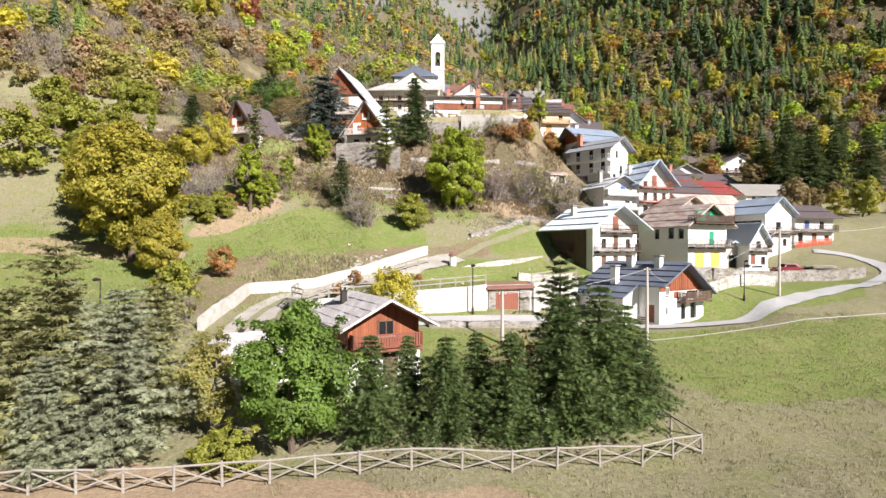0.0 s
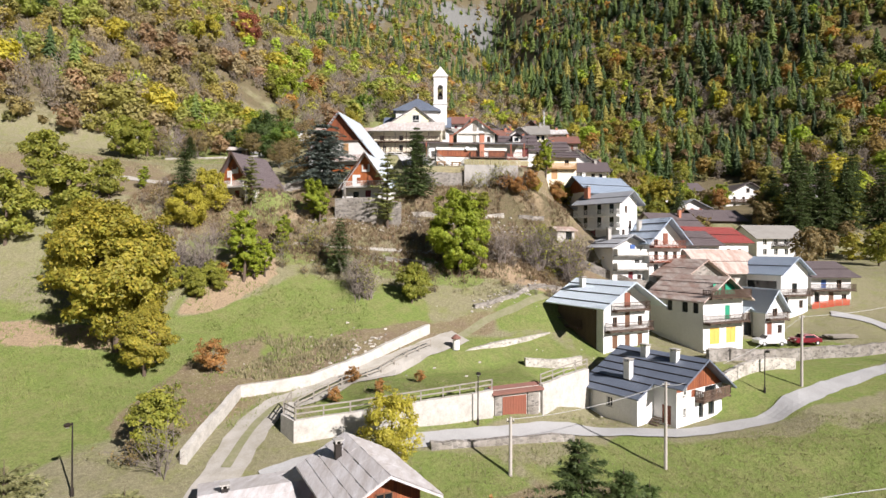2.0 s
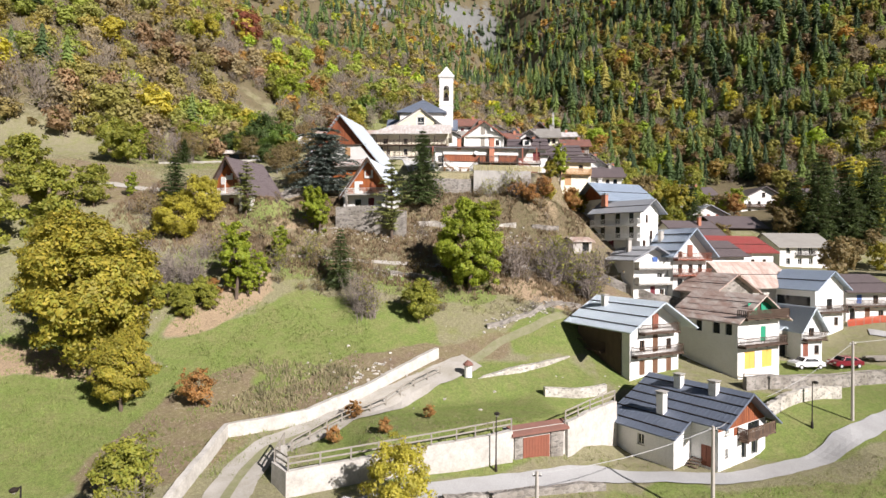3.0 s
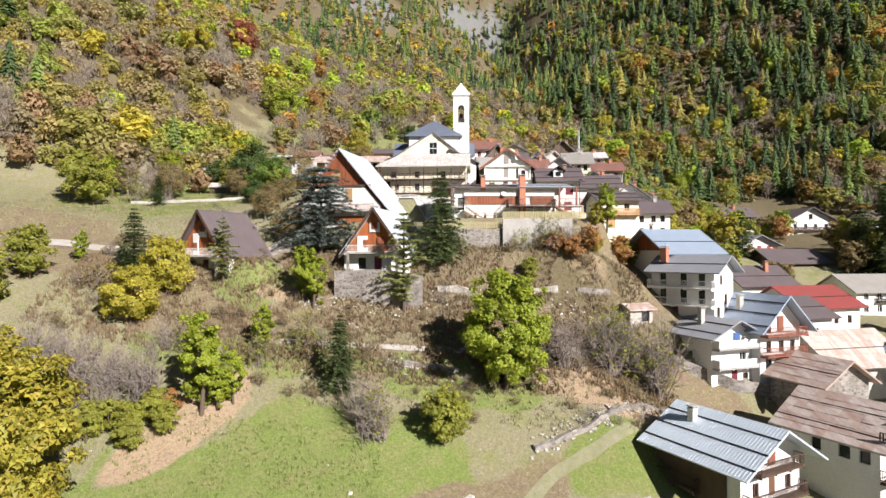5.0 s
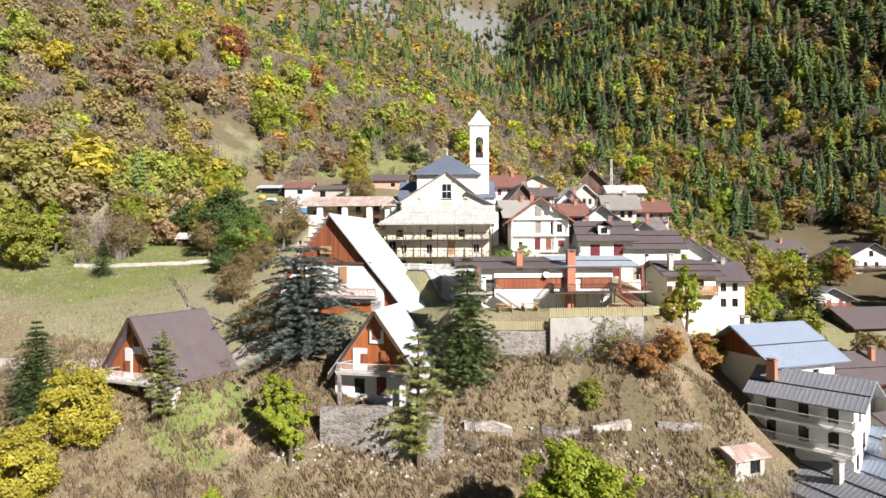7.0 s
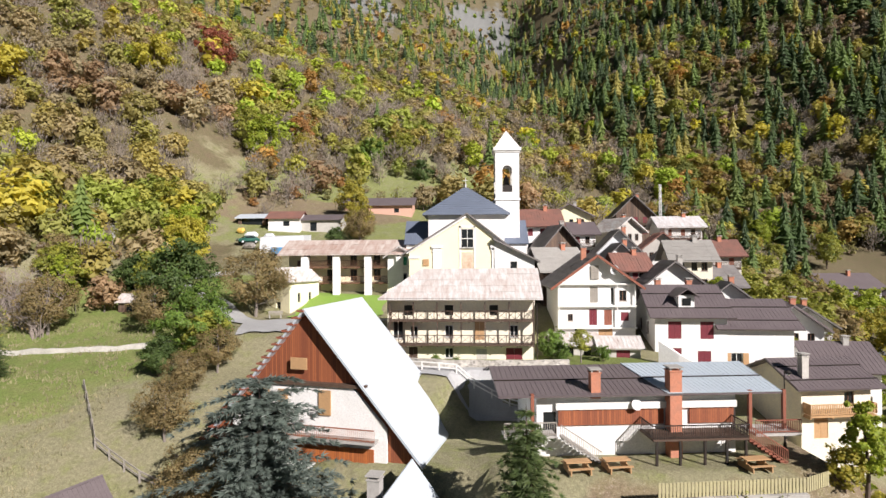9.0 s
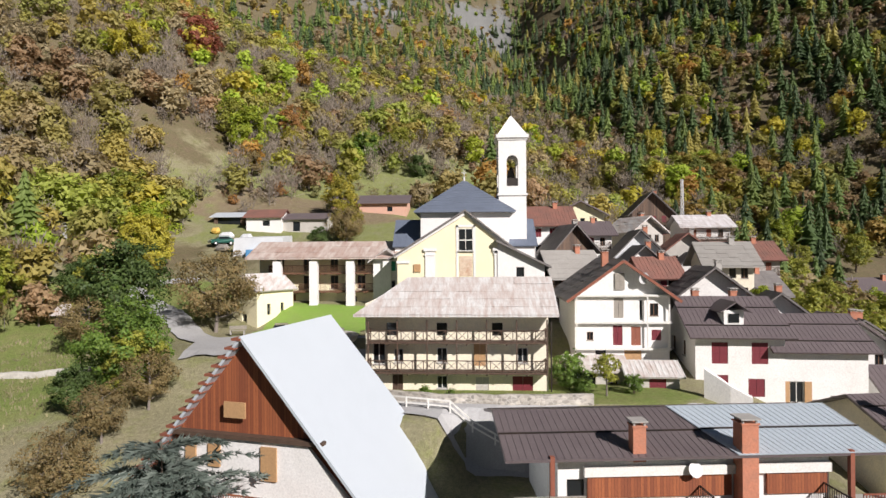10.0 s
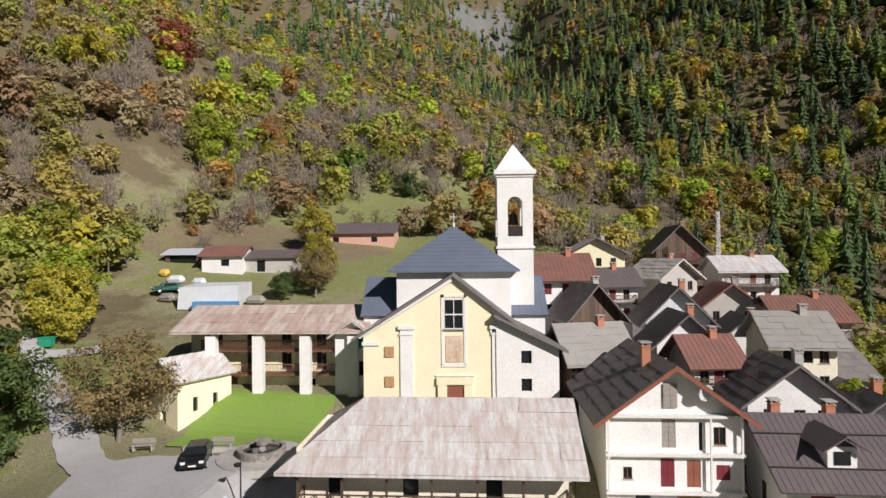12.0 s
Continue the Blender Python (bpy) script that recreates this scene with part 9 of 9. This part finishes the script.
# Logs and orange net near the lower houses
logs = thing("woodpile", pose(58, 87, gz(58, 87), 0, 0, 10), "stack of weathered planks on the grass", "woodpile")
rr = random.Random(6)
for k in range(14):
    z = 0.12 + 0.14 * (k // 5)
    u = -0.9 + 0.42 * (k % 5) + rr.uniform(-0.05, 0.05)
    part("plank", Shape().beam((-2.2 + rr.uniform(-0.4, 0.4), u, z), (2.2 + rr.uniform(-0.5, 0.5), u + rr.uniform(-0.2, 0.2), z + rr.uniform(-0.02, 0.06)), 0.26, 0.09), GREYWOOD, logs)
net = thing("net_fence", pose(63, 97, gz(63, 97), 0, 0, 8), "orange plastic safety net strung between posts", "net fence")
for k in range(6):
    u = -2.8 + 1.4 * k
    zz = gz(63 + u, 97 + u * 0.14) - gz(63, 97)
    part("post", Shape().box(u - 0.03, -0.03, zz - 0.3, u + 0.03, 0.03, zz + 1.2), GREYWOOD, net)
    if k < 5:
        z2 = gz(63 + u + 1.4, 97 + (u + 1.4) * 0.14) - gz(63, 97)
        mesh_ = Shape()
        for r in range(6):
            mesh_.beam((u, 0, zz + 0.15 + 0.19 * r), (u + 1.4, 0, z2 + 0.1 + 0.19 * r), 0.02, 0.11)
        for r in range(7):
            mesh_.beam((u + 0.2 * r, 0, zz + 0.1), (u + 0.2 * r, 0, zz + 1.1), 0.05, 0.02)
        part("net", mesh_, ORANGENET, net)
well = thing("well", pose(1.4, 70.4, gz(1.4, 70.4)), "small round garden grill with a red cap", "grill")
part("body", Shape().tube([(0, 0, 0), (0, 0, 1.3)], [0.45, 0.4], 10), WHITE, well)
part("cap", Shape().tube([(0, 0, 1.3), (0, 0, 1.45), (0, 0, 1.8)], [0.6, 0.55, 0.1], 10), REDTILE, well)

# Tables on the terrace and a table by the wooden-panelled house
def table_set(x, y, z):
    ob = thing("picnic_table", pose(x, y, z, 0, 0, 8), "wooden terrace table with benches", "table", "terrace tables")
    part("tabletop", Shape().box(-0.9, -0.4, 0.7, 0.9, 0.4, 0.76), TAN, ob)
    for s in (-1, 1):
        part("bench_seat", Shape().box(-0.9, s * 0.75 - 0.14, 0.42, 0.9, s * 0.75 + 0.14, 0.46), TAN, ob)
        part("trestle", Shape().box(s * 0.7 - 0.04, -0.85, 0, s * 0.7 + 0.04, 0.85, 0.42).box(s * 0.7 - 0.05, -0.1, 0.42, s * 0.7 + 0.05, 0.1, 0.7), TAN, ob)


for x, y in ((-1.0, 109.0), (1.8, 109.4), (11.5, 109.6)):
    table_set(x, y, gz(x, y) + 0.02)

# ---------------------------------------------------------------- loose stones, tufts
def stones(name, label, spots, lo, hi, seed):
    rr = np.random.default_rng(seed)
    vs, fs, k = [], [], 0
    base_v = np.array([(-1, -1, -0.6), (1, -1, -0.5), (1.1, 0.9, -0.6), (-0.9, 1, -0.6), (-0.7, -0.8, 0.6), (0.8, -0.6, 0.5), (0.7, 0.7, 0.6), (-0.6, 0.6, 0.5)])
    base_f = np.array([(3, 2, 1, 0), (4, 5, 6, 7), (0, 1, 5, 4), (1, 2, 6, 5), (2, 3, 7, 6), (3, 0, 4, 7)])
    for x, y in spots:
        s = rr.uniform(lo, hi)
        a = rr.uniform(0, 6.28)
        v = (base_v + rr.normal(size=(8, 3)) * 0.18) * s * np.array([1, rr.uniform(0.6, 1), rr.uniform(0.5, 0.9)])
        w = np.stack([v[:, 0] * math.cos(a) - v[:, 1] * math.sin(a) + x, v[:, 0] * math.sin(a) + v[:, 1] * math.cos(a) + y, v[:, 2] + gz(x, y) + s * 0.3], 1)
        vs.append(w), fs.append(base_f + k)
        k += 8
    return tagged(new(name, mesh_from(name, np.concatenate(vs), np.concatenate(fs), PALESTONE)), label, "stones", "", "stuff")


rr = random.Random(12)
line = [(4 + 18 * t + rr.uniform(-0.9, 0.9), 80.2 + 8.8 * t + rr.uniform(-1.2, 1.2)) for t in (rr.random() for _ in range(160))]
line += [(-9 + rr.gauss(0, 2.2), 69.5 + rr.gauss(0, 1.6)) for _ in range(60)] + [(rr.uniform(-10, 14), 98.6 + rr.gauss(0, 0.8)) for _ in range(120)] + [(rr.uniform(-24, -6), 96.4 + rr.gauss(0, 0.7)) for _ in range(90)] + [(-6 + rr.gauss(0, 3), 88.4 + rr.gauss(0, 0.6)) for _ in range(60)]
stones("stones", "pale tumbled stones along old terrace walls", line, 0.08, 0.24, 3)
stones("stones", "scattered pale stones in the meadows", [(rr.uniform(-40, 30), rr.uniform(60, 100)) for _ in range(90)], 0.06, 0.2, 4)


def tufts(name, label, cx, cy, rx, ry, count, lo, hi, mat, seed, blades=4, ok=None):
    """Grass and dry stalks: upright narrow blades standing in bunches."""
    r = np.random.default_rng(seed)
    x, y = cx + r.uniform(-rx, rx, count), cy + r.uniform(-ry, ry, count)
    keep = fbm(x, y, 0.5, seed) > -0.45
    if ok is not None:
        keep &= ok(x, y)
    x, y = x[keep], y[keep]
    z = ground_z(x, y)
    n = len(x) * blades
    bx, by, bz = np.repeat(x, blades) + r.normal(size=n) * 0.12, np.repeat(y, blades) + r.normal(size=n) * 0.12, np.repeat(z, blades)
    h = r.uniform(lo, hi, n)
    a = r.uniform(0, 6.28, n)
    wd = h * 0.11 + 0.015
    dx, dy = np.cos(a) * wd, np.sin(a) * wd
    lx, ly = r.normal(size=n) * h * 0.35, r.normal(size=n) * h * 0.35
    v = np.stack([np.stack([bx - dx, by - dy, bz - 0.05], 1), np.stack([bx + dx, by + dy, bz - 0.05], 1), np.stack([bx + lx, by + ly, bz + h], 1)], 1).reshape(-1, 3)
    return tagged(new(name, mesh_from(name, v, np.arange(3 * n).reshape(-1, 3), mat)), label, "grass", "", "stuff")


G_DRY = leaves("dry_grass_blades", (0.36, 0.31, 0.20), (0.28, 0.27, 0.14), 0.8, 0.3)
G_GREEN = leaves("green_grass_blades", (0.20, 0.27, 0.07), (0.28, 0.30, 0.11), 0.8, 0.3)
G_BROWN = leaves("brown_dead_stalks", (0.26, 0.18, 0.11), (0.20, 0.15, 0.09), 0.8, 0.25)
off_road = lambda x, y: (np.abs(y - np.interp(x, [p[0] for p in ROAD], [p[1] for p in ROAD])) > 2.2)
tufts("grass", "dry meadow grass on the lower field", 18, 40, 26, 22, 15000, 0.07, 0.2, G_DRY, 1, 4, off_road)
tufts("grass", "greener grass on the lower field", 24, 50, 26, 12, 8000, 0.07, 0.18, G_GREEN, 2, 4, off_road)
tufts("grass", "meadow grass below the woods", -32, 66, 22, 14, 9000, 0.12, 0.3, G_GREEN, 3)
tufts("grass", "dead brown stalks on the scrub slope", -14, 96, 36, 10, 13000, 0.25, 0.7, G_BROWN, 4)
tufts("grass", "dry grass on the scrub slope", -14, 94, 36, 12, 7000, 0.2, 0.5, G_DRY, 5)
tufts("grass", "dead stalks along the lane wall", -14, 65, 8, 5, 1500, 0.3, 0.6, G_DRY, 6, 4, lambda x, y: y > x + 79)
tufts("grass", "dry grass of the upper meadow", -62, 122, 22, 18, 6000, 0.15, 0.4, G_DRY, 7)
